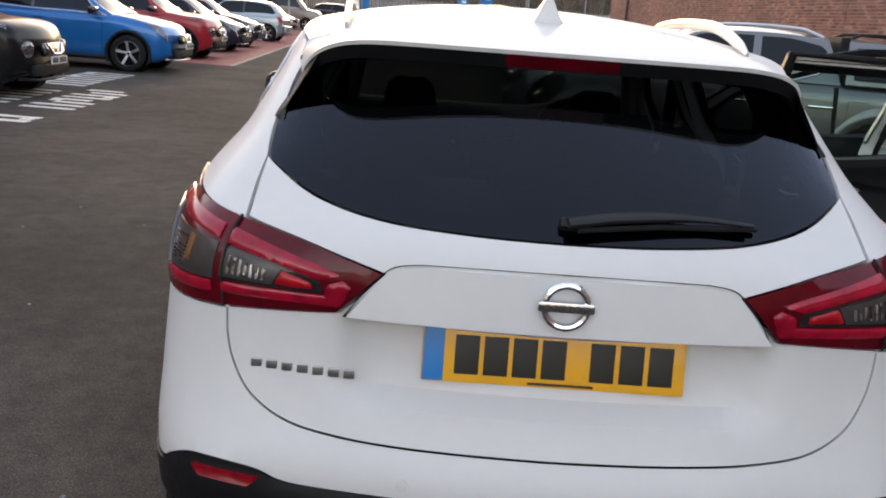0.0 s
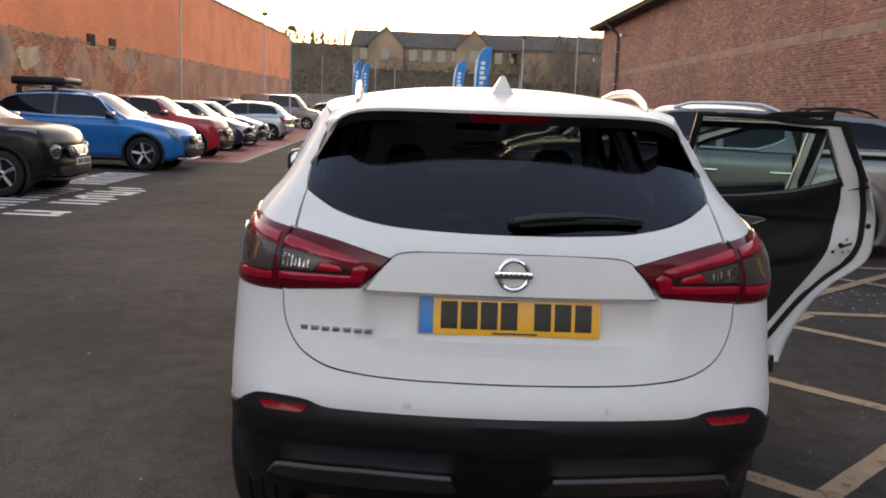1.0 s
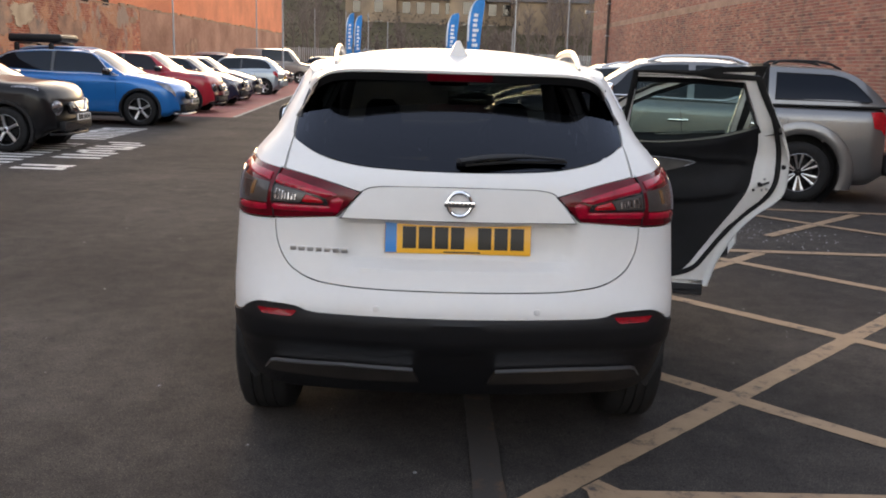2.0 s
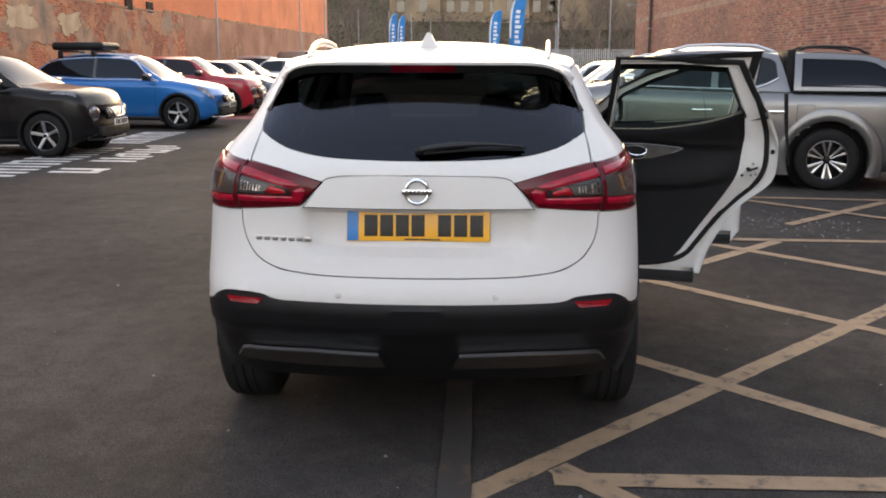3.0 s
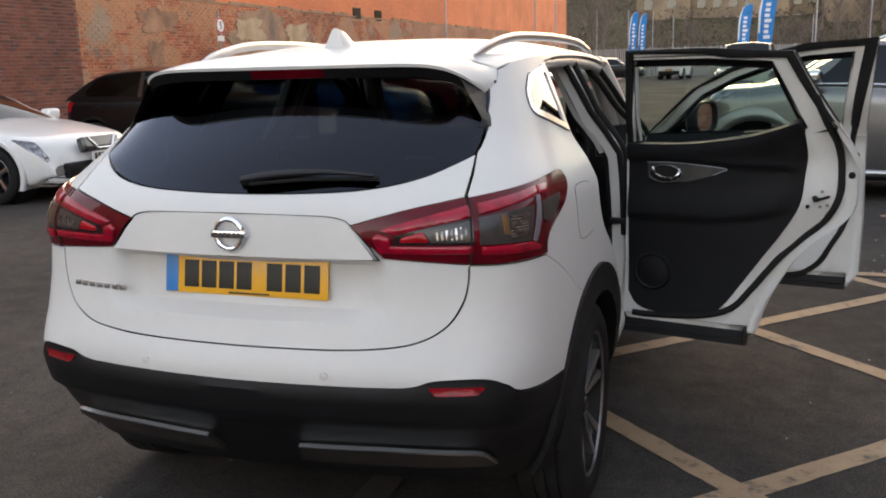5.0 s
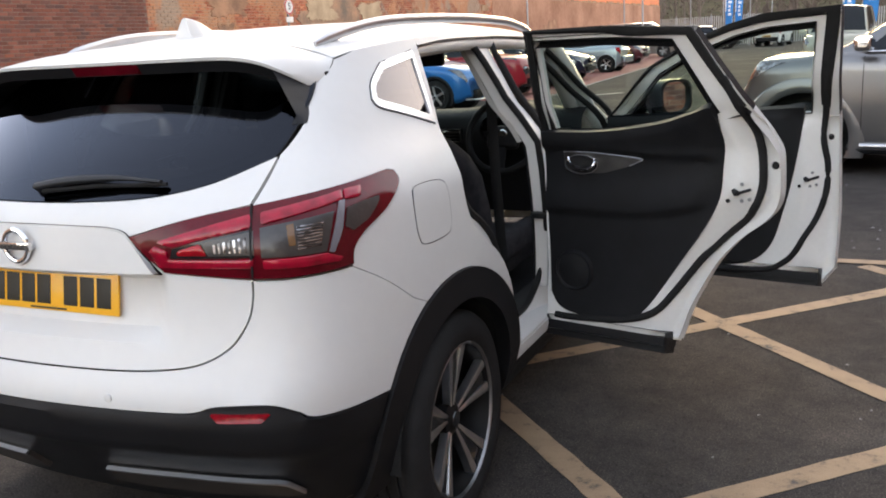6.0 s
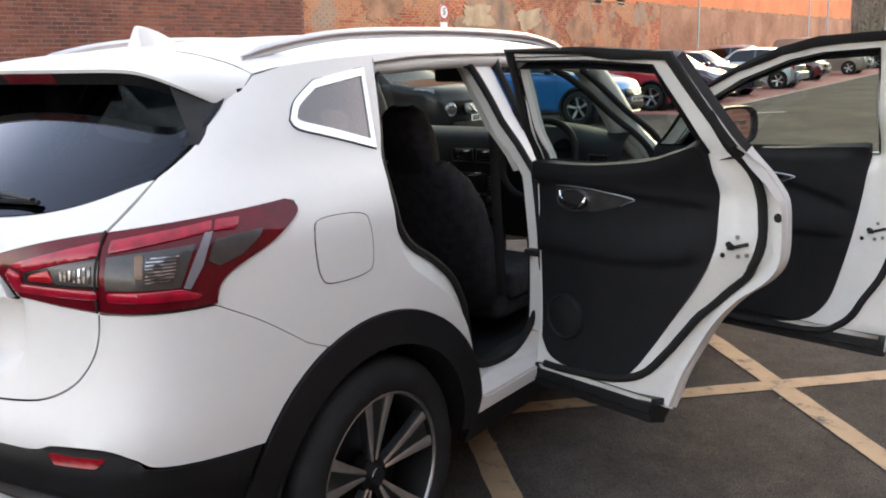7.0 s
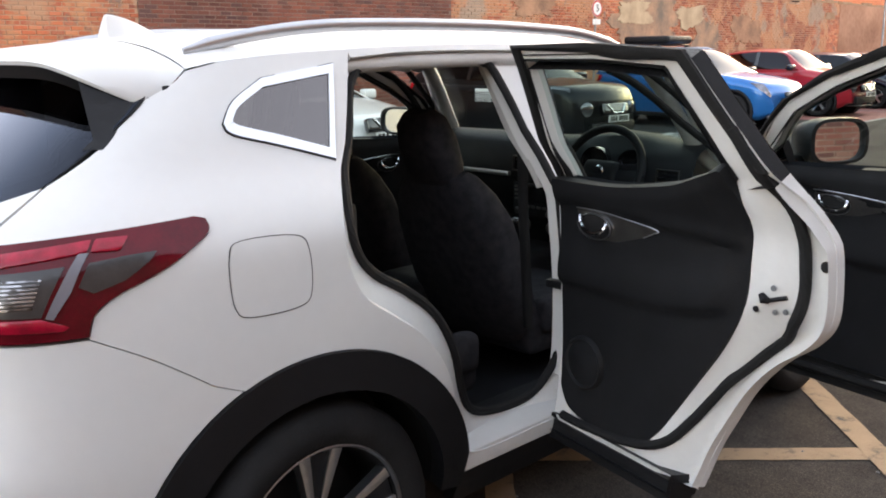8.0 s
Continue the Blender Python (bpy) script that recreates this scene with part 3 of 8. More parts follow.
def build_markings():
    lines = [((0.0, -0.44), (4.3, 3.77)), ((0.45, 2.03), (2.75, 4.33)), ((0.42, 1.86), (2.35, -0.1)), ((0.6, 3.76), (4.2, 0.0)),
             ((2.05, 4.3), (4.4, 1.9)), ((0.52, -0.02), (0.95, -0.5)), ((0.5, -0.12), (4.6, -0.10)), ((1.55, 4.42), (4.8, 4.30)),
             ((2.6, 6.85), (5.4, 6.55)), ((2.6, -0.1), (4.5, 1.75)), ((3.1, 5.1), (4.6, 6.5)), ((3.0, 6.7), (4.9, 4.7))]
    for a, b in lines:
        v, f = strip(a, b, 0.105, 0.003 + 0.0006 * lines.index((a, b)))
        painted("trim_line", v, f, M_LINE, "worn cream painted hatching line on the tarmac", "road marking")
    v, f = strip((0.14, -0.95), (0.14, 1.2), 0.12, 0.0115)
    painted("trim_line", v, f, M_LINE_FAINT, "almost worn-away cream line on the tarmac", "road marking")
    # big worn lettering across the bays, as plain bars joined in pairs
    for row, (x0, x1, y0, n) in enumerate(((-5.58, -4.87, 8.62, 12), (-6.72, -5.83, 7.55, 23), (-8.30, -7.40, 7.6, 22))):
        for k in range(0, n, 2):
            if (k * 5 + row * 3) % 7 == 3:
                continue
            v, f = [], []
            ya = y0 + 0.33 * k
            cut = 0.16 * ((k * 7 + row * 3) % 4 == 2)
            ends = [((x0 + cut, ya), (x1, ya - 0.04)), ((x0, ya + 0.33), (x1 - cut, ya + 0.29))]
            join = x1 - 0.10 if (k + row) % 4 == 0 else x0 + 0.12
            if (k + row) % 6 != 4:
                ends.append(((join, ya + 0.06), (join, ya + 0.25)))
            for i, (p_, q_) in enumerate(ends):
                q, g = strip(p_, q_, 0.155, 0.004 + 0.001 * i)
                f += [tuple(c + len(v) for c in face) for face in g]
                v += q
            painted("trim_bars", v, f, M_WHITELINE, "worn white painted bars on the tarmac", "road marking")
    v = [(-5.0, 19.3, 0.004), (-12.3, 19.3, 0.004), (-12.3, 72, 0.004), (-7.6, 72, 0.004)]
    painted("pavement", v, [(0, 3, 2, 1)], M_REDPAVE, "faded red surfaced parking strip", "pavement")
    for y in (23.1, 26.4, 30.6, 35.4, 39.5, 44.5, 54.0, 60.0):
        v, f = strip((-5.3 - 0.05 * (y - 21), y), (-11.5, y), 0.1, 0.008)
        painted("trim_line", v, f, M_LINE_FADED, "white bay line on red surfacing", "road marking")
    v, f = strip((-4.98, 19.3), (-7.55, 72), 0.12, 0.0085)
    painted("trim_line", v, f, M_LINE_FADED, "white edge line of the parking strip", "road marking")
    v, f = strip((-3.95, 20.3), (-3.3, 20.9), 0.28, 0.004)
    painted("trim_line", v, f, M_LINE_FADED, "worn white arrow shaft on the tarmac", "road marking")
    # gritty crumbs and chips lying about
    rnd = random.Random(7)
    v, f = [], []
    for k in range(300):
        if k < 130:
            x, y, s = rnd.gauss(3.0, 0.45), rnd.gauss(5.1, 0.35), rnd.uniform(0.004, 0.013)
        else:
            x, y, s = rnd.uniform(-3, 5), rnd.uniform(-2, 9), rnd.uniform(0.003, 0.009)
        b = len(v)
        for dx, dy, dz in ((-1, -1, 0), (1, -0.7, 0), (0.8, 1, 0), (-0.9, 0.8, 0), (0, 0, 0.8)):
            v.append((x + dx * s * rnd.uniform(0.6, 1.2), y + dy * s, 0.001 + dz * s))
        f += [(b, b + 1, b + 4), (b + 1, b + 2, b + 4), (b + 2, b + 3, b + 4), (b + 3, b, b + 4)]
    tagged(raw("grit", v, f, M_FROSTED), "pale chips and crumbs scattered on tarmac", "grit", kind="stuff")


BRICK_L, BRICK_H, JOINT = 0.215, 0.065, 0.010


def bricks(wall, mat, origin, along, out, y0, y1, z0, z1, proud=0.006, seed=1, single=None, skip=None, uneven=0.4):
    """Stretcher courses on a wall face; those within single (from, to, low, high) are bricks of their own."""
    rnd = random.Random(seed)
    o, a, n = Vector(origin), Vector(along), Vector(out)
    me = bpy.data.meshes.new("brick")
    c = 0.006
    hl, hh = BRICK_L / 2, BRICK_H / 2

    def corners(p, d, l):
        e = l / 2
        back = [p + a * x + Vector((0, 0, z)) - n * 0.004 for x, z in ((-e, -hh), (e, -hh), (e, hh), (-e, hh))]
        front = [p + a * x + Vector((0, 0, z)) + n * d for x, z in ((-e + c, -hh + c), (e - c, -hh + c), (e - c, hh - c), (-e + c, hh - c))]
        return back + front
    quads = [(4, 5, 6, 7), (0, 1, 5, 4), (1, 2, 6, 5), (2, 3, 7, 6), (3, 0, 4, 7)]
    if a.cross(Vector((0, 0, 1))).dot(n) < 0:
        quads = [q[::-1] for q in quads]
    me.from_pydata(corners(Vector((0, 0, 0)), proud, BRICK_L), [], quads)
    me.materials.append(mat)
    verts, faces, count = [], [], 0
    course = 0
    z = z0 + BRICK_H / 2
    while z + hh <= z1 + 0.02:
        y = y0 + (hl if course % 2 == 0 else 0.0) + JOINT / 2
        while y < y1 + 0.01:
            l = BRICK_L
            lo, hi = max(y - hl, y0), min(y + hl, y1)
            if hi - lo > 0.05 and not (skip and skip(y, z)):
                p = o + a * ((lo + hi) / 2) + Vector((0, 0, z))
                d = proud + rnd.uniform(-0.003, 0.003) * uneven * 2
                if single and count < 300 and hi - lo > 0.2 and single[0] <= y <= single[1] and single[2] <= z <= single[3]:
                    ob = new("brick", me)
                    ob.location = p + n * (d - proud)
                    ob.parent = wall
                    ob.matrix_parent_inverse = wall.matrix_world.inverted()
                    count += 1
                else:
                    b = len(verts)
                    verts += corners(p, d, hi - lo)
                    faces += [tuple(b + i for i in q) for q in quads]
            y += BRICK_L + JOINT
        z += BRICK_H + JOINT
        course += 1
    ob = raw("brickwork", [tuple(v) for v in verts], faces, mat, wall)
    ob.matrix_parent_inverse = wall.matrix_world.inverted()
    ob["kind"] = "stuff"
    return ob


def slab(name, lo, hi, mat, label, category="wall", bevel=0.01):
    ob = part(name, block(lo, hi, bevel), mat, smooth=False)
    return tagged(ob, label, category, kind="structure")


def blob_patch(cy, cz, w, h, seed, thick=0.022, x=-12.4):
    """A ragged sheet of old plaster clinging to the wall."""
    rnd = random.Random(seed)
    bm = bmesh.new()
    n = 120
    pts = []
    for k in range(n):
        t = 2 * math.pi * k / n
        r = 1 + rnd.uniform(-0.03, 0.03) + 0.5 * noise.noise(Vector((math.cos(t) * 1.3, math.sin(t) * 1.3, seed * 0.37))) + 0.22 * noise.noise(Vector((math.cos(t) * 5, math.sin(t) * 5, seed * 0.71))) + 0.12 * noise.noise(Vector((math.cos(t) * 14, math.sin(t) * 14, seed * 0.13)))
        sq = 1 / max(abs(math.cos(t)), abs(math.sin(t))) ** 0.9
        pts.append((cy + w / 2 * r * sq * math.cos(t), cz + h / 2 * r * sq * math.sin(t)))
    back = [bm.verts.new((x - 0.002, y, z)) for y, z in pts]
    front = [bm.verts.new((x + thick, cy + (y - cy) * 0.985, cz + (z - cz) * 0.985)) for y, z in pts]
    for k in range(n):
        bm.faces.new((back[k], back[(k + 1) % n], front[(k + 1) % n], front[k]))
    bm.faces.new(front)
    bmesh.ops.recalc_face_normals(bm, faces=bm.faces[:])
    return bm


def build_left_wall():
    base = slab("wall_west", (-12.9, 14.3, 0), (-12.41, 73, 3.3), M_MORTAR, "old weathered orange brick boundary wall with plaster patches")
    up = slab("wall_west_upper", (-12.9, 14.3, 3.3), (-12.47, 73, 6.75), M_ORANGE, "tall orange upper wall above the old brickwork")
    near = slab("wall_west_near", (-12.9, 6.8, 0), (-12.38, 14.3, 6.75), M_MORTAR_DARK, "red-brown brick wall of regular courses")
    old = slab("wall_west_end", (-12.9, -12, 0), (-12.41, 6.8, 6.0), M_MORTAR, "old orange brick wall, stained")
    holes = ((29.6, 3.42), (31.7, 3.42))
    hole = lambda y, z: any(abs(y - a) < 0.42 and abs(z - b) < 0.28 for a, b in holes)
    bricks(base, M_BRICK_OLD, (-12.41, 0, 0), (0, 1, 0), (1, 0, 0), 14.3, 52, 0.0, 3.3, 0.010, 3, (17.0, 21.2, 2.2, 3.3), hole, 1.3)
    bricks(near, M_BRICK_RED, (-12.38, 0, 0), (0, 1, 0), (1, 0, 0), 6.8, 14.3, 0.0, 4.6, 0.006, 4, (9.0, 13.2, 2.2, 3.4), None, 0.5)
    bricks(old, M_BRICK_OLD, (-12.41, 0, 0), (0, 1, 0), (1, 0, 0), 0.0, 6.8, 0.0, 4.0, 0.010, 5, (3.0, 6.6, 2.3, 3.2), None, 1.2)
    bricks(up, M_BRICK_ORANGE, (-12.47, 0, 0), (0, 1, 0), (1, 0, 0), 14.3, 44, 3.36, 6.7, 0.003, 6, None, hole, 0.3)
    rnd = random.Random(5)
    y = 15.0
    while y < 71:
        for k in range(2):
            w, h = rnd.uniform(0.35, 1.5), rnd.uniform(0.2, 0.9)
            cz = min(rnd.uniform(0.5, 3.0), 3.2 - h * 0.62)
            if rnd.random() < 0.08:
                part("plaster_patch", blob_patch(y + rnd.uniform(-0.8, 0.8), max(cz, h * 0.6), w, h, rnd.randint(0, 999), rnd.choice((0.018, 0.022, 0.026))), rnd.choice((M_PLASTER, M_PLASTER2, M_PLASTER2)), base, "ragged old plaster", smooth=False)
        y += rnd.uniform(1.3, 2.6)
    for cy, cz, w, h, deep, mat, lab in ((22.2, 2.45, 3.0, 1.3, 0.020, M_GREYPLASTER, "ragged grey render"), (25.6, 1.8, 1.6, 1.2, 0.017, M_GREYPLASTER, "ragged grey render"), (20.6, 1.2, 2.0, 1.0, 0.017, M_PLASTER2, "ragged brown render"),
                                         (21.6, 2.60, 1.5, 0.62, 0.034, M_CREAM, "cream plaster"), (24.6, 2.55, 1.2, 0.6, 0.034, M_CREAM, "cream plaster"), (17.2, 2.7, 1.4, 0.5, 0.017, M_PLASTER2, "ragged brown render"), (28.2, 2.2, 1.8, 0.9, 0.017, M_PLASTER2, "ragged brown render")):
        part("plaster_patch", blob_patch(cy, cz, w, h, rnd.randint(0, 999), deep), mat, base, lab, smooth=False)
    # brown render along the foot of the far stretch
    foot = part("render_band", block((-12.5, 35.6, 0.0), (-12.392, 73.0, 3.27), 0.02), M_BROWNRENDER, base, "brown stained render", smooth=False)
    # black blocks fill the square holes in place of the shade inside
    for y, z in holes:
        part("hole", block((-12.5, y - 0.30, z - 0.20), (-12.392, y + 0.30, z + 0.20), 0.004), M_GLOSSBLACK, base, "square hole, its shade a black block", smooth=False)
    bm = bmesh.new()
    y = 14.35
    while y < 72.8:
        w = rnd.uniform(0.35, 0.8)
        box(bm, (-12.5, y, 3.26), (-12.385 + rnd.uniform(-0.02, 0.02), min(y + w, 72.9), 3.36 + rnd.uniform(-0.05, 0.05)), 0.012)
        y += w + 0.01
    part("ledge", bm, M_PLASTER, base, "uneven weathered ledge", smooth=False)
    slab("trim_coping", (-12.95, 14.3, 6.75), (-12.40, 73.05, 6.88), M_CONCRETE, "thin concrete coping along the wall top", "coping")


def build_right_building():
    wall = slab("wall_east", (9.0, -14, 0), (9.4, 48.6, 6.3), M_MORTAR_EAST, "long mixed red brick wall of a big shed")
    slab("wall_east_end", (9.4, 48.3, 0), (24, 48.6, 6.3), M_MORTAR_EAST, "end wall of the brick shed")
    band = lambda y, z: 3.46 < z < 3.66
    bricks(wall, M_BRICK_BLDG, (9.0, 0, 0), (0, 1, 0), (-1, 0, 0), 6.0, 48.6, 0.0, 6.25, 0.006, 11, (12.0, 16.4, 2.4, 3.4), band, 0.5)
    for k in range(40):
        y = 6.0 + k * 1.065
        part("band_block", block((8.992, y, 3.465), (9.05, y + 1.055, 3.655), 0.006), M_BAND, wall, smooth=False)
    for y in (19.4, 33.0):
        part("movement_joint", block((8.985, y - 0.012, 0), (9.0, y + 0.012, 6.25), 0.002), M_MORTAR_DARK, wall, smooth=False)
    roof = thing("roof_edge", "grey sheet-metal roof edge overhanging the brick wall", "roof")
    roof["kind"] = "structure"
    v = [(8.35, -14, 6.32), (8.35, 49.3, 6.32), (24, 49.3, 8.6), (24, -14, 8.6)]
    v += [(x, y, z - 0.14) for x, y, z in v]
    raw("roof_sheet", v, [(0, 1, 2, 3), (7, 6, 5, 4), (0, 4, 5, 1), (1, 5, 6, 2), (2, 6, 7, 3), (3, 7, 4, 0)], M_STEEL, roof)
    part("gutter", block((8.2, -14, 6.2), (8.36, 49.35, 6.36), 0.03), M_STEEL, roof, "pale grey gutter")
    part("soffit", block((8.36, -13.9, 6.10), (9.0, 49.2, 6.17), 0.005), M_SLATE, roof)
    pipe = thing("downpipe", "grey metal downpipe fixed to the brick wall", "downpipe")
    bm = bmesh.new()
    tube(bm, [(8.28, 43.8, 6.2), (8.3, 43.8, 5.95), (8.8, 43.8, 5.6), (8.9, 43.8, 5.4), (8.9, 43.8, 0.0)], 0.07, 10, up=Vector((0, 1, 0.01)))
    part("pipe", bm, M_SLATE, pipe)
    for z in (1.5, 3.0, 4.6):
        part("bracket", block((8.8, 43.7, z), (9.0, 43.9, z + 0.06), 0.005), M_STEEL, pipe)
    for y, z in ((40.5, 5.2), (47.6, 4.4)):
        f = thing("flood_lamp", "small wall-mounted flood lamp on a bracket", "lamp", "wall lamps")
        part("arm", block((8.55, y - 0.02, z), (9.0, y + 0.02, z + 0.04), 0.004), M_STEEL, f)
        part("head", block((8.35, y - 0.12, z - 0.08), (8.57, y + 0.12, z + 0.08), 0.02), M_STEEL, f)


def post(x, y, h, head=True, r=0.06):
    p = thing("street_lamp" if head else "steel_pole", "tall grey steel lamp column" if head else "thin grey steel pole", "street lamp" if head else "pole", m=Matrix.Translation((x, y, hill(x, y))))
    bm = bmesh.new()
    tube(bm, [(0, 0, 0), (0, 0, 1.0), (0, 0, 1.05), (0, 0, h)], [r * 1.25, r * 1.25, r * 0.85, r * 0.6], 10, up=Vector((1, 0, 0)))
    part("column", bm, M_STEEL, p)
    if head:
        part("arm", block((-0.05, -0.05, h - 0.04), (0.05, 0.05, h + 0.06), 0.008), M_STEEL, p)
        part("lamp_head", block((-0.20, -0.24, -0.06), (0.20, 0.24, 0.07), 0.03, pose(0.05, 0, h + 0.12, 28, 12, 0)), M_SLATE, p)
    return p


def flag(x, y, h, turn, wide):
    p = thing("feather_flag", "tall blue feather flag with a pale edge and bars", "flag", "blue feather flags", pose(x, y, 0, 0, 0, turn))
    bm = bmesh.new()
    pole = spline([(0, 0, 0), (0, 0, h * 0.66), (0.06 * wide, 0, h * 0.84), (0.24 * wide, 0, h * 0.965), (0.52 * wide, 0, h)], 6)
    tube(bm, pole, 0.02, 8, up=Vector((0, 1, 0)))
    part("pole", bm, M_STEEL, p)
    base = part("base", block((-0.35, -0.35, 0), (0.35, 0.35, 0.09), 0.03), M_CLAD, p)

    def sail(x0f, x1f, z0, z1, dy, mat, name, lab):
        left = curve((0, 0.0), (h * 0.66, 0.0), (h * 0.84, 0.06 * wide), (h * 0.965, 0.24 * wide), (h, 0.52 * wide))
        right = curve((0, 0.40 * wide), (h * 0.5, 0.50 * wide), (h * 0.8, 0.58 * wide), (h * 0.95, 0.62 * wide), (h, 0.60 * wide))
        v, f = [], []
        n, k = 26, 6
        for i in range(n + 1):
            z = z0 + (z1 - z0) * i / n
            a, b = left(z), right(z)
            for j in range(k + 1):
                t = x0f + (x1f - x0f) * j / k
                v.append((a + (b - a) * t, dy + 0.05 * math.sin(3 * t + z * 1.3), z))
        for i in range(n):
            for j in range(k):
                q = i * (k + 1) + j
                f.append((q, q + 1, q + k + 2, q + k + 1))
        ob = raw(name, v, f, mat, p, lab, True)
        so = ob.modifiers.new("thickness", "SOLIDIFY")
        so.thickness = 0.004
    sail(0, 1, h * 0.22, h, 0, M_FLAG, "sail", "blue cloth sail")
    sail(0.0, 0.12, h * 0.5, h * 0.99, -0.012, M_FLAGWHITE, "edge_band", "white band")
    for i in range(7):
        z = h * (0.44 + i * 0.058)
        sail(0.36, 0.80 if i in (0, 3) else 0.66, z, z + h * 0.037, -0.012, M_FLAGWHITE, "bar", "white bar")
    return p


def build_distance():
    # stone terrace on the bank
    house = thing("stone_building", "long buff sandstone building with gables and slate roof", "building", m=Matrix.Translation((0, 112, -0.9)))
    part("wall", block((-11, 0, 3), (15.5, 9, 9.9), 0.02), M_STONE, house, smooth=False)
    v = [(-11.3, -0.4, 9.8), (15.8, -0.4, 9.8), (15.8, 4.5, 12.1), (-11.3, 4.5, 12.1), (-11.3, 9.4, 9.8), (15.8, 9.4, 9.8)]
    raw("roof", v, [(0, 1, 2, 3), (3, 2, 5, 4), (0, 3, 4), (1, 5, 2), (0, 4, 5, 1)], M_SLATE, house)
    for gx, w, top in ((-6.8, 4.4, 12.1), (4.2, 4.4, 12.0), (12.5, 3.8, 11.5)):
        v = [(gx - w / 2, -1.2, 3), (gx + w / 2, -1.2, 3), (gx + w / 2, -1.2, 9.9), (gx, -1.2, top), (gx - w / 2, -1.2, 9.9)]
        v += [(x, 4, z) for x, y, z in v]
        raw("gable", v, [(0, 1, 2, 3, 4), (1, 6, 7, 2), (0, 4, 9, 5), (2, 7, 8, 3), (4, 3, 8, 9)], M_STONE, house)
        v = [(gx - w / 2 - 0.3, -1.5, 9.75), (gx, -1.5, top + 0.18), (gx + w / 2 + 0.3, -1.5, 9.75), (gx - w / 2 - 0.3, 5, 9.75), (gx, 5, top + 0.18), (gx + w / 2 + 0.3, 5, 9.75)]
        v += [(x, y, z - 0.16) for x, y, z in v]
        raw("gable_roof", v, [(0, 1, 4, 3), (1, 2, 5, 4), (6, 9, 10, 7), (7, 10, 11, 8), (0, 6, 7, 1), (1, 7, 8, 2)], M_SLATE, house)
        for z in (5.6, 8.1):
            part("window", block((gx - 0.55, -1.26, z), (gx + 0.55, -1.18, z + 1.5), 0.02), M_GLOSSBLACK, house, smooth=False)
    for wx in (-9.6, -3.4, -1.6, 0.2, 2.0, 7.4, 9.2):
        for z in (5.6, 8.1):
            part("window", block((wx - 0.5, -0.06, z), (wx + 0.5, 0.02, z + 1.4), 0.02), M_GLOSSBLACK, house, smooth=False)
    low = thing("dark_shed", "low dark building among bare trees", "building", m=Matrix.Translation((24, 104, 0)))
    part("wall", block((-14, 0, 2), (22, 8, 8.6), 0.02), M_STONE, low, smooth=False)
    v = [(-14.4, -0.4, 8.5), (22.4, -0.4, 8.5), (22.4, 4, 10.6), (-14.4, 4, 10.6), (-14.4, 8.4, 8.5), (22.4, 8.4, 8.5)]
    raw("roof", v, [(0, 1, 2, 3), (3, 2, 5, 4), (0, 3, 4), (1, 5, 2)], M_SLATE, low)

    # bare woods and scrub on the bank
    rnd = random.Random(21)
    verts, faces = [], []

    def limb(a, b, r0, r1):
        d = (b - a).normalized()
        s = d.cross(Vector((0.3, 0.9, 0.2))).normalized()
        t = d.cross(s)
        q = len(verts)
        for p, r in ((a, r0), (b, r1)):
            for k in range(3):
                w = 2 * math.pi * k / 3
                verts.append(tuple(p + s * math.cos(w) * r + t * math.sin(w) * r))
        for k in range(3):
            faces.append((q + k, q + (k + 1) % 3, q + 3 + (k + 1) % 3, q + 3 + k))

    def tree(x, y, h):
        base = Vector((x, y, hill(x, y) - 0.3))
        tip = base + Vector((rnd.uniform(-0.5, 0.5), 0, h * 0.85))
        limb(base, base.lerp(tip, 0.5), 0.16, 0.1)
        limb(base.lerp(tip, 0.5), tip, 0.1, 0.03)
        for i in range(15):
            t = rnd.uniform(0.25, 1)
            s = base.lerp(tip, t)
            w = rnd.uniform(0, 6.28)
            ln = h * rnd.uniform(0.18, 0.4) * (1.15 - 0.5 * t)
            e = s + Vector((math.cos(w) * ln * 0.6, math.sin(w) * ln * 0.6, ln * 0.75))
            limb(s, e, 0.05, 0.02)
            for j in range(7):
                m2 = s.lerp(e, rnd.uniform(0.3, 1))
                e2 = m2 + Vector((rnd.uniform(-0.5, 0.5), rnd.uniform(-0.5, 0.5), rnd.uniform(0.2, 0.9))) * (ln * 0.5)
                limb(m2, e2, 0.022, 0.010)
    for k in range(400):
        x = rnd.uniform(-48, 48)
        y = rnd.uniform(79, 108) if k % 2 else rnd.uniform(120, 142)
        if -10 < x < 9 and 79 < y < 112:
            y = rnd.uniform(79, 92)
            tree(x, y, rnd.uniform(2.5, 4.5))
        elif y < 110:
            tree(x, y, rnd.uniform(4, 7.0))
        elif x < -9 or x > 20:
            tree(x, y, rnd.uniform(1.8, 4.0))
    tagged(raw("bare_woods", verts, faces, M_TWIG), "bare brown winter trees on the bank", "woods", kind="stuff")
    verts, faces = [], []
    for k in range(36000):
        x, y = rnd.uniform(-60, 60), rnd.uniform(76, 112) if k % 5 < 3 else rnd.uniform(114, 142)
        h = rnd.uniform(0, 2.6) * (0.6 + 0.6 * noise.noise(Vector((x * 0.12, y * 0.12, 3))))
        p = Vector((x, y, hill(x, y) + abs(h)))
        s = rnd.uniform(0.07, 0.26)
        q = len(verts)
        for c in range(3):
            verts.append(tuple(p + Vector((rnd.uniform(-1, 1), rnd.uniform(-1, 1), rnd.uniform(-1, 1))) * s))
        faces.append((q, q + 1, q + 2))
    tagged(raw("scrub", verts, faces, M_SCRUB), "tangled brown and ivy-green winter scrub", "scrub", kind="stuff")

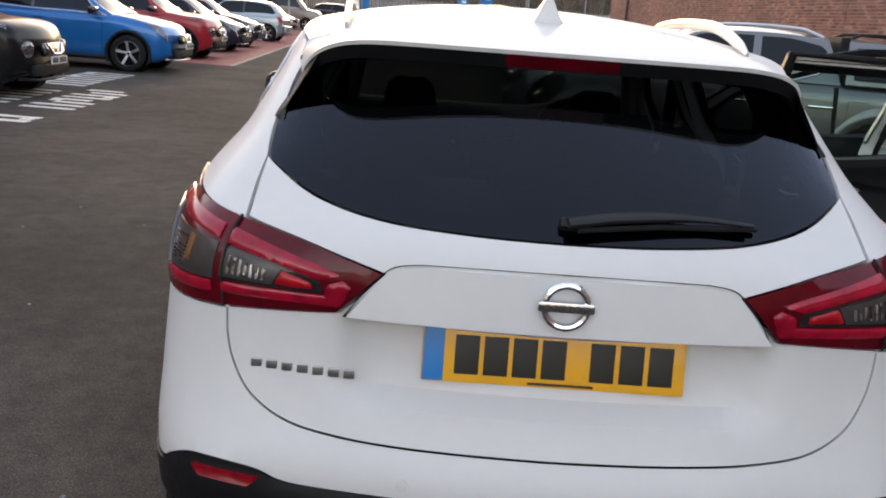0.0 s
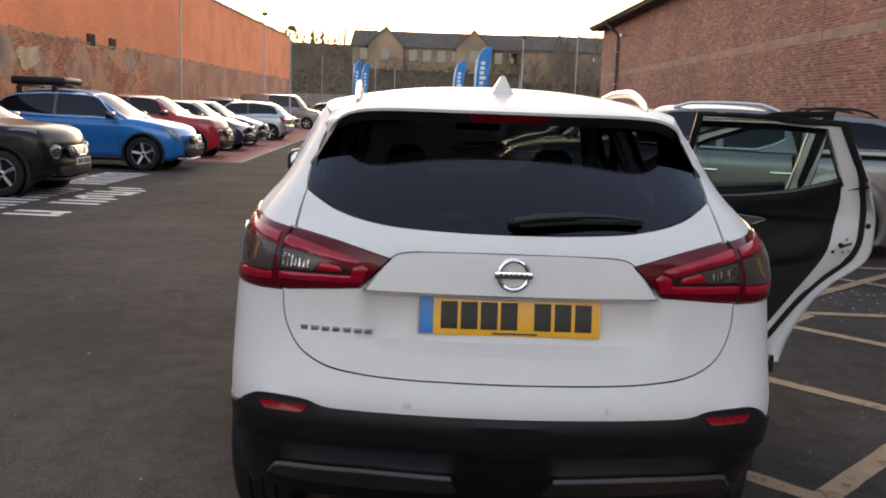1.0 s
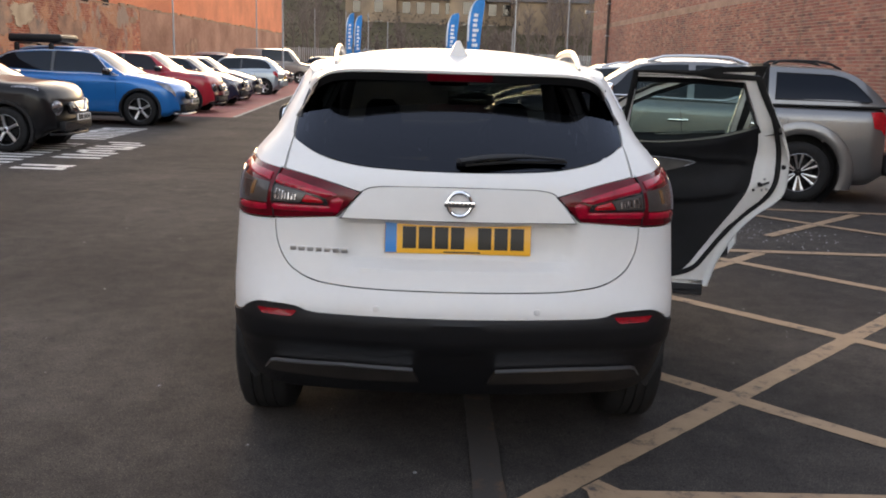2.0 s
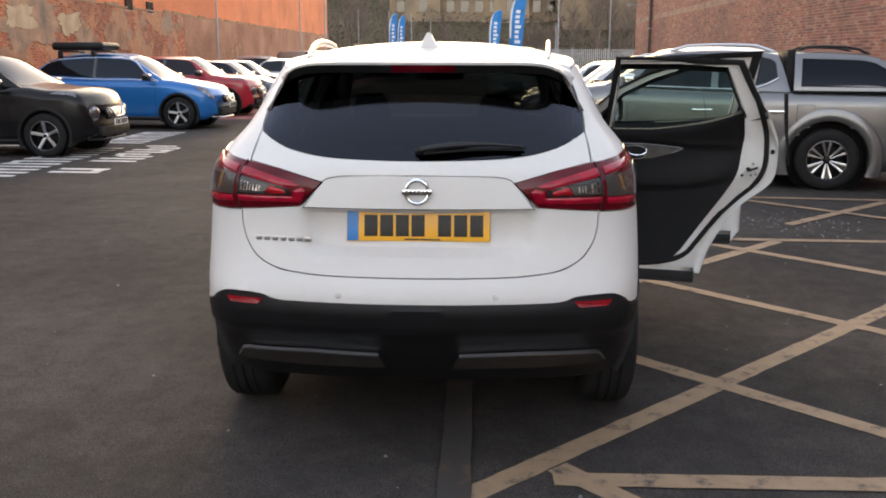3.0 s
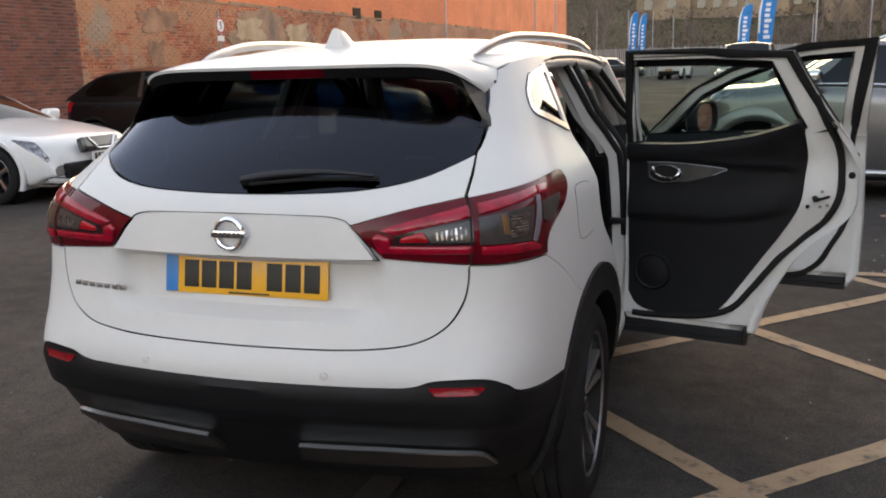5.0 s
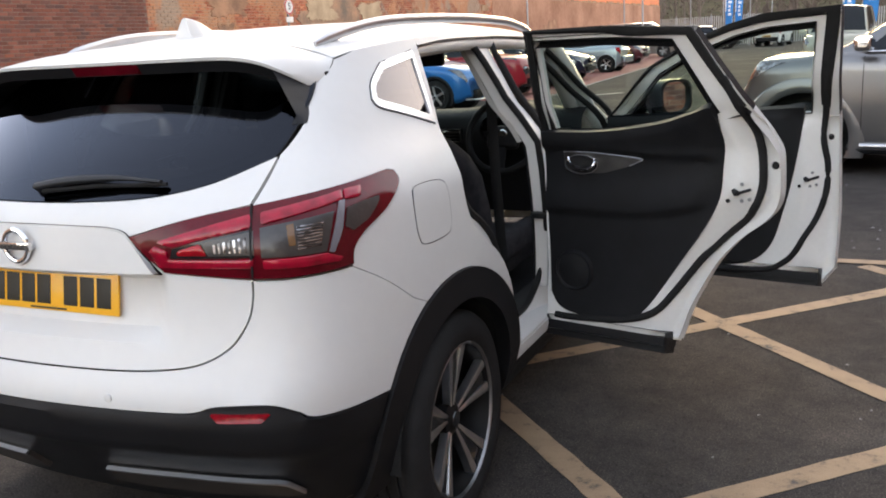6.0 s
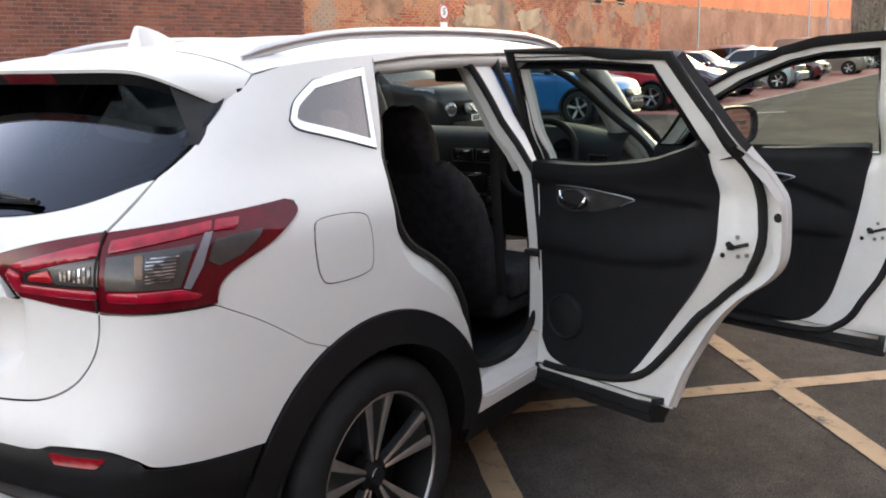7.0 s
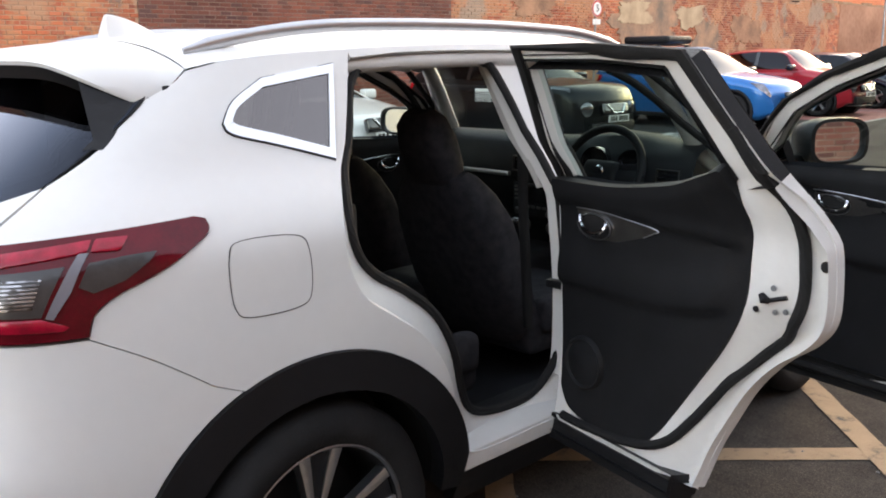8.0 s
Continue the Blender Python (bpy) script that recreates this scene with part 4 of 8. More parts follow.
    fence = thing("palisade_fence", "grey galvanised palisade fence across the yard end", "fence", m=Matrix.Translation((0, 73.4, 0)))
    pale = block((-0.035, -0.01, 0.05), (0.035, 0.01, 2.3), 0.006, seg=1)
    me = bpy.data.meshes.new("pale")
    pale.to_mesh(me)
    pale.free()
    me.materials.append(M_PALE)
    for k in range(180):
        ob = new("pale", me)
        ob.parent = fence
        ob.location = (-14 + k * 0.17, 0, 0)
    for z in (0.5, 1.9):
        part("rail", block((-14, 0.012, z), (16.6, 0.05, z + 0.05), 0.005), M_STEEL, fence)
    for k in range(12):
        part("post", block((-14 + k * 2.75, 0.05, 0), (-13.9 + k * 2.75, 0.15, 2.4), 0.008), M_STEEL, fence)
    flag(2.30, 59.4, 5.75, 8, 1.85)
    flag(1.05, 71.0, 5.35, 14, 1.7)
    flag(-7.1, 71.0, 5.1, 5, 1.1)
    flag(-6.5, 72.0, 5.0, 20, 1.1)
    post(6.3, 67.5, 7.0)
    post(-8.1, 46, 5.3)
    post(-11.6, 57, 7.0)
    post(-11.9, 38.8, 10.5, False, 0.05)
    post(7.2, 46, 9.5, False, 0.05)
    for x, y, h in ((-6.6, 66, 5.0), (-9.2, 68, 5.2), (-5.2, 70, 5.1), (6.0, 66, 4.2), (-3.6, 69, 4.4)):
        post(x, y, h, False, 0.05)
    sign = thing("speed_sign", "round white speed sign with red ring on a post", "sign", m=Matrix.Translation((-11.75, 18.9, 0)))
    bm = bmesh.new()
    tube(bm, [(0, 0, 0), (0, 0, 3.0)], 0.03, 10, up=Vector((1, 0, 0)))
    part("post", bm, M_STEEL, sign)
    for name, r, d, mat in (("plate", 0.21, 0.05, M_SIGNWHITE), ("ring", 0.205, 0.056, M_SIGNRED), ("face", 0.165, 0.061, M_SIGNWHITE)):
        part(name, lathe(bmesh.new(), [(0, d - 0.01), (r, d - 0.01), (r, d), (0, d)], 28, Matrix.Translation((0, 0, 2.62))), mat, sign, smooth=False)
    part("plate_below", block((0.035, -0.16, 2.22), (0.05, 0.16, 2.36), 0.004), M_SIGNWHITE, sign, smooth=False)
    fo = bpy.data.curves.new("numeral", "FONT")
    fo.body, fo.size, fo.extrude, fo.align_x, fo.align_y = "5", 0.26, 0.002, "CENTER", "CENTER"
    fo.materials.append(M_INK)
    tx = new("numeral", fo)
    tx.parent = sign
    tx.matrix_basis = pose(0.065, 0, 2.62, 90, 0, 90)
    # unseen plain wall added behind the camera; its pale face throws light forward
    slab("wall_south_unseen", (-12.9, -16.4, 0), (9.4, -16, 3.6), M_PALEWALL, "unseen pale wall added to close the yard")


build_ground()
build_markings()
build_left_wall()
build_right_building()
build_distance()

# ---- the white crossover: body surface ----
# rear centre line, half width, taper to the rear and bow of the tail, each by height
REAR = curve((0.28, 0.12), (0.42, 0.0), (0.50, -0.055), (0.60, -0.088), (0.66, -0.099), (0.700, -0.098), (0.722, -0.080), (0.79, -0.050), (0.90, -0.025), (0.98, -0.020),
             (1.05, -0.030), (1.10, -0.022), (1.135, 0.005), (1.165, 0.042), (1.24, 0.138), (1.30, 0.222), (1.36, 0.305), (1.42, 0.385), (1.48, 0.460), (1.54, 0.52))
HALF = curve((0.28, 0.85), (0.45, 0.892), (0.65, 0.908), (0.85, 0.903), (1.0, 0.893), (1.09, 0.885), (1.16, 0.850), (1.255, 0.775), (1.35, 0.728), (1.41, 0.698), (1.48, 0.662), (1.53, 0.632), (1.58, 0.59))
TAPER = curve((0.3, 0.10), (0.8, 0.11), (1.0, 0.12), (1.16, 0.14), (1.3, 0.20), (1.42, 0.27), (1.55, 0.30))
BOW = curve((0.3, 0.16), (0.7, 0.17), (1.0, 0.17), (1.2, 0.28), (1.5, 0.34))
MID, SWEEP, TURNED = 1.3, 1.2, 1.2 * math.pi / 2


def tail_round(phi, z):
    c, s = math.cos(phi), math.sin(phi)
    w, a, k, d = HALF(z), TAPER(z), BOW(z), MID - REAR(z)
    q = k * s * s
    r1 = (-c + math.sqrt(c * c + 4 * q * d)) / (2 * q) if q > 1e-7 else d / max(c, 1e-6)
    q = w * a * c * c / (MID * MID)
    r2 = (-s + math.sqrt(s * s + 4 * q * w)) / (2 * q) if q > 1e-7 else w / max(s, 1e-6)
    r = (r1 ** -16 + r2 ** -16) ** (-1 / 16)
    return r * s, MID - r * c


def surf(s, z):
    """The body skin: s runs from the tail's middle round the corner and along the flank."""
    a = abs(s)
    if a <= TURNED:
        x, y = tail_round(a / SWEEP, z)
    else:
        y = MID + a - TURNED
        x = HALF(z) * (1 - 0.006 * max(0, y - 1.9) ** 2 - 0.05 * max(0, y - 2.7) ** 2)
    return Vector((x if s >= 0 else -x, y, z))


def X(x, z):
    lo, hi = 0.0, math.pi / 2
    for _ in range(40):
        m = (lo + hi) / 2
        lo, hi = (m, hi) if tail_round(m, z)[0] < abs(x) else (lo, m)
    return (math.copysign(SWEEP * lo, x), z)


def Y(y, z):
    if y >= MID:
        return (TURNED + y - MID, z)
    lo, hi = 0.0, math.pi / 2
    for _ in range(40):
        m = (lo + hi) / 2
        lo, hi = (m, hi) if tail_round(m, z)[1] < y else (lo, m)
    return (SWEEP * lo, z)


def flip(poly):
    return [(-s, z) for s, z in poly]


WHEEL_Y, WHEEL_Z, WHEEL_R, AXLES = 0.745, 0.345, 0.345, 2.646


def arch(r, a0, a1, n=18, cy=WHEEL_Y):
    """Points of a wheel-arch circle on the flank, angles from the rear horizontal over the top."""
    return [Y(cy - r * math.cos(radians(a0 + (a1 - a0) * k / n)), WHEEL_Z + r * math.sin(radians(a0 + (a1 - a0) * k / n))) for k in range(n + 1)]


ZC = curve((0.30, 1.500), (0.72, 1.556), (1.2, 1.586), (1.7, 1.596), (2.2, 1.582), (2.55, 1.545))
ZE = curve((0.45, 1.40), (0.55, 1.445), (0.65, 1.482), (1.0, 1.512), (1.6, 1.528), (2.2, 1.508), (2.55, 1.46))


def roof_at(t, y):
    e = ZE(y)
    return Vector((surf(Y(y, e)[0], e).x * t, y, e + (ZC(y) - e) * (1 - abs(t) ** 2.4)))


crossover = thing("white_crossover", "pearl white crossover with both offside doors open", "car")
R_ARCH = 0.485

# tailgate, with the number-plate hollow pressed into it
def tail_at(s, z):
    p = surf(s, z)
    x = abs(p.x)
    dip = 0.045 * max(0, min(1, (0.43 - x) / 0.06)) * max(0, min(1, (z - 0.812) / 0.030)) * max(0, min(1, (0.992 - z) / 0.012))
    return p + Vector((0, dip, 0))


seam_low = [(0.0, 0.741), (0.28, 0.743), (0.42, 0.750), (0.52, 0.766), (0.594, 0.805), (0.634, 0.862), (0.649, 0.918), (0.651, 0.971)]
lamp_top = [(0.343, 1.076), (0.48, 1.112), (0.625, 1.140)]
glass_low = [(0.615, 1.242), (0.50, 1.190), (0.36, 1.163), (0.18, 1.154), (0.0, 1.152)]


def both(xz):
    """A symmetrical outline from its right half, which runs from the bottom middle to the top middle."""
    r = [X(x, z) for x, z in xz]
    return r + [(-s, z) for s, z in r[::-1] if abs(s) > 1e-4]


half = spline(seam_low) + [(0.424, 0.989)] + spline(lamp_top) + spline(glass_low)
part("tailgate", sheet([both(half)], tail_at, 0.03, 0, 0.03, 0.0025), M_PAINT, crossover)
fin = [(0.0, 0.986), (0.415, 0.986), (0.352, 1.062), (0.32, 1.088), (0.27, 1.097), (0.0, 1.101)]
fin = [fin[0], fin[1]] + spline(fin[1:5], 5)[1:-1] + [fin[4], fin[5]]


def fin_at(s, z):
    """The finisher leans back a little so that it catches the sky."""
    return surf(s, z) + Vector((0, -0.042 + 0.016 * (z - 0.986) / 0.115 - REAR(z), 0))


part("tailgate_finisher", sheet([both(fin)], fin_at, 0.03, 0.0, 0.02, 0.002), M_PAINT, crossover)
part("finisher_gap", ring(both([(x + (0.003 if x > 0 else 0), z + (0.003 if z > 1.0 else -0.004)) for x, z in fin]), surf, 0.0011, lift=0.0042), M_RUBBER, crossover)
glass_half = spline([(0.0, 1.155), (0.18, 1.157), (0.36, 1.166), (0.50, 1.193), (0.606, 1.238)]) + spline([(0.612, 1.25), (0.612, 1.30), (0.600, 1.38), (0.578, 1.43), (0.54, 1.465)]) + [(0.30, 1.487), (0.0, 1.492)]


def screen_bow(s, z):
    """The rear screen: flatter across its top than the body beside it."""
    p = surf(s, z)
    return p - Vector((0, 0.055 * p.x * p.x * max(0, min(1, (z - 1.20) / 0.2)), 0))


part("rear_window", sheet([both(glass_half)], screen_bow, 0.04, -0.004, 0), M_PRIVACY, crossover, "dark tinted rear window")
# black screen-printed border behind the edge of the glass
border = part("window_border", ring(both(glass_half), lambda s, z: screen_bow(s, z) - Vector((0, -0.012, 0)), 0.028, lift=0.001), M_TRIM, crossover)

# wiper
wiper = part("rear_wiper", block((-0.024, -0.010, -0.012), (0.04, 0.03, 0.012), 0.008, Matrix.Translation(surf(*X(0.01, 1.186)) + Vector((0, -0.012, 0))) @ pose(0, 0, 0, -40, 0, 0)), M_CLAD, crossover)
bm = bmesh.new()
tube(bm, [tuple(surf(*X(x, z)) + Vector((0, -0.022, 0.004))) for x, z in spline([(0.0, 1.185), (0.10, 1.198), (0.24, 1.203), (0.375, 1.194)], 5)], [0.013 + 0.008 * math.sin(math.pi * min(1, k / 15 + 0.18)) - 0.010 * max(0, k / 15 - 0.45) for k in range(16)], 10, 0.55)
part("wiper_arm", bm, M_WIPER, wiper)
bm = bmesh.new()
tube(bm, [tuple(surf(*X(x, z)) + Vector((0, -0.010, 0.0))) for x, z in ((0.02, 1.176), (0.18, 1.188), (0.385, 1.190))], 0.006, 6)
part("wiper_blade", bm, M_RUBBER, wiper)

# number plate, its characters as plain bars
plate = part("number_plate", block((-0.26, -0.004, -0.0555), (0.26, 0.004, 0.0555), 0.004, pose(0, 0.021, 0.916, 10 - 20, 0, 0)), M_PLATE, crossover, "yellow rear number plate")
pm = pose(0, 0.021, 0.916, -10, 0, 0)
part("band", block((-0.258, -0.0055, -0.0535), (-0.217, -0.003, 0.0535), 0.0008, pm), M_BLUE, plate, "blue band")
for k, x in enumerate((-0.172, -0.115, -0.058, -0.001, 0.095, 0.153, 0.211)):
    part("bar", block((x - 0.024, -0.0056, -0.038), (x + 0.024, -0.003, 0.040), 0.001, pm), M_INK, plate)
part("small_bar", block((-0.05, -0.0056, -0.051), (0.08, -0.003, -0.046), 0.0005, pm), M_INK, plate)
# emblem and model lettering as plain chrome shapes
em = surf(0, 1.05)
bm = bmesh.new()
n = 40
tube(bm, [(0.041 * math.cos(2 * math.pi * k / n), 0, 0.041 * math.sin(2 * math.pi * k / n)) for k in range(n + 1)], 0.0075, 8, caps=False, up=Vector((0, 1, 0)))
bmesh.ops.transform(bm, matrix=Matrix.Translation(em + Vector((0, -0.016, 0))), verts=bm.verts[:])
emblem = part("emblem", bm, M_CHROME, crossover, "round chrome emblem")
part("emblem_bar", block((-0.054, -0.026, -0.0105), (0.054, -0.008, 0.0105), 0.006, Matrix.Translation(em)), M_CHROME, emblem)
for k in range(6):
    part("badge_bar", block((-0.040 + 0.0142 * k, -0.0275, -0.0055), (-0.031 + 0.0142 * k, -0.024, 0.0055), 0.0012, Matrix.Translation(em)), M_INSERT, emblem)
for k in range(7):
    x = -0.585 + k * 0.031
    p = surf(*X(x, 0.868))
    part("letter_bar", block((x - 0.011, -0.003, -0.009), (x + 0.011, 0.002, 0.009), 0.002, Matrix.Translation((0, p.y - 0.001, 0.868))), M_SATIN, crossover)

# bumper: white upper, black lower, fittings
edge_low = [(0.0, 0.650), (0.42, 0.652), (0.52, 0.657), (0.58, 0.674), (0.70, 0.677), (0.755, 0.653), (0.79, 0.625)]
crease = [Y(0.25, 0.966), Y(0.36, 0.905), Y(0.485, 0.818)]
lamp_base = [X(0.648, 0.968), X(0.72, 0.966), Y(0.25, 0.966)]
a_top = math.degrees(math.asin((0.79 - WHEEL_Z) / R_ARCH))
a_low = math.degrees(math.asin((0.604 - WHEEL_Z) / R_ARCH))
half = [X(*p) for p in spline(seam_low)]
right = spline([X(*p) for p in edge_low] + [Y(0.333, 0.604)]) + arch(R_ARCH, a_low, a_top, 6) + spline(crease)[::-1] + lamp_base[::-1] + half[::-1]
loop = right + [(-s, z) for s, z in right[::-1] if abs(s) > 1e-4]
loop = [q for i, q in enumerate(loop) if abs(q[0] - loop[i - 1][0]) + abs(q[1] - loop[i - 1][1]) > 1e-3]
part("bumper_cover", sheet([loop], surf, 0.04, 0, 0.03, 0.002), M_PAINT, crossover)
low = spline([X(*p) for p in edge_low] + [Y(0.333, 0.604)])


def clad_at(s, z):
    """The lower bumper: a step out below the white, then hollowed and tucked under."""
    p = surf(s, z)
    n = Vector((p.x * 0.25, p.y - MID, 0)).normalized()
    return p + n * (0.012 * max(0, min(1, (0.645 - z) / 0.015)) - 0.03 * max(0, min(1, (0.535 - z) / 0.03)))


rim_arch = arch(R_ARCH, a_low, 0, 8)
bottom = [Y(WHEEL_Y - R_ARCH, 0.345), Y(0.2, 0.30), X(0.6, 0.29), X(0.3, 0.29), X(0.0, 0.29)]
right = low + rim_arch + bottom[1:]
loop = right + [(-s, z) for s, z in right[::-1] if abs(s) > 1e-4]
loop = [q for i, q in enumerate(loop) if abs(q[0] - loop[i - 1][0]) + abs(q[1] - loop[i - 1][1]) > 1e-3]
part("lower_bumper", sheet([loop], clad_at, 0.03, 0, 0.03, 0.001), M_CLAD, crossover)
for sg in (1, -1):
    q = [X(sg * x, z) for x, z in ((0.576, 0.639), (0.584, 0.634), (0.686, 0.635), (0.694, 0.641), (0.704, 0.655), (0.700, 0.658), (0.566, 0.658), (0.564, 0.654))]
    part("rear_reflector", sheet([q], clad_at, 0.04, 0.006, 0.012), M_REDMID, crossover, "narrow red reflector")
    q = [X(sg * x, z) for x, z in ((0.152, 0.430), (0.166, 0.437), (0.40, 0.443), (0.655, 0.438), (0.676, 0.430), (0.698, 0.398), (0.692, 0.388), (0.66, 0.382), (0.45, 0.372), (0.15, 0.370), (0.128, 0.374))]
    part("skid_plate", sheet([q], clad_at, 0.04, 0.014, 0.03), M_SKID, crossover, "dull silver skid plate insert")
    q = [X(sg * x, z) for x, z in ((0.150, 0.440), (0.40, 0.449), (0.66, 0.445), (0.680, 0.437), (0.703, 0.400), (0.698, 0.398), (0.676, 0.431), (0.656, 0.4385), (0.40, 0.4435), (0.150, 0.4345))]
    part("skid_edge", sheet([q], clad_at, 0.05, 0.018, 0.012), M_SATIN, crossover, "bright upper edge")
    p = surf(*X(sg * 0.281, 0.681))
    part("parking_sensor", lathe(bmesh.new(), [(0, 0.003), (0.009, 0.003), (0.0115, 0.002), (0.0115, -0.002)], 20, Matrix.Translation(p) @ pose(0, 0, 0, 0, 0, -90)), M_PAINT, crossover)
    # tail lamp
    f = (lambda q: q) if sg > 0 else flip
    body = spline([X(0.343, 1.076), X(0.48, 1.112), X(0.625, 1.137), Y(0.25, 1.156), Y(0.50, 1.172)], 8) + spline([Y(0.523, 1.166), Y(0.515, 1.135), Y(0.42, 1.085), Y(0.31, 1.042), Y(0.265, 1.010), Y(0.252, 0.970)]) + [X(0.72, 0.970), X(0.648, 0.973), X(0.43, 0.989)]
    lamp = part("tail_lamp", sheet([f(body)], surf, 0.03, 0.006, 0.03, 0.0015), M_REDDARK, crossover, "red tail lamp wrapping the corner")
    def lens(name, q, lift, mat, parent, label="", dome=0.0):
        """A lamp piece laid on the skin; a domed one swells like a moulded light bar."""
        at = surf
        if dome:
            def at(s, z):
                d = 1.0
                for (u0, v0), (u1, v1) in zip(q, q[1:] + q[:1]):
                    du, dv = u1 - u0, v1 - v0
                    k = max(0, min(1, ((abs(s) - u0) * du + (z - v0) * dv) / (du * du + dv * dv)))
                    d = min(d, math.hypot(abs(s) - u0 - k * du, z - v0 - k * dv))
                p = surf(s, z)
                n_ = Vector((p.x * 0.8, p.y - MID, 0)).normalized()
                return p + n_ * dome * (1 - (1 - min(1, d / 0.011)) ** 2)
        return part(name, sheet([f(q)], at, 0.02 if not dome else 0.0055, lift, 0.004), mat, parent, label)
    lens("light_guide", [(0.373, 1.064), (0.43, 1.081), (0.50, 1.100), (0.586, 1.119), (0.586, 1.092), (0.50, 1.074), (0.416, 1.053)], 0.009, M_REDBRIGHT, lamp, "bright red light bar", 0.0035)
    lens("light_guide", [(0.378, 1.004), (0.586, 1.002), (0.588, 1.023), (0.404, 1.024), (0.402, 1.045), (0.374, 1.056), (0.360, 1.045)], 0.009, M_REDBRIGHT, lamp, "bright red light bar", 0.0035)
    lens("bezel", [(0.414, 1.049), (0.500, 1.071), (0.588, 1.089), (0.590, 1.027), (0.408, 1.028)], 0.0075, M_SMOKE, lamp, "black lamp bezel")
    lens("stop_light", [(0.428, 1.046), (0.478, 1.060), (0.492, 1.034), (0.424, 1.034)], 0.0095, M_RED, lamp, "red ribbed stop light", 0.003)
    cell = lens("reversing_light", [(0.481, 1.062), (0.590, 1.085), (0.590, 1.033), (0.496, 1.033)], 0.009, M_LENSGREY, lamp, "clear cell")
    for k in range(7):
        x0 = 0.507 + 0.0105 * k
        lens("reflector_rib", [(x0, 1.062 + 0.21 * (x0 - 0.507) - 0.004), (x0 + 0.0055, 1.062 + 0.21 * (x0 - 0.507) - 0.003), (x0 + 0.0065, 1.039), (x0 + 0.0015, 1.039)], 0.0108, M_REFLECTOR, cell, "silver reflector rib")
    lens("light_guide", [(0.606, 1.121), (0.68, 1.133), (0.783, 1.147), (0.783, 1.126), (0.69, 1.112), (0.606, 1.098)], 0.009, M_REDBRIGHT, lamp, "bright red light bar", 0.0035)
    lens("light_guide", [(0.788, 1.147), (0.836, 1.148), (0.830, 1.124), (0.788, 1.126)], 0.0095, M_REDBRIGHT, lamp, "bright red light bar", 0.0035)
    lens("light_guide", [(0.606, 1.020), (0.732, 1.017), (0.768, 0.998), (0.762, 0.989), (0.606, 0.998)], 0.009, M_REDBRIGHT, lamp, "bright red light bar", 0.0035)
    cell = lens("indicator", [(0.604, 1.091), (0.66, 1.098), (0.758, 1.106), (0.733, 1.020), (0.604, 1.025)], 0.008, M_LENSGREY, lamp, "clear cell")
    for k in range(8):
        z0 = 1.036 + 0.0068 * k
        lens("reflector_rib", [(0.676, z0), (0.722 + 0.18 * (z0 - 1.036), z0 + 0.001), (0.722 + 0.18 * (z0 - 1.036), z0 + 0.0045), (0.676, z0 + 0.0035)], 0.0106, M_REFLECTOR, cell, "silver reflector rib")
    lens("amber_reflector", [(0.656, 1.091), (0.671, 1.093), (0.672, 1.046), (0.659, 1.046)], 0.0106, M_AMBER, cell, "amber reflector strip")
    lens("divider", [(0.772, 1.124), (0.786, 1.124), (0.770, 1.060), (0.748, 1.014), (0.738, 1.018), (0.758, 1.080)], 0.0112, M_POST, lamp, "pale grey divider")
    lens("outer_lens", [(0.790, 1.108), (0.84, 1.114), (0.885, 1.116), (0.878, 1.102), (0.842, 1.071), (0.800, 1.054), (0.780, 1.068)], 0.0095, M_LENSGREY, lamp, "clear outer lens")
    q = [X(0.652, 0.972), X(0.656, 0.972), X(0.634, 1.138), X(0.629, 1.138)]
    part("lamp_joint", sheet([f(q)], surf, 0.04, 0.0112, 0.003), M_RUBBER, lamp)

    # rear quarter
    seam_up = [X(0.631, 1.141), X(0.628, 1.19), X(0.618, 1.243)]
    pillar = spline([X(0.622, 1.26), X(0.618, 1.32), Y(0.47, 1.385), Y(0.508, 1.41)])
    lip = spline([Y(0.515, 1.415), Y(0.575, 1.44), Y(0.612, ZE(0.612) - 0.004)])
    wt = [Y(0.648, 1.350), Y(0.69, 1.398), Y(0.775, 1.447)]
    w_front_top, w_front_low = Y(0.985, 1.478), Y(0.90, 1.255)
    wl_ = [w_front_low, Y(0.76, 1.298), Y(0.672, 1.322), Y(0.650, 1.336)]
    gate = [Y(1.05, 1.495), Y(1.035, 1.485), Y(0.945, 1.29), Y(0.905, 1.235)]
    gate_low = spline([Y(0.885, 1.205), Y(0.845, 1.12), Y(0.845, 1.02), Y(0.885, 0.935), Y(0.97, 0.87), Y(1.06, 0.80), Y(1.13, 0.70), Y(1.17, 0.56), Y(1.185, 0.48)])
    ah = math.degrees(math.asin((0.44 - WHEEL_Z) / R_ARCH))
    up_arch = arch(R_ARCH, a_top, 180 - ah, 22)
    lower_poly = spline(crease) + up_arch + gate_low[::-1] + [gate[3]] + spline(wl_) + spline(wt) + [Y(0.775, ZE(0.775)), Y(0.70, ZE(0.70))] + lip[::-1] + pillar[::-1] + seam_up[::-1]
    lower_poly += [X(0.632, 1.139), Y(0.25, 1.157), Y(0.50, 1.173), Y(0.524, 1.166)] + spline([Y(0.516, 1.135), Y(0.42, 1.084), Y(0.31, 1.041), Y(0.265, 1.009)])
    upper_poly = [wt[-1], w_front_top, w_front_low, gate[3], gate[2], gate[1], Y(1.05, ZE(1.05)), Y(0.9, ZE(0.9)), Y(0.775, ZE(0.775))]
    lower_poly = [q for i, q in enumerate(lower_poly) if abs(q[0] - lower_poly[i - 1][0]) + abs(q[1] - lower_poly[i - 1][1]) > 1e-3]
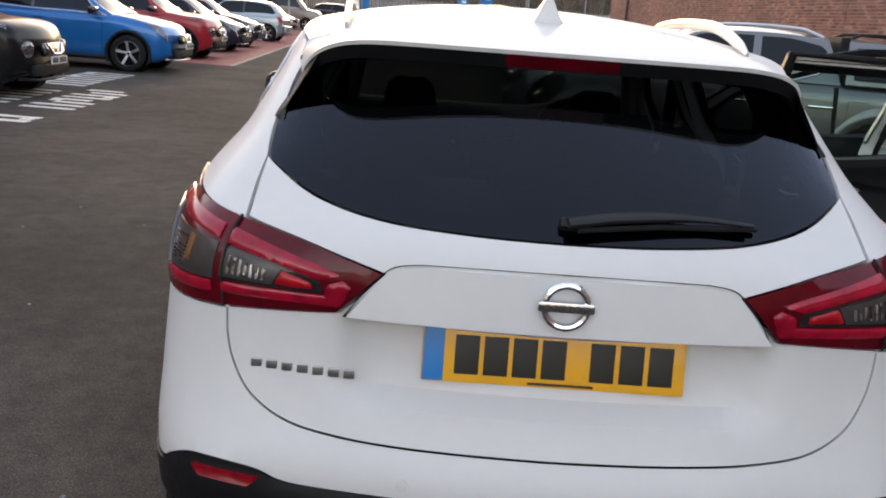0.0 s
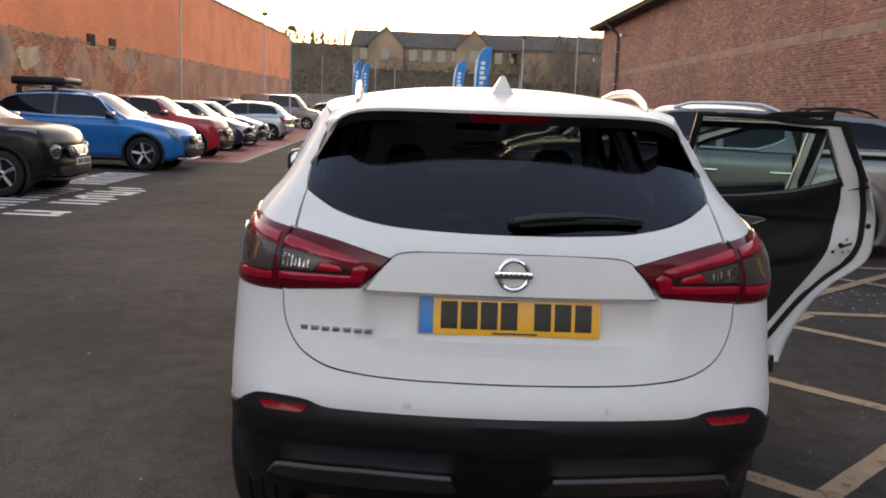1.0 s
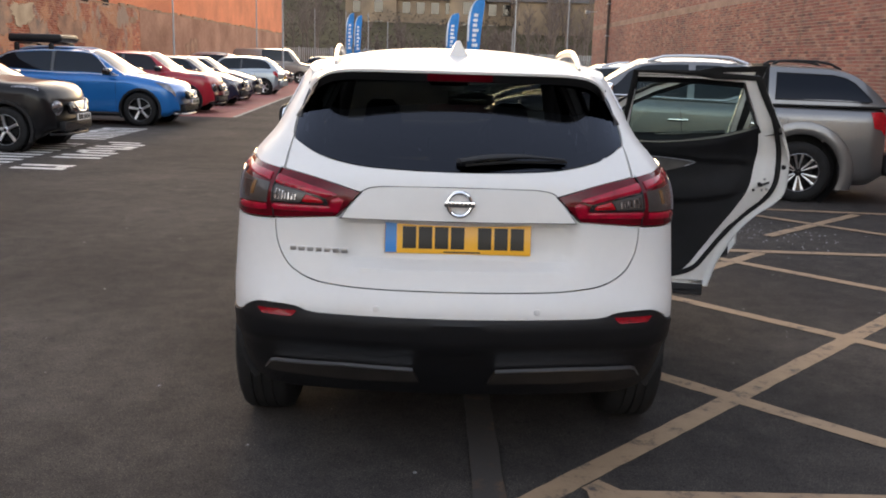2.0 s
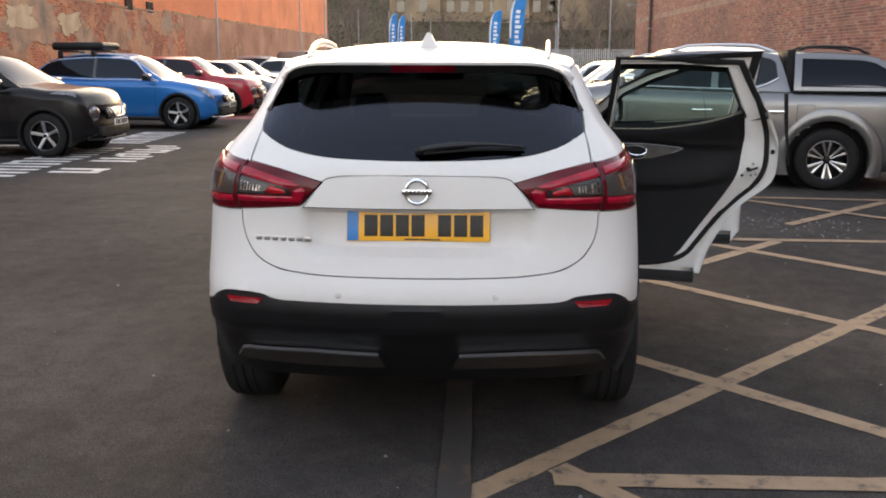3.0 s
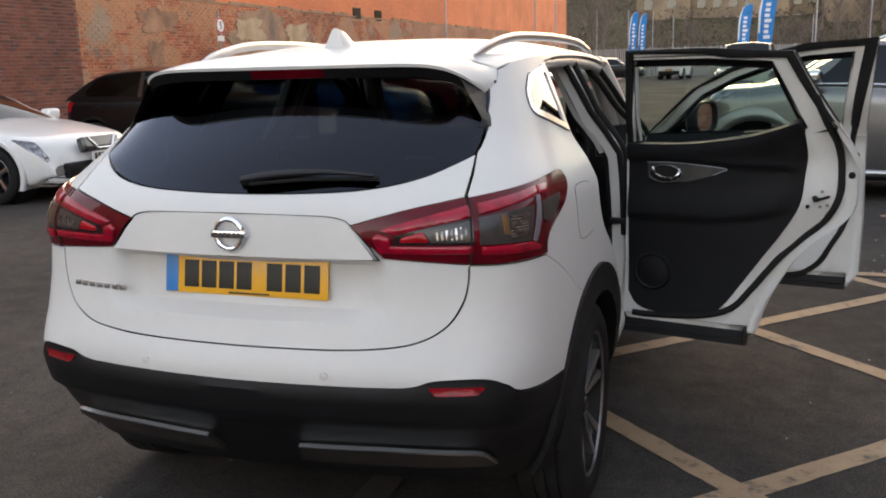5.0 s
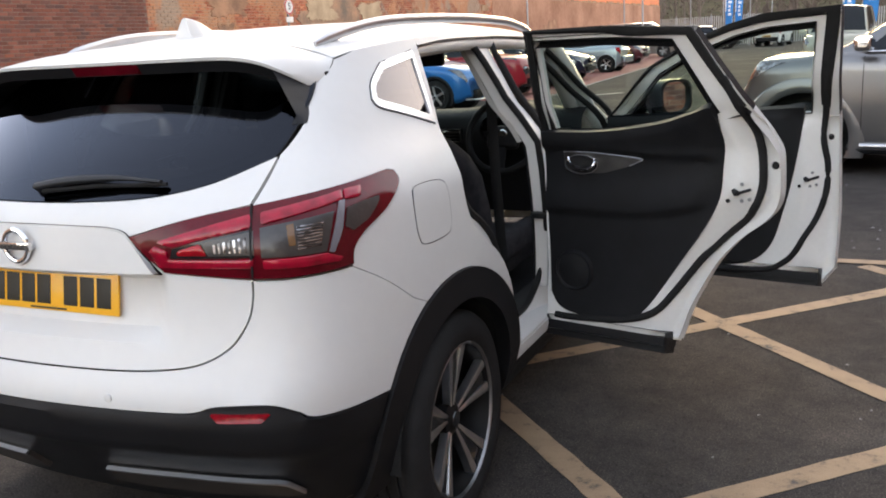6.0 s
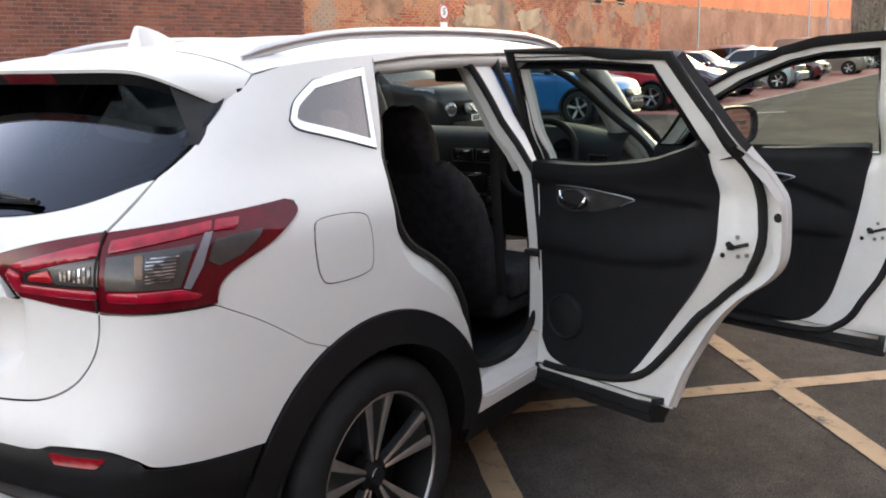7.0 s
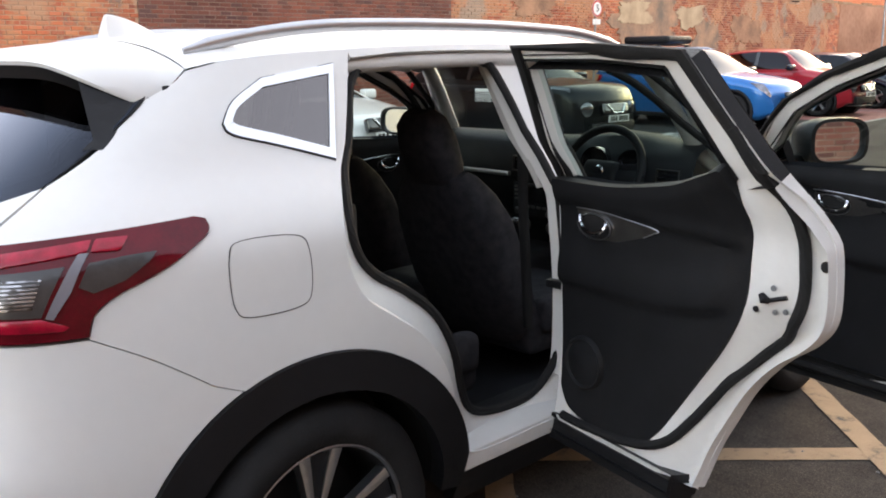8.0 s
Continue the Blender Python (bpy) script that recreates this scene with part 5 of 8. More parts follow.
    quarter = part("rear_quarter", sheet([f(lower_poly), f(upper_poly)], surf, 0.03, 0, 0.035), M_PAINT, crossover)
    win = spline(wt) + [w_front_top] + spline(wl_)
    win = [q for i, q in enumerate(win) if abs(q[0] - win[i - 1][0]) + abs(q[1] - win[i - 1][1]) > 1e-3]
    wq = part("quarter_window", sheet([f(shrink(win, 0.017))], surf, 0.03, 0.001, 0), M_QUARTER, quarter, "dark quarter window")
    part("window_surround", ring(f(win), surf, 0.021, lift=0.006), M_BRIGHT, quarter, "satin chrome window surround")
    part("surround_gap", ring(f(shrink(win, -0.003)), surf, 0.0035, lift=0.001), M_RUBBER, quarter)
    outer = arch(R_ARCH - 0.002, -6, 180 - ah, 30)
    poly = outer + [Y(WHEEL_Y + 0.465, 0.33)] + arch(0.388, 180, -4, 28)
    part("arch_cladding", sheet([f(poly)], surf, 0.03, 0.010, 0.05), M_CLAD, crossover, "black plastic wheel-arch cladding")
# fuel flap on the offside
flap = [Y(0.545, 1.02), Y(0.55, 0.975), Y(0.58, 0.95), Y(0.70, 0.952), Y(0.735, 0.98), Y(0.738, 1.075), Y(0.71, 1.108), Y(0.58, 1.112), Y(0.55, 1.085)]
flap = spline(flap + flap[:1], 4)[:-1]
part("fuel_flap", sheet([flap], surf, 0.03, 0.0018, 0.004), M_PAINT, crossover)
part("fuel_flap_gap", ring([(s, z) for s, z in shrink(flap, -0.0028)], surf, 0.0016, lift=0.0008), M_RUBBER, crossover)

# roof, spoiler, rails, aerial
bm = bmesh.new()
def loft(bm, f, us, vs):
    g = [[bm.verts.new(f(u, v)) for u in us] for v in vs]
    for a, b in zip(g, g[1:]):
        for i in range(len(us) - 1):
            bm.faces.new((a[i], a[i + 1], b[i + 1], b[i]))
    return bm


ts = [math.sin(math.pi / 2 * i / 24) for i in range(-24, 25)]
roof_back = lambda t: 0.636 - 0.020 * abs(t) ** 3
loft(bm, lambda t, v: roof_at(t, roof_back(t) + (2.50 - roof_back(t)) * v), ts, [i / 34 for i in range(35)])
loft(bm, lambda t, y: roof_at(t, y) - Vector((0, 0, 0.045)), ts[::-1], [0.635 + (2.50 - 0.635) * i / 12 for i in range(13)])
roof = part("roof", bm, M_PAINT, crossover)


END_Y = curve((0, 0.614), (0.5, 0.576), (1.0, 0.503))
END_Z = curve((0, ZE(0.614)), (0.5, 1.441), (1.0, 1.402))


def spoiler_at(t, k):
    """k from 0 at the roof to 1 at the lip; the ends lie on the body side."""
    yc = 0.634 + (0.330 - 0.634) * k
    zc = ZC(yc) - 0.010 * k ** 3
    ye, ze = END_Y(k), END_Z(k)
    xe = surf(*Y(ye, ze)).x
    a = abs(t)
    y = yc + (0.02 * a * a) * k + (ye - yc - 0.02 * k) * a ** (3 + 11 * k)
    return Vector((xe * t, y, ze + (zc - ze) * (1 - a ** (2.4 + 8.5 * k))))


ks = [i / 10 for i in range(11)]
bm = bmesh.new()
loft(bm, spoiler_at, ts[::-1], ks)
loft(bm, lambda t, k: spoiler_at(t, 1) + Vector((0, 0.004 * k, -0.009 * k)), ts[::-1], [0, 0.5, 1])
bmesh.ops.remove_doubles(bm, verts=bm.verts[:], dist=0.0008)
spoiler = part("roof_spoiler", bm, M_PAINT, crossover)
bm = bmesh.new()
under = [0.985 * t for t in ts[::-1]]
loft(bm, lambda t, k: spoiler_at(t, 1) + Vector((0, 0.004 + 0.018 * k, -0.009 - 0.030 * k)), under, [0, 0.5, 1])
loft(bm, lambda t, k: spoiler_at(t, 1 - 0.9 * k) + Vector((0, 0.022, -0.039 - 0.03 * k)), under, [0, 0.25, 0.5, 0.75, 1])
bmesh.ops.remove_doubles(bm, verts=bm.verts[:], dist=0.0008)
part("spoiler_underside", bm, M_BARREL, spoiler, "black underside")
bm = bmesh.new()
lw = [i / 10 * 0.21 for i in range(-10, 11)]
loft(bm, lambda t, k: spoiler_at(t, 1) + Vector((0, 0.001 + 0.018 * k, -0.010 - 0.026 * k)), lw[::-1], [0, 0.5, 1])
part("high_brake_light", bm, M_REDDARK, spoiler, "long red high-level brake light")
GLASS_X = curve((1.25, 0.612), (1.30, 0.612), (1.38, 0.600), (1.43, 0.578), (1.465, 0.54))
# black blades that close the ends of the spoiler and run down beside the glass
for sg in (1, -1):
    bm = bmesh.new()
    edge = [q for q in pillar if q[1] >= 1.30]
    tip, wing = surf(*edge[0]) + Vector((-0.006, -0.004, 0)), spoiler_at(0.905, 1) + Vector((0, 0.008, -0.009))
    rows = []
    for i, q in enumerate(edge):
        u = i / (len(edge) - 1)
        o = surf(*q) + Vector((0.001, -0.003, 0))
        w_ = tip.lerp(wing, u ** 1.1)
        zg = q[1] + 0.02 * u
        g_ = screen_bow(*X(GLASS_X(zg) - 0.012, zg)) + Vector((0, 0.002, 0))
        m_ = (o + w_) / 2 + Vector((0.003 * u, -0.006 * u, 0))
        rows.append([bm.verts.new((sg * v.x, v.y, v.z)) for v in (surf(q[0] + 0.045, q[1] - 0.004) + Vector((-0.008, 0.003, 0)), o, m_, w_, g_)])
    for a_, b_ in zip(rows, rows[1:]):
        for k in range(5):
            bm.faces.new((a_[k], a_[(k + 1) % 5], b_[(k + 1) % 5], b_[k]))
    bm.faces.new(rows[0])
    bm.faces.new(rows[-1][::-1])
    bmesh.ops.recalc_face_normals(bm, faces=bm.faces[:])
    part("spoiler_blade", bm, M_CLAD, spoiler, "black blade beside the rear window")
for sg in (1, -1):
    rail = []
    def base(y):
        x = 0.492 + 0.118 * (y - 0.66) / 1.62
        p = roof_at(min(0.985, x / roof_at(1, y).x), y)
        return Vector((sg * p.x, y, p.z))
    for k in range(25):
        y = 0.66 + (2.28 - 0.66) * k / 24
        rise = 0.034 * min(1, math.sin(math.pi * min(max((y - 0.66) / 0.95, 0), 0.5)) if y < 1.3 else 1, math.sin(math.pi * min(max((2.28 - y) / 0.62, 0), 0.5)) if y > 1.7 else 1)
        rail.append(tuple(base(y) + Vector((sg * 0.01, 0, rise + 0.004))))
    bm = bmesh.new()
    tube(bm, rail, [0.005] + [0.0098] * 23 + [0.005], 12, 1.7)
    part("roof_rail", bm, M_RAIL, crossover, "satin silver roof rail")
    # headliner edge and cant rail inside
fin_bm = bmesh.new()
v = []
for k in range(9):
    u = k / 8
    h = 0.068 * (1 - u ** 1.5) ** 0.9
    w = 0.046 * (1 - 0.40 * abs(2 * u - 0.6)) + 0.004
    y = 0.69 + 0.155 * u
    zb = ZC(y) - 0.004
    v.append([fin_bm.verts.new((x * w, y + 0.012 * zz * zz * (1 - u), zb + zz * h)) for x, zz in ((-1, 0), (-0.70, 0.30), (-0.40, 0.72), (-0.22, 0.95), (0, 1), (0.22, 0.95), (0.40, 0.72), (0.70, 0.30), (1, 0))])
for a, b in zip(v, v[1:]):
    for i in range(8):
        fin_bm.faces.new((a[i], b[i], b[i + 1], a[i + 1]))
fin_bm.faces.new(v[0][::-1])
part("aerial_fin", fin_bm, M_PAINT, crossover, "white shark-fin aerial")

# ---- front half ----
FRONT = curve((0.25, 4.16), (0.45, 4.27), (0.6, 4.285), (0.75, 4.25), (0.86, 4.16), (0.97, 3.95), (1.04, 3.6))


def nose(phi, z):
    c, s = math.cos(phi), math.sin(phi)
    d = FRONT(z) - 2.85
    q = 0.16 * s * s
    r1 = (-c + math.sqrt(c * c + 4 * q * d)) / (2 * q) if q > 1e-7 else d / max(c, 1e-6)
    w = HALF(min(z, 1.05)) * 0.995
    q = w * 0.10 * c * c / 1.9
    r2 = (-s + math.sqrt(s * s + 4 * q * w)) / (2 * q) if q > 1e-7 else w / max(s, 1e-6)
    r = (r1 ** -12 + r2 ** -12) ** (-1 / 12)
    return Vector((r * s, 2.85 + r * c, z))


bm = bmesh.new()
phis = [math.pi * (i / 40 - 0.5) for i in range(41)]
hoodz = lambda p: 0.93 + 0.10 * math.sin(abs(p)) ** 2
grid = []
for k in range(13):
    row = []
    for p in phis:
        z = 0.27 + (hoodz(p) - 0.27) * k / 12
        q = nose(abs(p), z)
        row.append(bm.verts.new((math.copysign(q.x, p), q.y, z)))
    grid.append(row)
fw = Vector((0, WHEEL_Y + AXLES, WHEEL_Z))
for a, b in zip(grid, grid[1:]):
    for i in range(40):
        c = (a[i].co + b[i + 1].co) / 2
        if abs(c.x) > 0.6 and (Vector((0, c.y, c.z)) - fw).length < 0.40:
            continue
        bm.faces.new((a[i + 1], a[i], b[i], b[i + 1]))
part("front_end", bm, M_PAINT, crossover)
bm = bmesh.new()


def hood_at(p, k):
    q = nose(abs(p), hoodz(p))
    end = Vector((math.copysign(q.x, p), q.y, q.z))
    w = Vector((end.x * 0.84, 3.06 - 0.25 * (end.x * 0.84) ** 2, 1.085 - 0.06 * (abs(end.x)) ** 2))
    m = end.lerp(w, k)
    m.z += 0.03 * math.sin(math.pi * k) ** 0.8 * (1 - 0.5 * math.sin(abs(p)) ** 4)
    return m


loft(bm, hood_at, phis[::-1], [i / 10 for i in range(11)])
part("bonnet", bm, M_PAINT, crossover)
bm = bmesh.new()


def screen_at(t, k):
    a = Vector((0.74 * t, 3.04 - 0.22 * t * t, 1.085 - 0.03 * t * t))
    b = roof_at(t * 0.93, 2.50)
    m = a.lerp(b, k)
    m.z += 0.03 * math.sin(math.pi * k)
    return m


loft(bm, screen_at, [i / 8 for i in range(-8, 9)], [i / 8 for i in range(9)])
part("windscreen", bm, M_GREEN, crossover, "clear windscreen")
for sg in (1, -1):
    bm = bmesh.new()
    pts = [screen_at(sg * 1.02, k / 6) for k in range(7)]
    lower = Vector((sg * 0.83, 2.86, 1.0))
    tube(bm, [lower] + pts[1:] + [Vector((sg * 0.635, 2.35, ZE(2.35) - 0.01))], [0.055, 0.05, 0.046, 0.042, 0.04, 0.038, 0.036, 0.034], 10, 0.8)
    part("windscreen_pillar", bm, M_PAINT, crossover)
    bm = bmesh.new()
    tube(bm, [(sg * (surf(*Y(y, ZE(y) - 0.04)).x - 0.045), y, ZE(y) - 0.04) for y in (1.0, 1.3, 1.6, 1.9, 2.2, 2.4)], 0.024, 10)
    part("cant_rail", bm, M_PAINT, crossover)
    s_of = lambda poly: poly if sg > 0 else flip(poly)
    ys_ = [1.047, 1.2, 1.4, 1.6, 1.8, 2.0, 2.2, 2.36]
    band_ = [Y(y, min(1.511, 1.494 + (y - 1.05) * 0.08, ZE(y) - 0.012)) for y in ys_] + [Y(y, ZE(y) + 0.001) for y in ys_[::-1]]
    part("cant_rail_skin", sheet([s_of(band_)], surf, 0.06, 0, 0.012), M_PAINT, crossover)
    # sill: rounded over into the step
    bm = bmesh.new()
    rows = []
    for off, z in ((0.0, 0.368), (0.0, 0.395), (0.010, 0.420), (0.032, 0.437), (0.07, 0.445), (0.105, 0.452), (0.12, 0.40)):
        row = []
        for k in range(24):
            y = 1.215 + (2.88 - 1.215) * k / 23
            row.append(bm.verts.new((sg * (surf(*Y(y, max(z, 0.38))).x - off), y, z - 0.012 * k / 23)))
        rows.append(row)
    for a_, b_ in zip(rows, rows[1:]):
        for k in range(23):
            bm.faces.new((a_[k], a_[k + 1], b_[k + 1], b_[k]))
    bmesh.ops.recalc_face_normals(bm, faces=bm.faces[:])
    part("sill", bm, M_PAINT, crossover)
    part("sill_lining", block((sg * 0.66, 1.22, 0.33), (sg * 0.765, 2.9, 0.43), 0.01), M_TRIM, crossover)
    clad = [Y(1.225, 0.25), Y(2.95, 0.25), Y(2.95, 0.352), Y(1.225, 0.364)]
    part("sill_cladding", sheet([s_of(clad)], lambda s, z: surf(s, z) - Vector((sg * 0.25 * (0.37 - z), 0, 0)), 0.06, 0.002, 0.04), M_CLAD, crossover, "black sill cladding")
    # pillar between the doors
    post_ = [Y(1.675, 0.52), Y(1.80, 0.52), Y(1.79, 0.8), Y(1.755, 1.2), Y(1.715, ZE(1.7) - 0.01), Y(1.61, ZE(1.6) - 0.01), Y(1.66, 1.2), Y(1.68, 0.8)]
    part("centre_pillar", sheet([s_of(post_)], lambda s, z: surf(s, z) - Vector((sg * 0.045, 0, 0)), 0.05, 0, 0.05), M_PAINT, crossover)
    trim_ = shrink(post_, 0.022)
    part("pillar_trim", sheet([s_of(trim_)], lambda s, z: surf(s, z) - Vector((sg * 0.115, 0, 0)), 0.05, 0, -0.03), M_TRIM, crossover)
    high = [Y(1.665, 1.10), Y(1.745, 1.10), Y(1.705, ZE(1.7) - 0.03), Y(1.625, ZE(1.6) - 0.03)]
    part("pillar_cover", sheet([s_of(high)], lambda s, z: surf(s, z) - Vector((sg * 0.128, 0, 0)), 0.05, 0, -0.02), M_GREYTRIM, crossover, "pale grey upper pillar trim")
    bm = bmesh.new()
    tube(bm, [Vector((sg * 0.74, 2.82, 1.03))] + [screen_at(sg * 0.985, k / 6) + Vector((-sg * 0.035, -0.05, -0.012)) for k in range(1, 7)], [0.045, 0.04, 0.036, 0.034, 0.032, 0.03, 0.03], 10, 0.8)
    part("pillar_lining", bm, M_GREYTRIM, crossover, "pale grey windscreen pillar trim")
    # flange and rubber seal round the rear door opening
    skin_edge = [(1.58, 1.512), (1.3, 1.512), (1.05, 1.494), (0.945, 1.29), (0.885, 1.205), (0.845, 1.12), (0.845, 1.02), (0.885, 0.935), (0.97, 0.87), (1.06, 0.80), (1.13, 0.70), (1.182, 0.50), (1.215, 0.44), (1.30, 0.41), (1.55, 0.41), (1.70, 0.41), (1.775, 0.48), (1.765, 0.70)]
    seal_line = [(1.58, 1.476, 0.05), (1.3, 1.484, 0.05), (1.085, 1.462, 0.05), (0.985, 1.285, 0.05), (0.925, 1.2, 0.05), (0.892, 1.11, 0.05), (0.903, 1.035, 0.05), (0.955, 0.972, 0.055), (1.052, 0.912, 0.06), (1.155, 0.828, 0.07), (1.225, 0.715, 0.08), (1.27, 0.585, 0.095), (1.32, 0.505, 0.10), (1.41, 0.468, 0.10), (1.56, 0.462, 0.10), (1.645, 0.505, 0.095), (1.690, 0.60, 0.08), (1.695, 0.74, 0.06)]
    outer_, inner_ = spline(skin_edge, 4), spline(seal_line, 4)
    bm = bmesh.new()
    rows = []
    for share, deep in ((0.0, 0.0), (0.12, 0.45), (0.6, 0.72), (1.0, 1.0)):
        row = []
        for (y, z), (y2, z2, o) in zip(outer_, inner_):
            yy_, zz_ = y + (y2 - y) * share, z + (z2 - z) * share
            row.append(bm.verts.new((sg * (surf(*Y(yy_, zz_)).x - 0.003 - o * deep), yy_, zz_)))
        rows.append(row)
    for a_, b_ in zip(rows, rows[1:]):
        for k in range(len(a_) - 1):
            bm.faces.new((a_[k], a_[k + 1], b_[k + 1], b_[k]))
    bmesh.ops.recalc_face_normals(bm, faces=bm.faces[:])
    part("door_aperture", bm, M_SHUT, crossover, "white painted door opening")
    bm = bmesh.new()
    pts = [(sg * (surf(*Y(y, z)).x - o + 0.004), y, z) for y, z, o in spline(seal_line + [(1.68, 0.8, 0.05), (1.652, 1.2, 0.045), (1.605, 1.44, 0.048), (1.57, 1.474, 0.05)], 4)]
    tube(bm, pts, 0.013, 8)
    part("door_seal", bm, M_RUBBER, crossover)
    bm = bmesh.new()
    path = [(2.3, 1.475), (2.0, 1.50), (1.76, 1.495), (1.785, 1.2), (1.82, 0.8), (1.84, 0.6), (1.95, 0.535), (2.6, 0.515), (2.76, 0.60), (2.82, 0.85), (2.84, 1.02), (2.78, 1.13), (2.60, 1.29), (2.42, 1.42), (2.3, 1.475)]
    pts = []
    for y, z in spline(path, 4):
        p = surf(*Y(y, z))
        pts.append((sg * (p.x - 0.035), p.y, p.z))
    tube(bm, pts, 0.014, 8)
    part("door_seal", bm, M_RUBBER, crossover)
    bm = bmesh.new()
    pts = []
    for y, z in spline([(2.83, 1.0), (2.75, 1.10), (2.57, 1.265), (2.39, 1.395), (2.25, 1.455)], 4):
        pts.append((sg * (surf(*Y(y, z)).x - 0.055), y - 0.045, z - 0.012))
    tube(bm, pts, 0.015, 8)
    part("pillar_seal", bm, M_RUBBER, crossover, "black seal along the windscreen pillar")

# ---- doors ----
REAR_DOOR = dict(hinge=(0.868, 1.69), open=77.0)
FRONT_DOOR = dict(hinge=(0.868, 2.80), open=79.0)
BELT = curve((0.7, 1.265), (0.93, 1.240), (1.02, 1.218), (1.09, 1.195), (1.20, 1.165), (1.41, 1.138), (1.65, 1.130), (2.2, 1.095), (2.85, 1.075))


def door_polys(kind, up):
    """Outlines of a door on the skin: lower panel, window posts, window, and the hoop of the frame."""
    if kind == "rear":
        rear_low = spline([Y(1.135, 0.385), Y(1.105, 0.49), Y(1.07, 0.57), Y(1.005, 0.69), Y(0.925, 0.785), Y(0.835, 0.858), Y(0.79, 0.93), Y(0.785, 1.06), Y(0.815, 1.17), Y(0.853, BELT(0.853))])
        front_belt = Y(1.665, BELT(1.665))
        low_poly = [Y(1.60, 0.378), Y(1.3, 0.378)] + rear_low + [Y(y, BELT(y)) for y in (1.06, 1.13, 1.2, 1.3, 1.42)] + [front_belt, Y(1.672, 0.8), Y(1.672, 0.42)]
        over = [Y(0.995, 1.487 + up * 0.4), Y(1.3, 1.510 + up * 0.3), Y(1.600, 1.512 + up * 0.2)]
        under = [Y(1.068, 1.468), Y(1.3, 1.483), Y(1.578, 1.483)]
        slope, slope_in = [], []
        g_r_low, g_f_low = Y(0.962, BELT(0.962)), Y(1.622, BELT(1.622))
    else:
        rear_low = [Y(1.742, 0.42), Y(1.737, 0.69), Y(1.745, 0.93), Y(1.748, BELT(1.748))]
        front_belt = Y(2.835, BELT(2.835))
        low_poly = [Y(2.76, 0.36), Y(2.2, 0.36), Y(1.79, 0.352)] + rear_low + [Y(2.2, BELT(2.2)), front_belt, Y(2.835, 0.8), Y(2.82, 0.42)]
        over = [Y(1.705, 1.515 + up), Y(2.0, 1.500 + up), Y(2.15, 1.466 + up)]
        under = [Y(1.805, 1.462 + up * 0.8), Y(2.0, 1.450 + up * 0.8), Y(2.13, 1.424 + up * 0.8)]
        slope, slope_in = [Y(2.36, 1.39 + up), Y(2.54, 1.295 + up)], [Y(2.33, 1.345 + up), Y(2.50, 1.258 + up)]
        g_r_low, g_f_low = Y(1.86, BELT(1.86)), Y(2.74, BELT(2.74))
    rear_belt = rear_low[-1]
    rear_post = [rear_belt, g_r_low, under[0], over[0]]
    top_rail = [over[0], *under, *over[:0:-1]]
    outer, inside = [over[-1], *slope, front_belt], [under[-1], *slope_in, g_f_low]
    posts = [rear_post, top_rail] + [[outer[k], inside[k], inside[k + 1], outer[k + 1]] for k in range(len(outer) - 1)]
    i = low_poly.index(rear_belt)
    low_poly = low_poly[:i + 1] + [g_r_low] + low_poly[i + 1:]
    j = low_poly.index(front_belt)
    low_poly = low_poly[:j] + [g_f_low] + low_poly[j:]
    window = [g_r_low, *under, *slope_in, g_f_low]
    k0, k1 = low_poly.index(g_r_low), low_poly.index(g_f_low)
    if k1 - k0 > 1:
        window = window + low_poly[k0 + 1:k1][::-1]
    return low_poly, posts, window, [rear_belt, *over, *slope, front_belt]


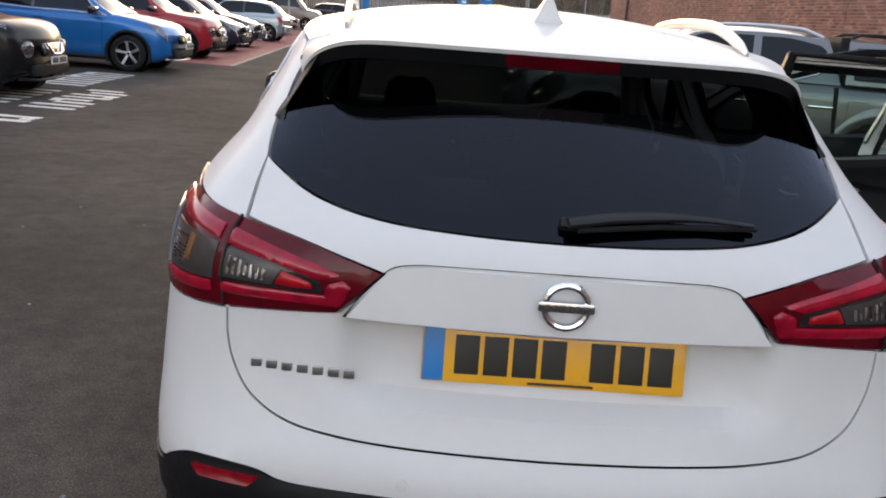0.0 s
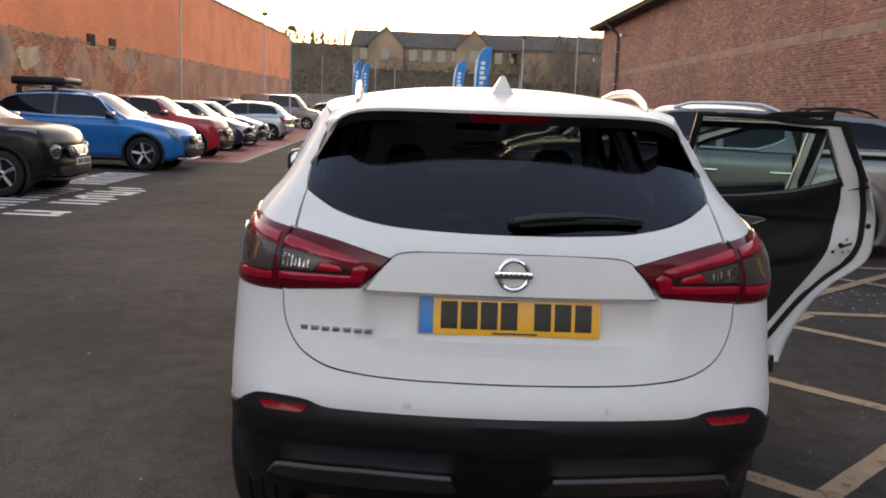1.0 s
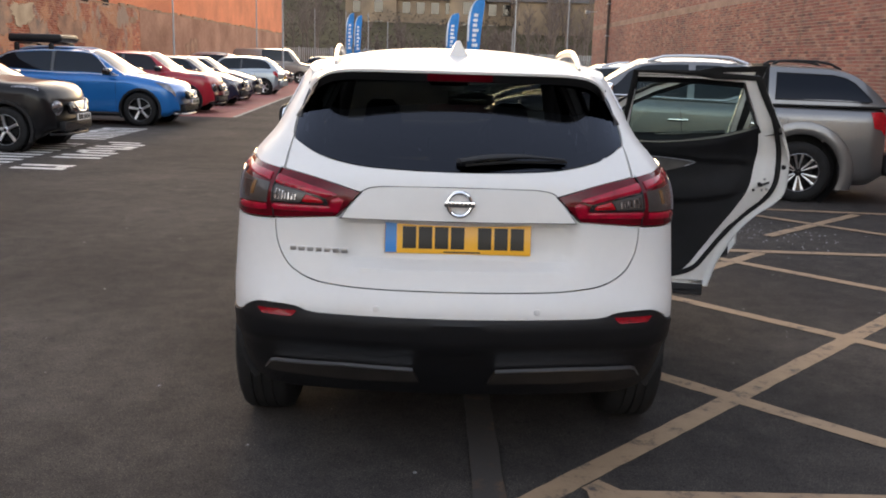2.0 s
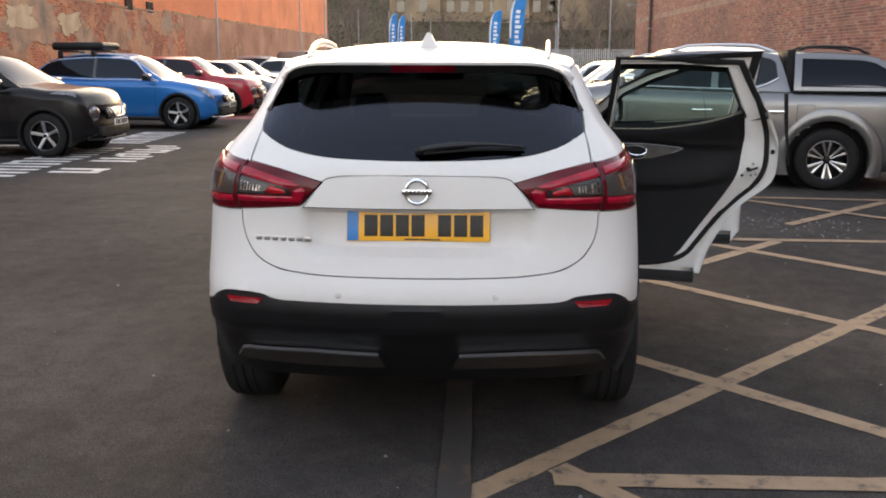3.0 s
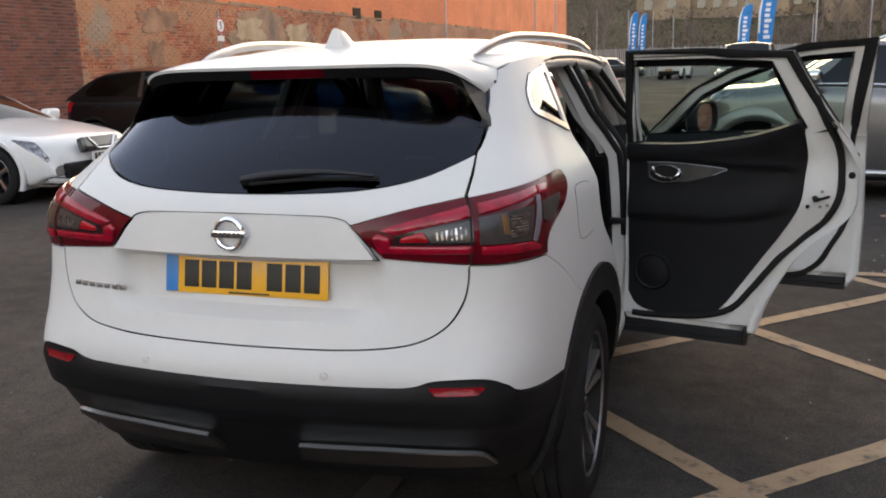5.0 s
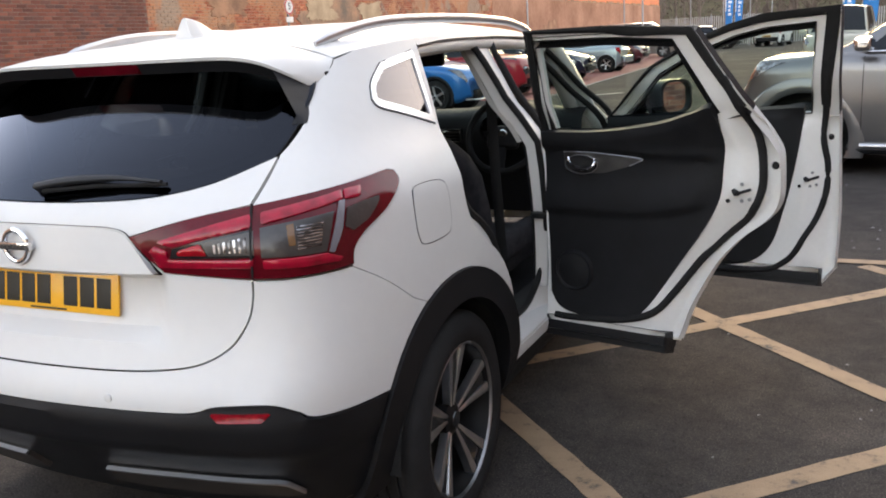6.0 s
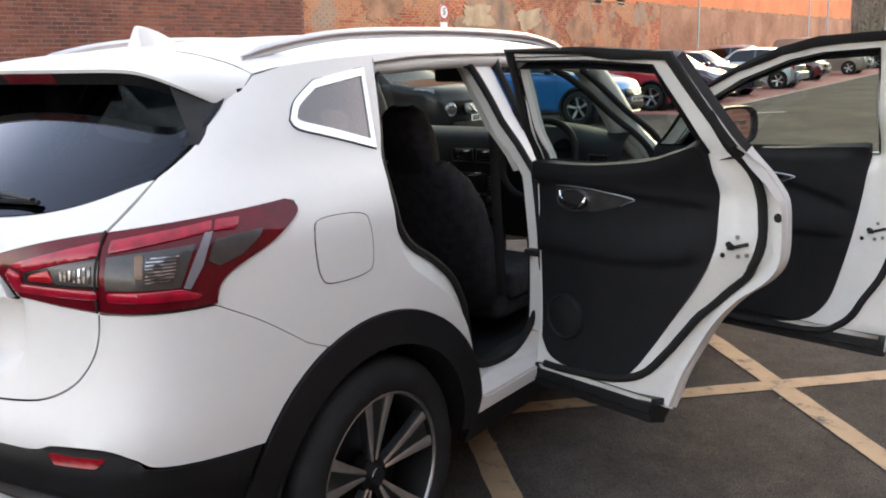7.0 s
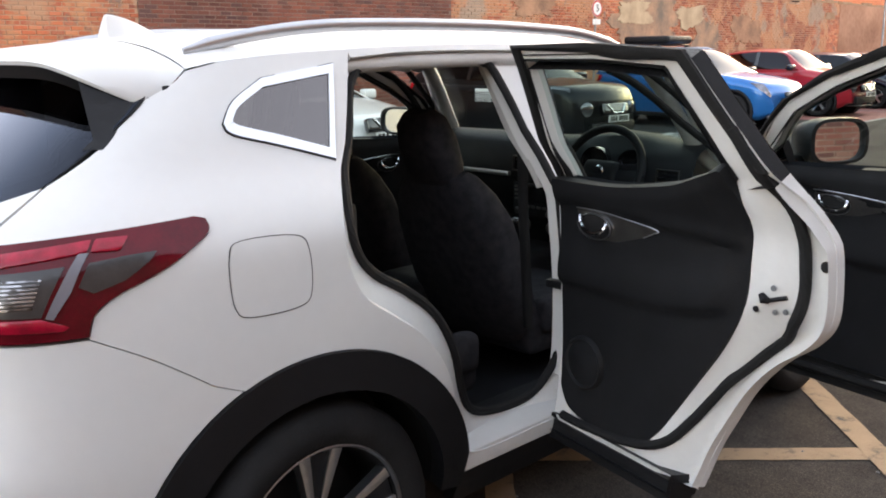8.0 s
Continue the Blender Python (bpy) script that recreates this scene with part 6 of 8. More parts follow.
def build_door(name, kind, sg, hinge, opened):
    """A door in its closed place on the skin; hung on its hinge and swung open."""
    low_poly, posts, window, hoop = door_polys(kind, 0.042 if sg > 0 else 0.0)
    f = (lambda q: q) if sg > 0 else flip
    inner = lambda d: (lambda s, z: surf(s, z) - Vector((sg * d, 0, 0)))
    h = Vector((sg * hinge[0], hinge[1], 0))
    obs = []
    skin = part(name, sheet([f(low_poly)], surf, 0.05, 0, 0.05), M_PAINT, crossover)
    obs.append(part("window_frame", sheet([f(p) for p in posts], surf, 0.05, 0, 0.05), M_CLAD, skin, "black window frame"))
    trail = [q for q in low_poly if (q[1] < BELT(surf(*q).y) - 0.01 and surf(*q).y < (1.28 if kind == "rear" else 1.80)) or q == posts[0][0]]

    def shut_at(s, z):
        """The door's inner steel: a flange at the edge, then a step up to the lining."""
        p = surf(s, z)
        a_ = abs(s)
        d = min(math.hypot(a_ - u, z - v) for u, v in fine_trail)
        deep = 0.024 + 0.024 * max(0, min(1, (d - 0.045) / 0.015)) + 0.036 * max(0, min(1, (d - 0.07) / 0.07))
        k = max(0, min(1, (z - (BELT(p.y) - 0.06)) / 0.06))
        return p - Vector((sg * (deep + (0.052 - deep) * k), 0, 0))
    fine_trail = []
    for (u0, v0), (u1, v1) in zip(trail, trail[1:]):
        n_ = max(1, int(math.hypot(u1 - u0, v1 - v0) / 0.01))
        fine_trail += [(u0 + (u1 - u0) * i_ / n_, v0 + (v1 - v0) * i_ / n_) for i_ in range(n_)]
    inner_ob = part("inner_panel", sheet([f(low_poly)] + [f(p) for p in posts], shut_at, 0.018, 0, 0.0), M_SHUT, skin, "white inner door frame")
    obs += [skin, inner_ob]
    if kind == "rear":
        edge_ = spline([(1.655, 0.52), (1.61, 0.462), (1.50, 0.440), (1.33, 0.448), (1.26, 0.495), (1.195, 0.585), (1.12, 0.70), (1.04, 0.82), (0.982, 0.93), (0.966, 1.05), (0.958, 1.14), (0.975, 1.245)], 4)
        top_ = spline([(0.985, 1.246), (1.08, 1.214), (1.19, 1.184), (1.41, 1.155), (1.655, 1.150)], 5)
        card = [Y(*q) for q in edge_] + [Y(*q) for q in top_] + [Y(1.66, 0.8)]
    else:
        edge_ = spline([(2.80, 0.46), (2.66, 0.415), (2.40, 0.405), (2.187, 0.410), (2.077, 0.445), (2.009, 0.525), (1.969, 0.66), (1.933, 0.81), (1.906, 0.956), (1.892, 1.05), (1.882, 1.136)], 4)
        top_ = spline([(1.895, 1.140), (2.05, 1.130), (2.20, 1.118), (2.50, 1.105), (2.80, 1.095)], 5)
        card = [Y(*q) for q in edge_] + [Y(*q) for q in top_] + [Y(2.82, 0.8)]
    card_edge = [Y(*q) for q in edge_]
    card = [q for i, q in enumerate(card) if abs(q[0] - card[i - 1][0]) + abs(q[1] - card[i - 1][1]) > 2e-3]
    yy = lambda s, z: surf(s, z).y

    def card_at(s, z):
        p = surf(s, z)
        b = BELT(p.y)
        # padded roll above a crease that falls away rearwards, and an armrest with a sharp underside
        t_ = max(0, (1.50 if kind == "rear" else 2.55) - p.y)
        crease = b - 0.046 - 0.08 * t_ - 0.30 * t_ * t_
        rest = b - 0.30 - 0.06 * t_
        step = lambda v: (lambda k: k * k * (3 - 2 * k))(max(0, min(1, v)))
        swell = 0.024 + 0.020 * step((z - crease) / 0.022 + 0.5) * step((b + 0.03 - z) / 0.05)
        swell += 0.018 * step((z - rest) / 0.025) * step((rest + 0.17 - z) / 0.13)
        near_ = min(math.hypot(abs(s) - u, z - v) for u, v in card_edge)
        swell = 0.022 + (swell - 0.022) * step(near_ / 0.10)
        return p - Vector((sg * (0.066 + swell), 0, 0))
    card_ob = part("door_card", sheet([f(card)], card_at, 0.013, 0, -0.03), M_TRIM, skin, "black moulded door lining")
    obs.append(card_ob)
    y0 = 1.50 if kind == "rear" else 2.40
    zb = BELT(y0)
    # armrest insert, handle cup, pull handle, speaker
    cup = [Y(y0 + 0.002 + 0.068 * math.cos(t_), zb - 0.104 + 0.037 * math.sin(t_)) for t_ in [2 * math.pi * k / 28 for k in range(28)]]
    wedge = [Y(y0 + a_, zb + b_) for a_, b_ in ((0.075, -0.062), (-0.02, -0.060), (-0.235, -0.078), (-0.18, -0.108), (-0.09, -0.134), (0.02, -0.142), (0.075, -0.125))]
    obs.append(part("handle_insert", sheet([f(wedge)], lambda s, z: card_at(s, z) - Vector((sg * 0.0015, 0, 0)), 0.03, 0, 0), M_INSERT, card_ob))
    obs.append(part("handle_surround", ring(f(cup), lambda s, z: card_at(s, z) - Vector((sg * 0.001, 0, 0)), 0.0022, lift=-0.003), M_SATIN, card_ob, "thin silver edging"))
    obs.append(part("handle_cup", sheet([f(shrink(cup, 0.003))], lambda s, z: card_at(s, z) - Vector((sg * 0.003, 0, 0)), 0.03, 0, 0), M_RUBBER, card_ob))
    bm = bmesh.new()
    line_ = [card_at(*((lambda q: q if sg > 0 else (-q[0], q[1]))(Y(y0 + a_, zb + b_)))) - Vector((sg * 0.004, 0, 0)) for a_, b_ in ((0.075, -0.060), (-0.02, -0.058), (-0.14, -0.066), (-0.240, -0.077), (-0.225, -0.088), (-0.19, -0.104))]
    tube(bm, spline([tuple(p) for p in line_], 4), 0.0019, 6)
    obs.append(part("silver_line", bm, M_SATIN, card_ob, "fine silver line"))
    bm = bmesh.new()
    pts = []
    for dy, dz, o in ((0.052, -0.078, 0.010), (0.042, -0.096, 0.020), (0.020, -0.112, 0.026), (-0.015, -0.118, 0.030), (-0.046, -0.112, 0.030), (-0.060, -0.098, 0.024), (-0.058, -0.084, 0.014)):
        p = card_at(*Y(y0 + dy, zb + dz))
        pts.append((sg * (p.x - o), p.y, p.z) if sg > 0 else (-(surf(*Y(y0 + dy, zb + dz)).x - 0.10 - o), p.y, p.z))
    tube(bm, spline(pts, 4), 0.0062, 8)
    obs.append(part("pull_handle", bm, M_CHROME, card_ob, "chrome pull handle"))
    p = card_at(*Y(y0 + 0.05, 0.615))
    sp = lathe(bmesh.new(), [(0.0, -0.020), (0.045, -0.017), (0.066, -0.010), (0.074, -0.015), (0.080, -0.008), (0.084, 0.01)], 28, Matrix.Translation((sg * abs(p.x) if sg > 0 else -abs(surf(*Y(y0 + 0.05, 0.615)).x) + 0.09, p.y, p.z)) @ pose(0, 0, 0, 0, 0, 0 if sg > 0 else 180))
    obs.append(part("speaker", sp, M_TRIM, card_ob))
    # seal round the rim, shut-face lip, lower strip
    flip1 = lambda q: q if sg > 0 else (-q[0], q[1])
    if kind == "rear":
        line_ = [(0.925, 1.345), (0.898, 1.275), (0.876, 1.215), (0.852, 1.14), (0.844, 1.06), (0.848, 0.965), (0.89, 0.876), (0.975, 0.792), (1.05, 0.712), (1.105, 0.64), (1.155, 0.57), (1.225, 0.49), (1.35, 0.447), (1.54, 0.430), (1.63, 0.430)]
    else:
        line_ = [(1.765, 1.36), (1.776, 1.26), (1.798, 1.135), (1.810, 1.01), (1.794, 0.885), (1.796, 0.76), (1.828, 0.645), (1.872, 0.56), (1.91, 0.485), (1.96, 0.435), (2.04, 0.400), (2.30, 0.388), (2.70, 0.392)]
    bm = bmesh.new()
    tube(bm, [shut_at(*flip1(Y(*q))) - Vector((sg * 0.005, 0, 0)) for q in spline(line_, 4)], 0.0135, 8)
    obs.append(part("door_seal", bm, M_RUBBER, skin, "black rubber seal"))
    # black outer channel round the window
    for p_ in posts:
        obs.append(part("window_channel", sheet([f(shrink(p_, 0.0045))], lambda s, z: surf(s, z), 0.06, 0.004, 0.004), M_GLOSSBLACK, skin))
    centre_ = (sum(q[0] for q in hoop) / len(hoop), 1.30)
    close_ = lambda q, d: (q[0] + (centre_[0] - q[0]) * d / max(0.2, math.hypot(centre_[0] - q[0], centre_[1] - q[1])), q[1] + (centre_[1] - q[1]) * d / max(0.2, math.hypot(centre_[0] - q[0], centre_[1] - q[1])))
    bm = bmesh.new()
    from_, wide = ([0.012, 0.0, 0.0, 0.0, 0.0], [0.046, 0.052, 0.026, 0.028, 0.024]) if kind == "rear" else ([0.036, 0.0, 0.0, 0.0, 0.0, 0.0, 0.0], [0.072, 0.062, 0.050, 0.032, 0.024, 0.022, 0.016])
    steps_ = [(i_, j_ / 6) for i_ in range(len(hoop) - 1) for j_ in range(6)] + [(len(hoop) - 2, 1.0)]
    mix_ = lambda seq, i_, t_: seq[i_] + (seq[i_ + 1] - seq[i_]) * t_
    from_, wide = [mix_(from_, *q) for q in steps_], [mix_(wide, *q) for q in steps_]
    hoop = [(mix_([h_[0] for h_ in hoop], *q), mix_([h_[1] for h_ in hoop], *q)) for q in steps_]
    rows = []
    for inset, deep in ((0.0, 0.050), (0.0, 0.064), (0.5, 0.070), (1.0, 0.064), (1.0, 0.050)):
        rows.append([bm.verts.new(inner(deep)(*flip1(close_(q, a_ + (w_ - a_) * inset)))) for q, a_, w_ in zip(hoop, from_, wide)])
    for a_, b_ in zip(rows, rows[1:]):
        for k in range(len(a_) - 1):
            bm.faces.new((a_[k], a_[k + 1], b_[k + 1], b_[k]))
    bmesh.ops.recalc_face_normals(bm, faces=bm.faces[:])
    obs.append(part("frame_seal", bm, M_RUBBER, skin, "black window-frame seal"))
    bm = bmesh.new()
    rows = [[], [], []]
    for y, z in top_:
        q = flip1(Y(y, z))
        rows[0].append(bm.verts.new(card_at(*q)))
        rows[1].append(bm.verts.new(inner(0.045)(q[0], z + 0.006)))
        rows[2].append(bm.verts.new(inner(0.024)(q[0], z + 0.008)))
    for a_, b_ in zip(rows, rows[1:]):
        for k in range(len(a_) - 1):
            bm.faces.new((a_[k], a_[k + 1], b_[k + 1], b_[k]))
    bmesh.ops.recalc_face_normals(bm, faces=bm.faces[:])
    obs.append(part("window_shelf", bm, M_MATT, card_ob, "black padded shelf below the glass"))
    # painted return of the frame towards the glass
    bm = bmesh.new()
    edge_in = shrink(window, 0.0025)
    edge_in = [(u0 + (u1 - u0) * k / 6, v0 + (v1 - v0) * k / 6) for (u0, v0), (u1, v1) in zip(edge_in, edge_in[1:]) for k in range(7) if min(v0, v1) > 1.3 or abs(v1 - v0) > 0.12]
    rows = [[bm.verts.new(inner(d_)(*(q if sg > 0 else (-q[0], q[1])))) for q in edge_in] for d_ in (0.050, 0.005)]
    for k in range(len(edge_in) - 1):
        bm.faces.new((rows[0][k], rows[0][k + 1], rows[1][k + 1], rows[1][k]))
    obs.append(part("frame_return", bm, M_SHUT, skin))
    obs.append(part("glazing_strip", ring(f(shrink(window, -0.004)), inner(0.054), 0.0035, lift=-0.002), M_RUBBER, skin))
    obs.append(part("door_window", sheet([f(shrink(window, -0.006))], inner(0.022), 0.06, 0, 0), M_GREEN, skin, "clear door glass"))
    lo = [(s, z) for s, z in low_poly if z < 0.45]
    s0, s1 = min(q[0] for q in lo), max(q[0] for q in lo)
    strip_ = [(s0 + 0.055, 0.352), (s1 - 0.01, 0.352), (s1 - 0.01, 0.408), (s0 + 0.055, 0.408)]
    obs.append(part("lower_strip", sheet([f(strip_)], surf, 0.08, 0.010, 0.112), M_CLAD, skin, "black lower door strip"))
    obs.append(part("strip_lining", sheet([f(strip_)], inner(0.092), 0.08, 0, -0.085), M_CLAD, skin))
    # latch, screws and plug on the trailing shut face
    ly, lz = (0.0, 0.0) if kind == "rear" else (0.945, -0.135)
    side = lambda y, z, o=0.0: (lambda q: q - Vector((sg * o, 0, 0)))(shut_at(*(Y(y + ly, z + lz) if sg > 0 else flip([Y(y + ly, z + lz)])[0])))
    bm = bmesh.new()
    tube(bm, [side(0.935, 0.966, 0.004), side(0.925, 0.955, 0.008), side(0.915, 0.952, 0.006)], [0.007, 0.012, 0.007], 8)
    tube(bm, [side(0.918, 0.954, 0.002), side(0.880, 0.966, 0.002)], 0.006, 6)
    obs.append(part("latch", bm, M_CLAD, skin, "black door latch"))
    turn_ = pose(0, 0, 0, 0, 0, 180 if sg > 0 else 0)
    for y, z in ((0.905, 0.985), (0.912, 0.925), (0.888, 0.930)):
        obs.append(part("screw", lathe(bmesh.new(), [(0, 0.003), (0.006, 0.003), (0.007, 0)], 12, Matrix.Translation(side(y, z, 0.002)) @ turn_), M_STEEL, skin))
    obs.append(part("plug", lathe(bmesh.new(), [(0, 0.004), (0.006, 0.004), (0.008, 0)], 12, Matrix.Translation(side(0.955, 0.925, 0.002)) @ turn_), M_RUBBER, skin))
    obs.append(part("grommet", lathe(bmesh.new(), [(0, 0.004), (0.010, 0.004), (0.013, 0)], 14, Matrix.Translation(side(0.812 if kind == "rear" else 0.840, 1.045 if kind == "rear" else 1.14, 0.003)) @ turn_), M_RUBBER, skin))
    if kind == "front":
        mx, my, grow = (1.045, 2.61, 1.08) if sg > 0 else (0.955, 2.66, 0.88)
        hw_, hh_ = 0.135 * grow, 0.082 * grow
        tilt_ = Matrix.Translation((sg * mx, my, 1.170)) @ pose(0, 0, 0, -3, 0, -11 * sg)

        def oval(k_, y_, w_=1.0):
            """A rounded-off ring of the mirror housing."""
            return [(w_ * hw_ * k_ * math.copysign(abs(math.cos(t_)) ** 0.62, math.cos(t_)), y_, hh_ * k_ * math.copysign(abs(math.sin(t_)) ** 0.62, math.sin(t_))) for t_ in [2 * math.pi * i_ / 32 for i_ in range(32)]]
        bm = bmesh.new()
        rows = [[bm.verts.new(q) for q in oval(k_, y_)] for k_, y_ in ((0.80, -0.050), (0.84, -0.068), (0.95, -0.066), (1.0, -0.04), (0.98, 0.0), (0.86, 0.045), (0.6, 0.078), (0.2, 0.09))]
        for a_, b_ in zip(rows, rows[1:]):
            for i_ in range(32):
                bm.faces.new((a_[i_], a_[(i_ + 1) % 32], b_[(i_ + 1) % 32], b_[i_]))
        bm.faces.new(rows[-1])
        bmesh.ops.recalc_face_normals(bm, faces=bm.faces[:])
        bmesh.ops.transform(bm, matrix=tilt_, verts=bm.verts[:])
        shell = part("door_mirror", bm, M_CLAD, skin, "black door mirror")
        bm = bmesh.new()
        rows = [[bm.verts.new(q) for q in oval(k_, y_)] for k_, y_ in ((0.83, -0.048), (0.82, -0.053))]
        for i_ in range(32):
            bm.faces.new((rows[0][i_], rows[0][(i_ + 1) % 32], rows[1][(i_ + 1) % 32], rows[1][i_]))
        bm.faces.new(rows[1])
        bmesh.ops.recalc_face_normals(bm, faces=bm.faces[:])
        bmesh.ops.transform(bm, matrix=tilt_, verts=bm.verts[:])
        glass_ob = part("mirror_glass", bm, M_MIRROR, shell, "mirror glass")
        stalk = part("mirror_foot", block((-0.09, -0.03, -0.03), (0.09, 0.03, 0.02), 0.015, Matrix.Translation((sg * (mx - 0.11), my + 0.03, 1.105))), M_GLOSSBLACK, shell)
        obs += [shell, glass_ob, stalk]
        tri = [Y(2.79, BELT(2.79) + 0.005), Y(2.60, BELT(2.60) + 0.005), Y(2.60, BELT(2.6) + 0.11)]
        obs.append(part("mirror_sail", sheet([f(tri)], inner(0.02), 0.06, 0, 0.04), M_TRIM, skin))
    # move every mesh so that the hinge line is the door's own axis
    for o in obs:
        for v in o.data.vertices:
            v.co -= h
    for o in obs:
        if o is not skin:
            o.matrix_parent_inverse = Matrix.Identity(4)
    skin.matrix_basis = Matrix.Translation(h) @ pose(0, 0, 0, 0, 0, sg * opened)
    return skin


build_door("rear_door", "rear", 1, REAR_DOOR["hinge"], REAR_DOOR["open"])
build_door("front_door", "front", 1, FRONT_DOOR["hinge"], FRONT_DOOR["open"])
build_door("rear_door", "rear", -1, REAR_DOOR["hinge"], 0.0)
build_door("front_door", "front", -1, FRONT_DOOR["hinge"], 0.0)


# ---- wheels ----
def wheel_parts(r, width, spokes, rim_mat, parent, m, name="wheel", pocket=M_BARREL, rim_r=None, twin=True):
    """A tyre with its rim, spokes, hub and brake disc; it faces +x before m places it."""
    w, rr = width / 2, rim_r or r * 0.665
    prof = [(rr, -w * 0.9), (rr + 0.012, -w), (r * 0.86, -w * 1.06), (r * 0.965, -w * 0.9), (r, -w * 0.72), (r, -w * 0.42), (r - 0.007, -w * 0.40), (r - 0.007, -w * 0.34), (r, -w * 0.32), (r, -w * 0.04), (r - 0.007, -w * 0.02),
            (r - 0.007, w * 0.04), (r, w * 0.06), (r, w * 0.34), (r - 0.007, w * 0.36), (r - 0.007, w * 0.42), (r, w * 0.44), (r, w * 0.72), (r * 0.965, w * 0.9), (r * 0.86, w * 1.06), (rr + 0.012, w), (rr, w * 0.9)]
    tyre = part(name, lathe(bmesh.new(), prof, 48), M_RUBBER, parent, "black tyre on alloy rim")
    tyre.matrix_basis = m
    part("rim", lathe(bmesh.new(), [(rr + 0.001, w * 0.94), (rr - 0.003, w * 0.955), (rr - 0.0065, w * 0.92), (rr - 0.009, w * 0.86)], 48), M_RIMEDGE, tyre, "satin rim edge")
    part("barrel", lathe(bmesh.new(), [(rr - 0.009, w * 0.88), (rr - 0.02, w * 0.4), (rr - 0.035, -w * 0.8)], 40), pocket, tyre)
    # disc coloured as black as the pockets: shade inside the wheel, painted on
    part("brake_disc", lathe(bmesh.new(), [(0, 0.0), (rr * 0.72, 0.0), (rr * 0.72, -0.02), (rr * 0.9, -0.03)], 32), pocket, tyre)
    for k in range(spokes):
        bm = bmesh.new()
        a0 = 2 * math.pi * k / spokes
        for sd in ((-1, 1) if twin else (0,)):
            c0, c1 = 0.085 * sd, 0.205 * sd
            hw0, hw1 = (0.085, 0.085) if twin else (0.16, 0.17)
            ringv = []
            for t in (0.0, 0.35, 0.7, 1.0):
                rad = rr * (0.16 + (0.955 - 0.16) * t)
                ang = a0 + c0 * (1 - t) * 2.0 + c1 * t
                hw = rr * ((0.026 if twin else 0.10) * (1 - t) + (0.076 if twin else 0.12) * t)
                x = w * (0.62 + 0.25 * t)
                d = Vector((0, math.cos(ang), math.sin(ang)))
                n = Vector((0, -math.sin(ang), math.cos(ang)))
                ringv.append([bm.verts.new(d * rad + n * (hw * u) + Vector((x - dx, 0, 0))) for u, dx in ((-1, 0.03), (-0.85, 0.003), (0, 0.0), (0.85, 0.003), (1, 0.03))])
            for a, b in zip(ringv, ringv[1:]):
                for i in range(4):
                    bm.faces.new((a[i], a[i + 1], b[i + 1], b[i]))
        bmesh.ops.recalc_face_normals(bm, faces=bm.faces[:])
        if twin:
            d = Vector((0, math.cos(a0), math.sin(a0)))
            n = Vector((0, -math.sin(a0), math.cos(a0)))
            web = bmesh.new()
            web.faces.new([web.verts.new(d * (rr * u_) + n * (rr * v_) + Vector((w * (0.56 + 0.24 * u_), 0, 0))) for u_, v_ in ((0.2, -0.03), (0.93, -0.18), (0.93, 0.18), (0.2, 0.03))])
            part("spoke_web", web, M_GLOSSBLACK, tyre)
        part("spoke", bm, rim_mat, tyre)
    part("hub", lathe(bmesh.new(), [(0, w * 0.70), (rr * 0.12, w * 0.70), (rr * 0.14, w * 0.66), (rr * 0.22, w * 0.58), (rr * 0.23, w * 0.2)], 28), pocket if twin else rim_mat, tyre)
    part("hub_cap", lathe(bmesh.new(), [(0, w * 0.74), (rr * 0.10, w * 0.73), (rr * 0.11, w * 0.69)], 20), M_GLOSSBLACK, tyre)
    return tyre


for y in (WHEEL_Y, WHEEL_Y + AXLES):
    for sg in (1, -1):
        wheel_parts(WHEEL_R, 0.215, 5, M_ALLOY, crossover, pose(sg * 0.775, y, WHEEL_Z, 17 if y < 2 else 40, 0, 0 if sg > 0 else 180), rim_r=0.247)
        bm = bmesh.new()
        prof = [(0.40, 0.10), (0.40, -0.16), (0.30, -0.20)]
        lathe(bm, [(a, sg * b) for a, b in prof], 36, Matrix.Translation((sg * 0.76, y, WHEEL_Z)))
        bmesh.ops.delete(bm, geom=[v for v in bm.verts if v.co.z < 0.30], context="VERTS")
        part("wheel_arch_liner", bm, M_RUBBER, crossover)

# ---- cabin ----
bm = bmesh.new()
box(bm, (-0.66, 0.30, 0.27), (0.66, 3.3, 0.36), 0.02)
part("floor", bm, M_TRIM, crossover)
part("boot_floor", block((-0.62, 0.06, 0.62), (0.62, 0.95, 0.66), 0.01), M_TRIM, crossover)
part("parcel_shelf", block((-0.60, 0.20, 1.085), (0.60, 0.86, 1.115), 0.012), M_TRIM, crossover)
for sg in (1, -1):
    part("boot_side", block((sg * 0.60, 0.30, 0.36), (sg * 0.66, 1.05, 1.12), 0.02), M_TRIM, crossover)
    part("rear_pillar_trim", block((sg * 0.56, 0.55, 1.12), (sg * 0.60, 0.72, 1.44), 0.015), M_TRIM, crossover)
bm = bmesh.new()
loft(bm, lambda t, y: roof_at(t, y) - Vector((0, 0, 0.05)), ts[::-1], [0.66 + 1.84 * i / 10 for i in range(11)])
part("headlining", bm, M_GREYTRIM, crossover, "pale grey headlining")
part("tail_lining", sheet([both([(0.0, 0.30), (0.6, 0.30), (0.6, 0.72), (0.57, 0.95), (0.40, 1.12), (0.0, 1.12)])], lambda s, z: surf(s, z) + Vector((0, 0.08, 0)), 0.06, 0, 0), M_TRIM, crossover)


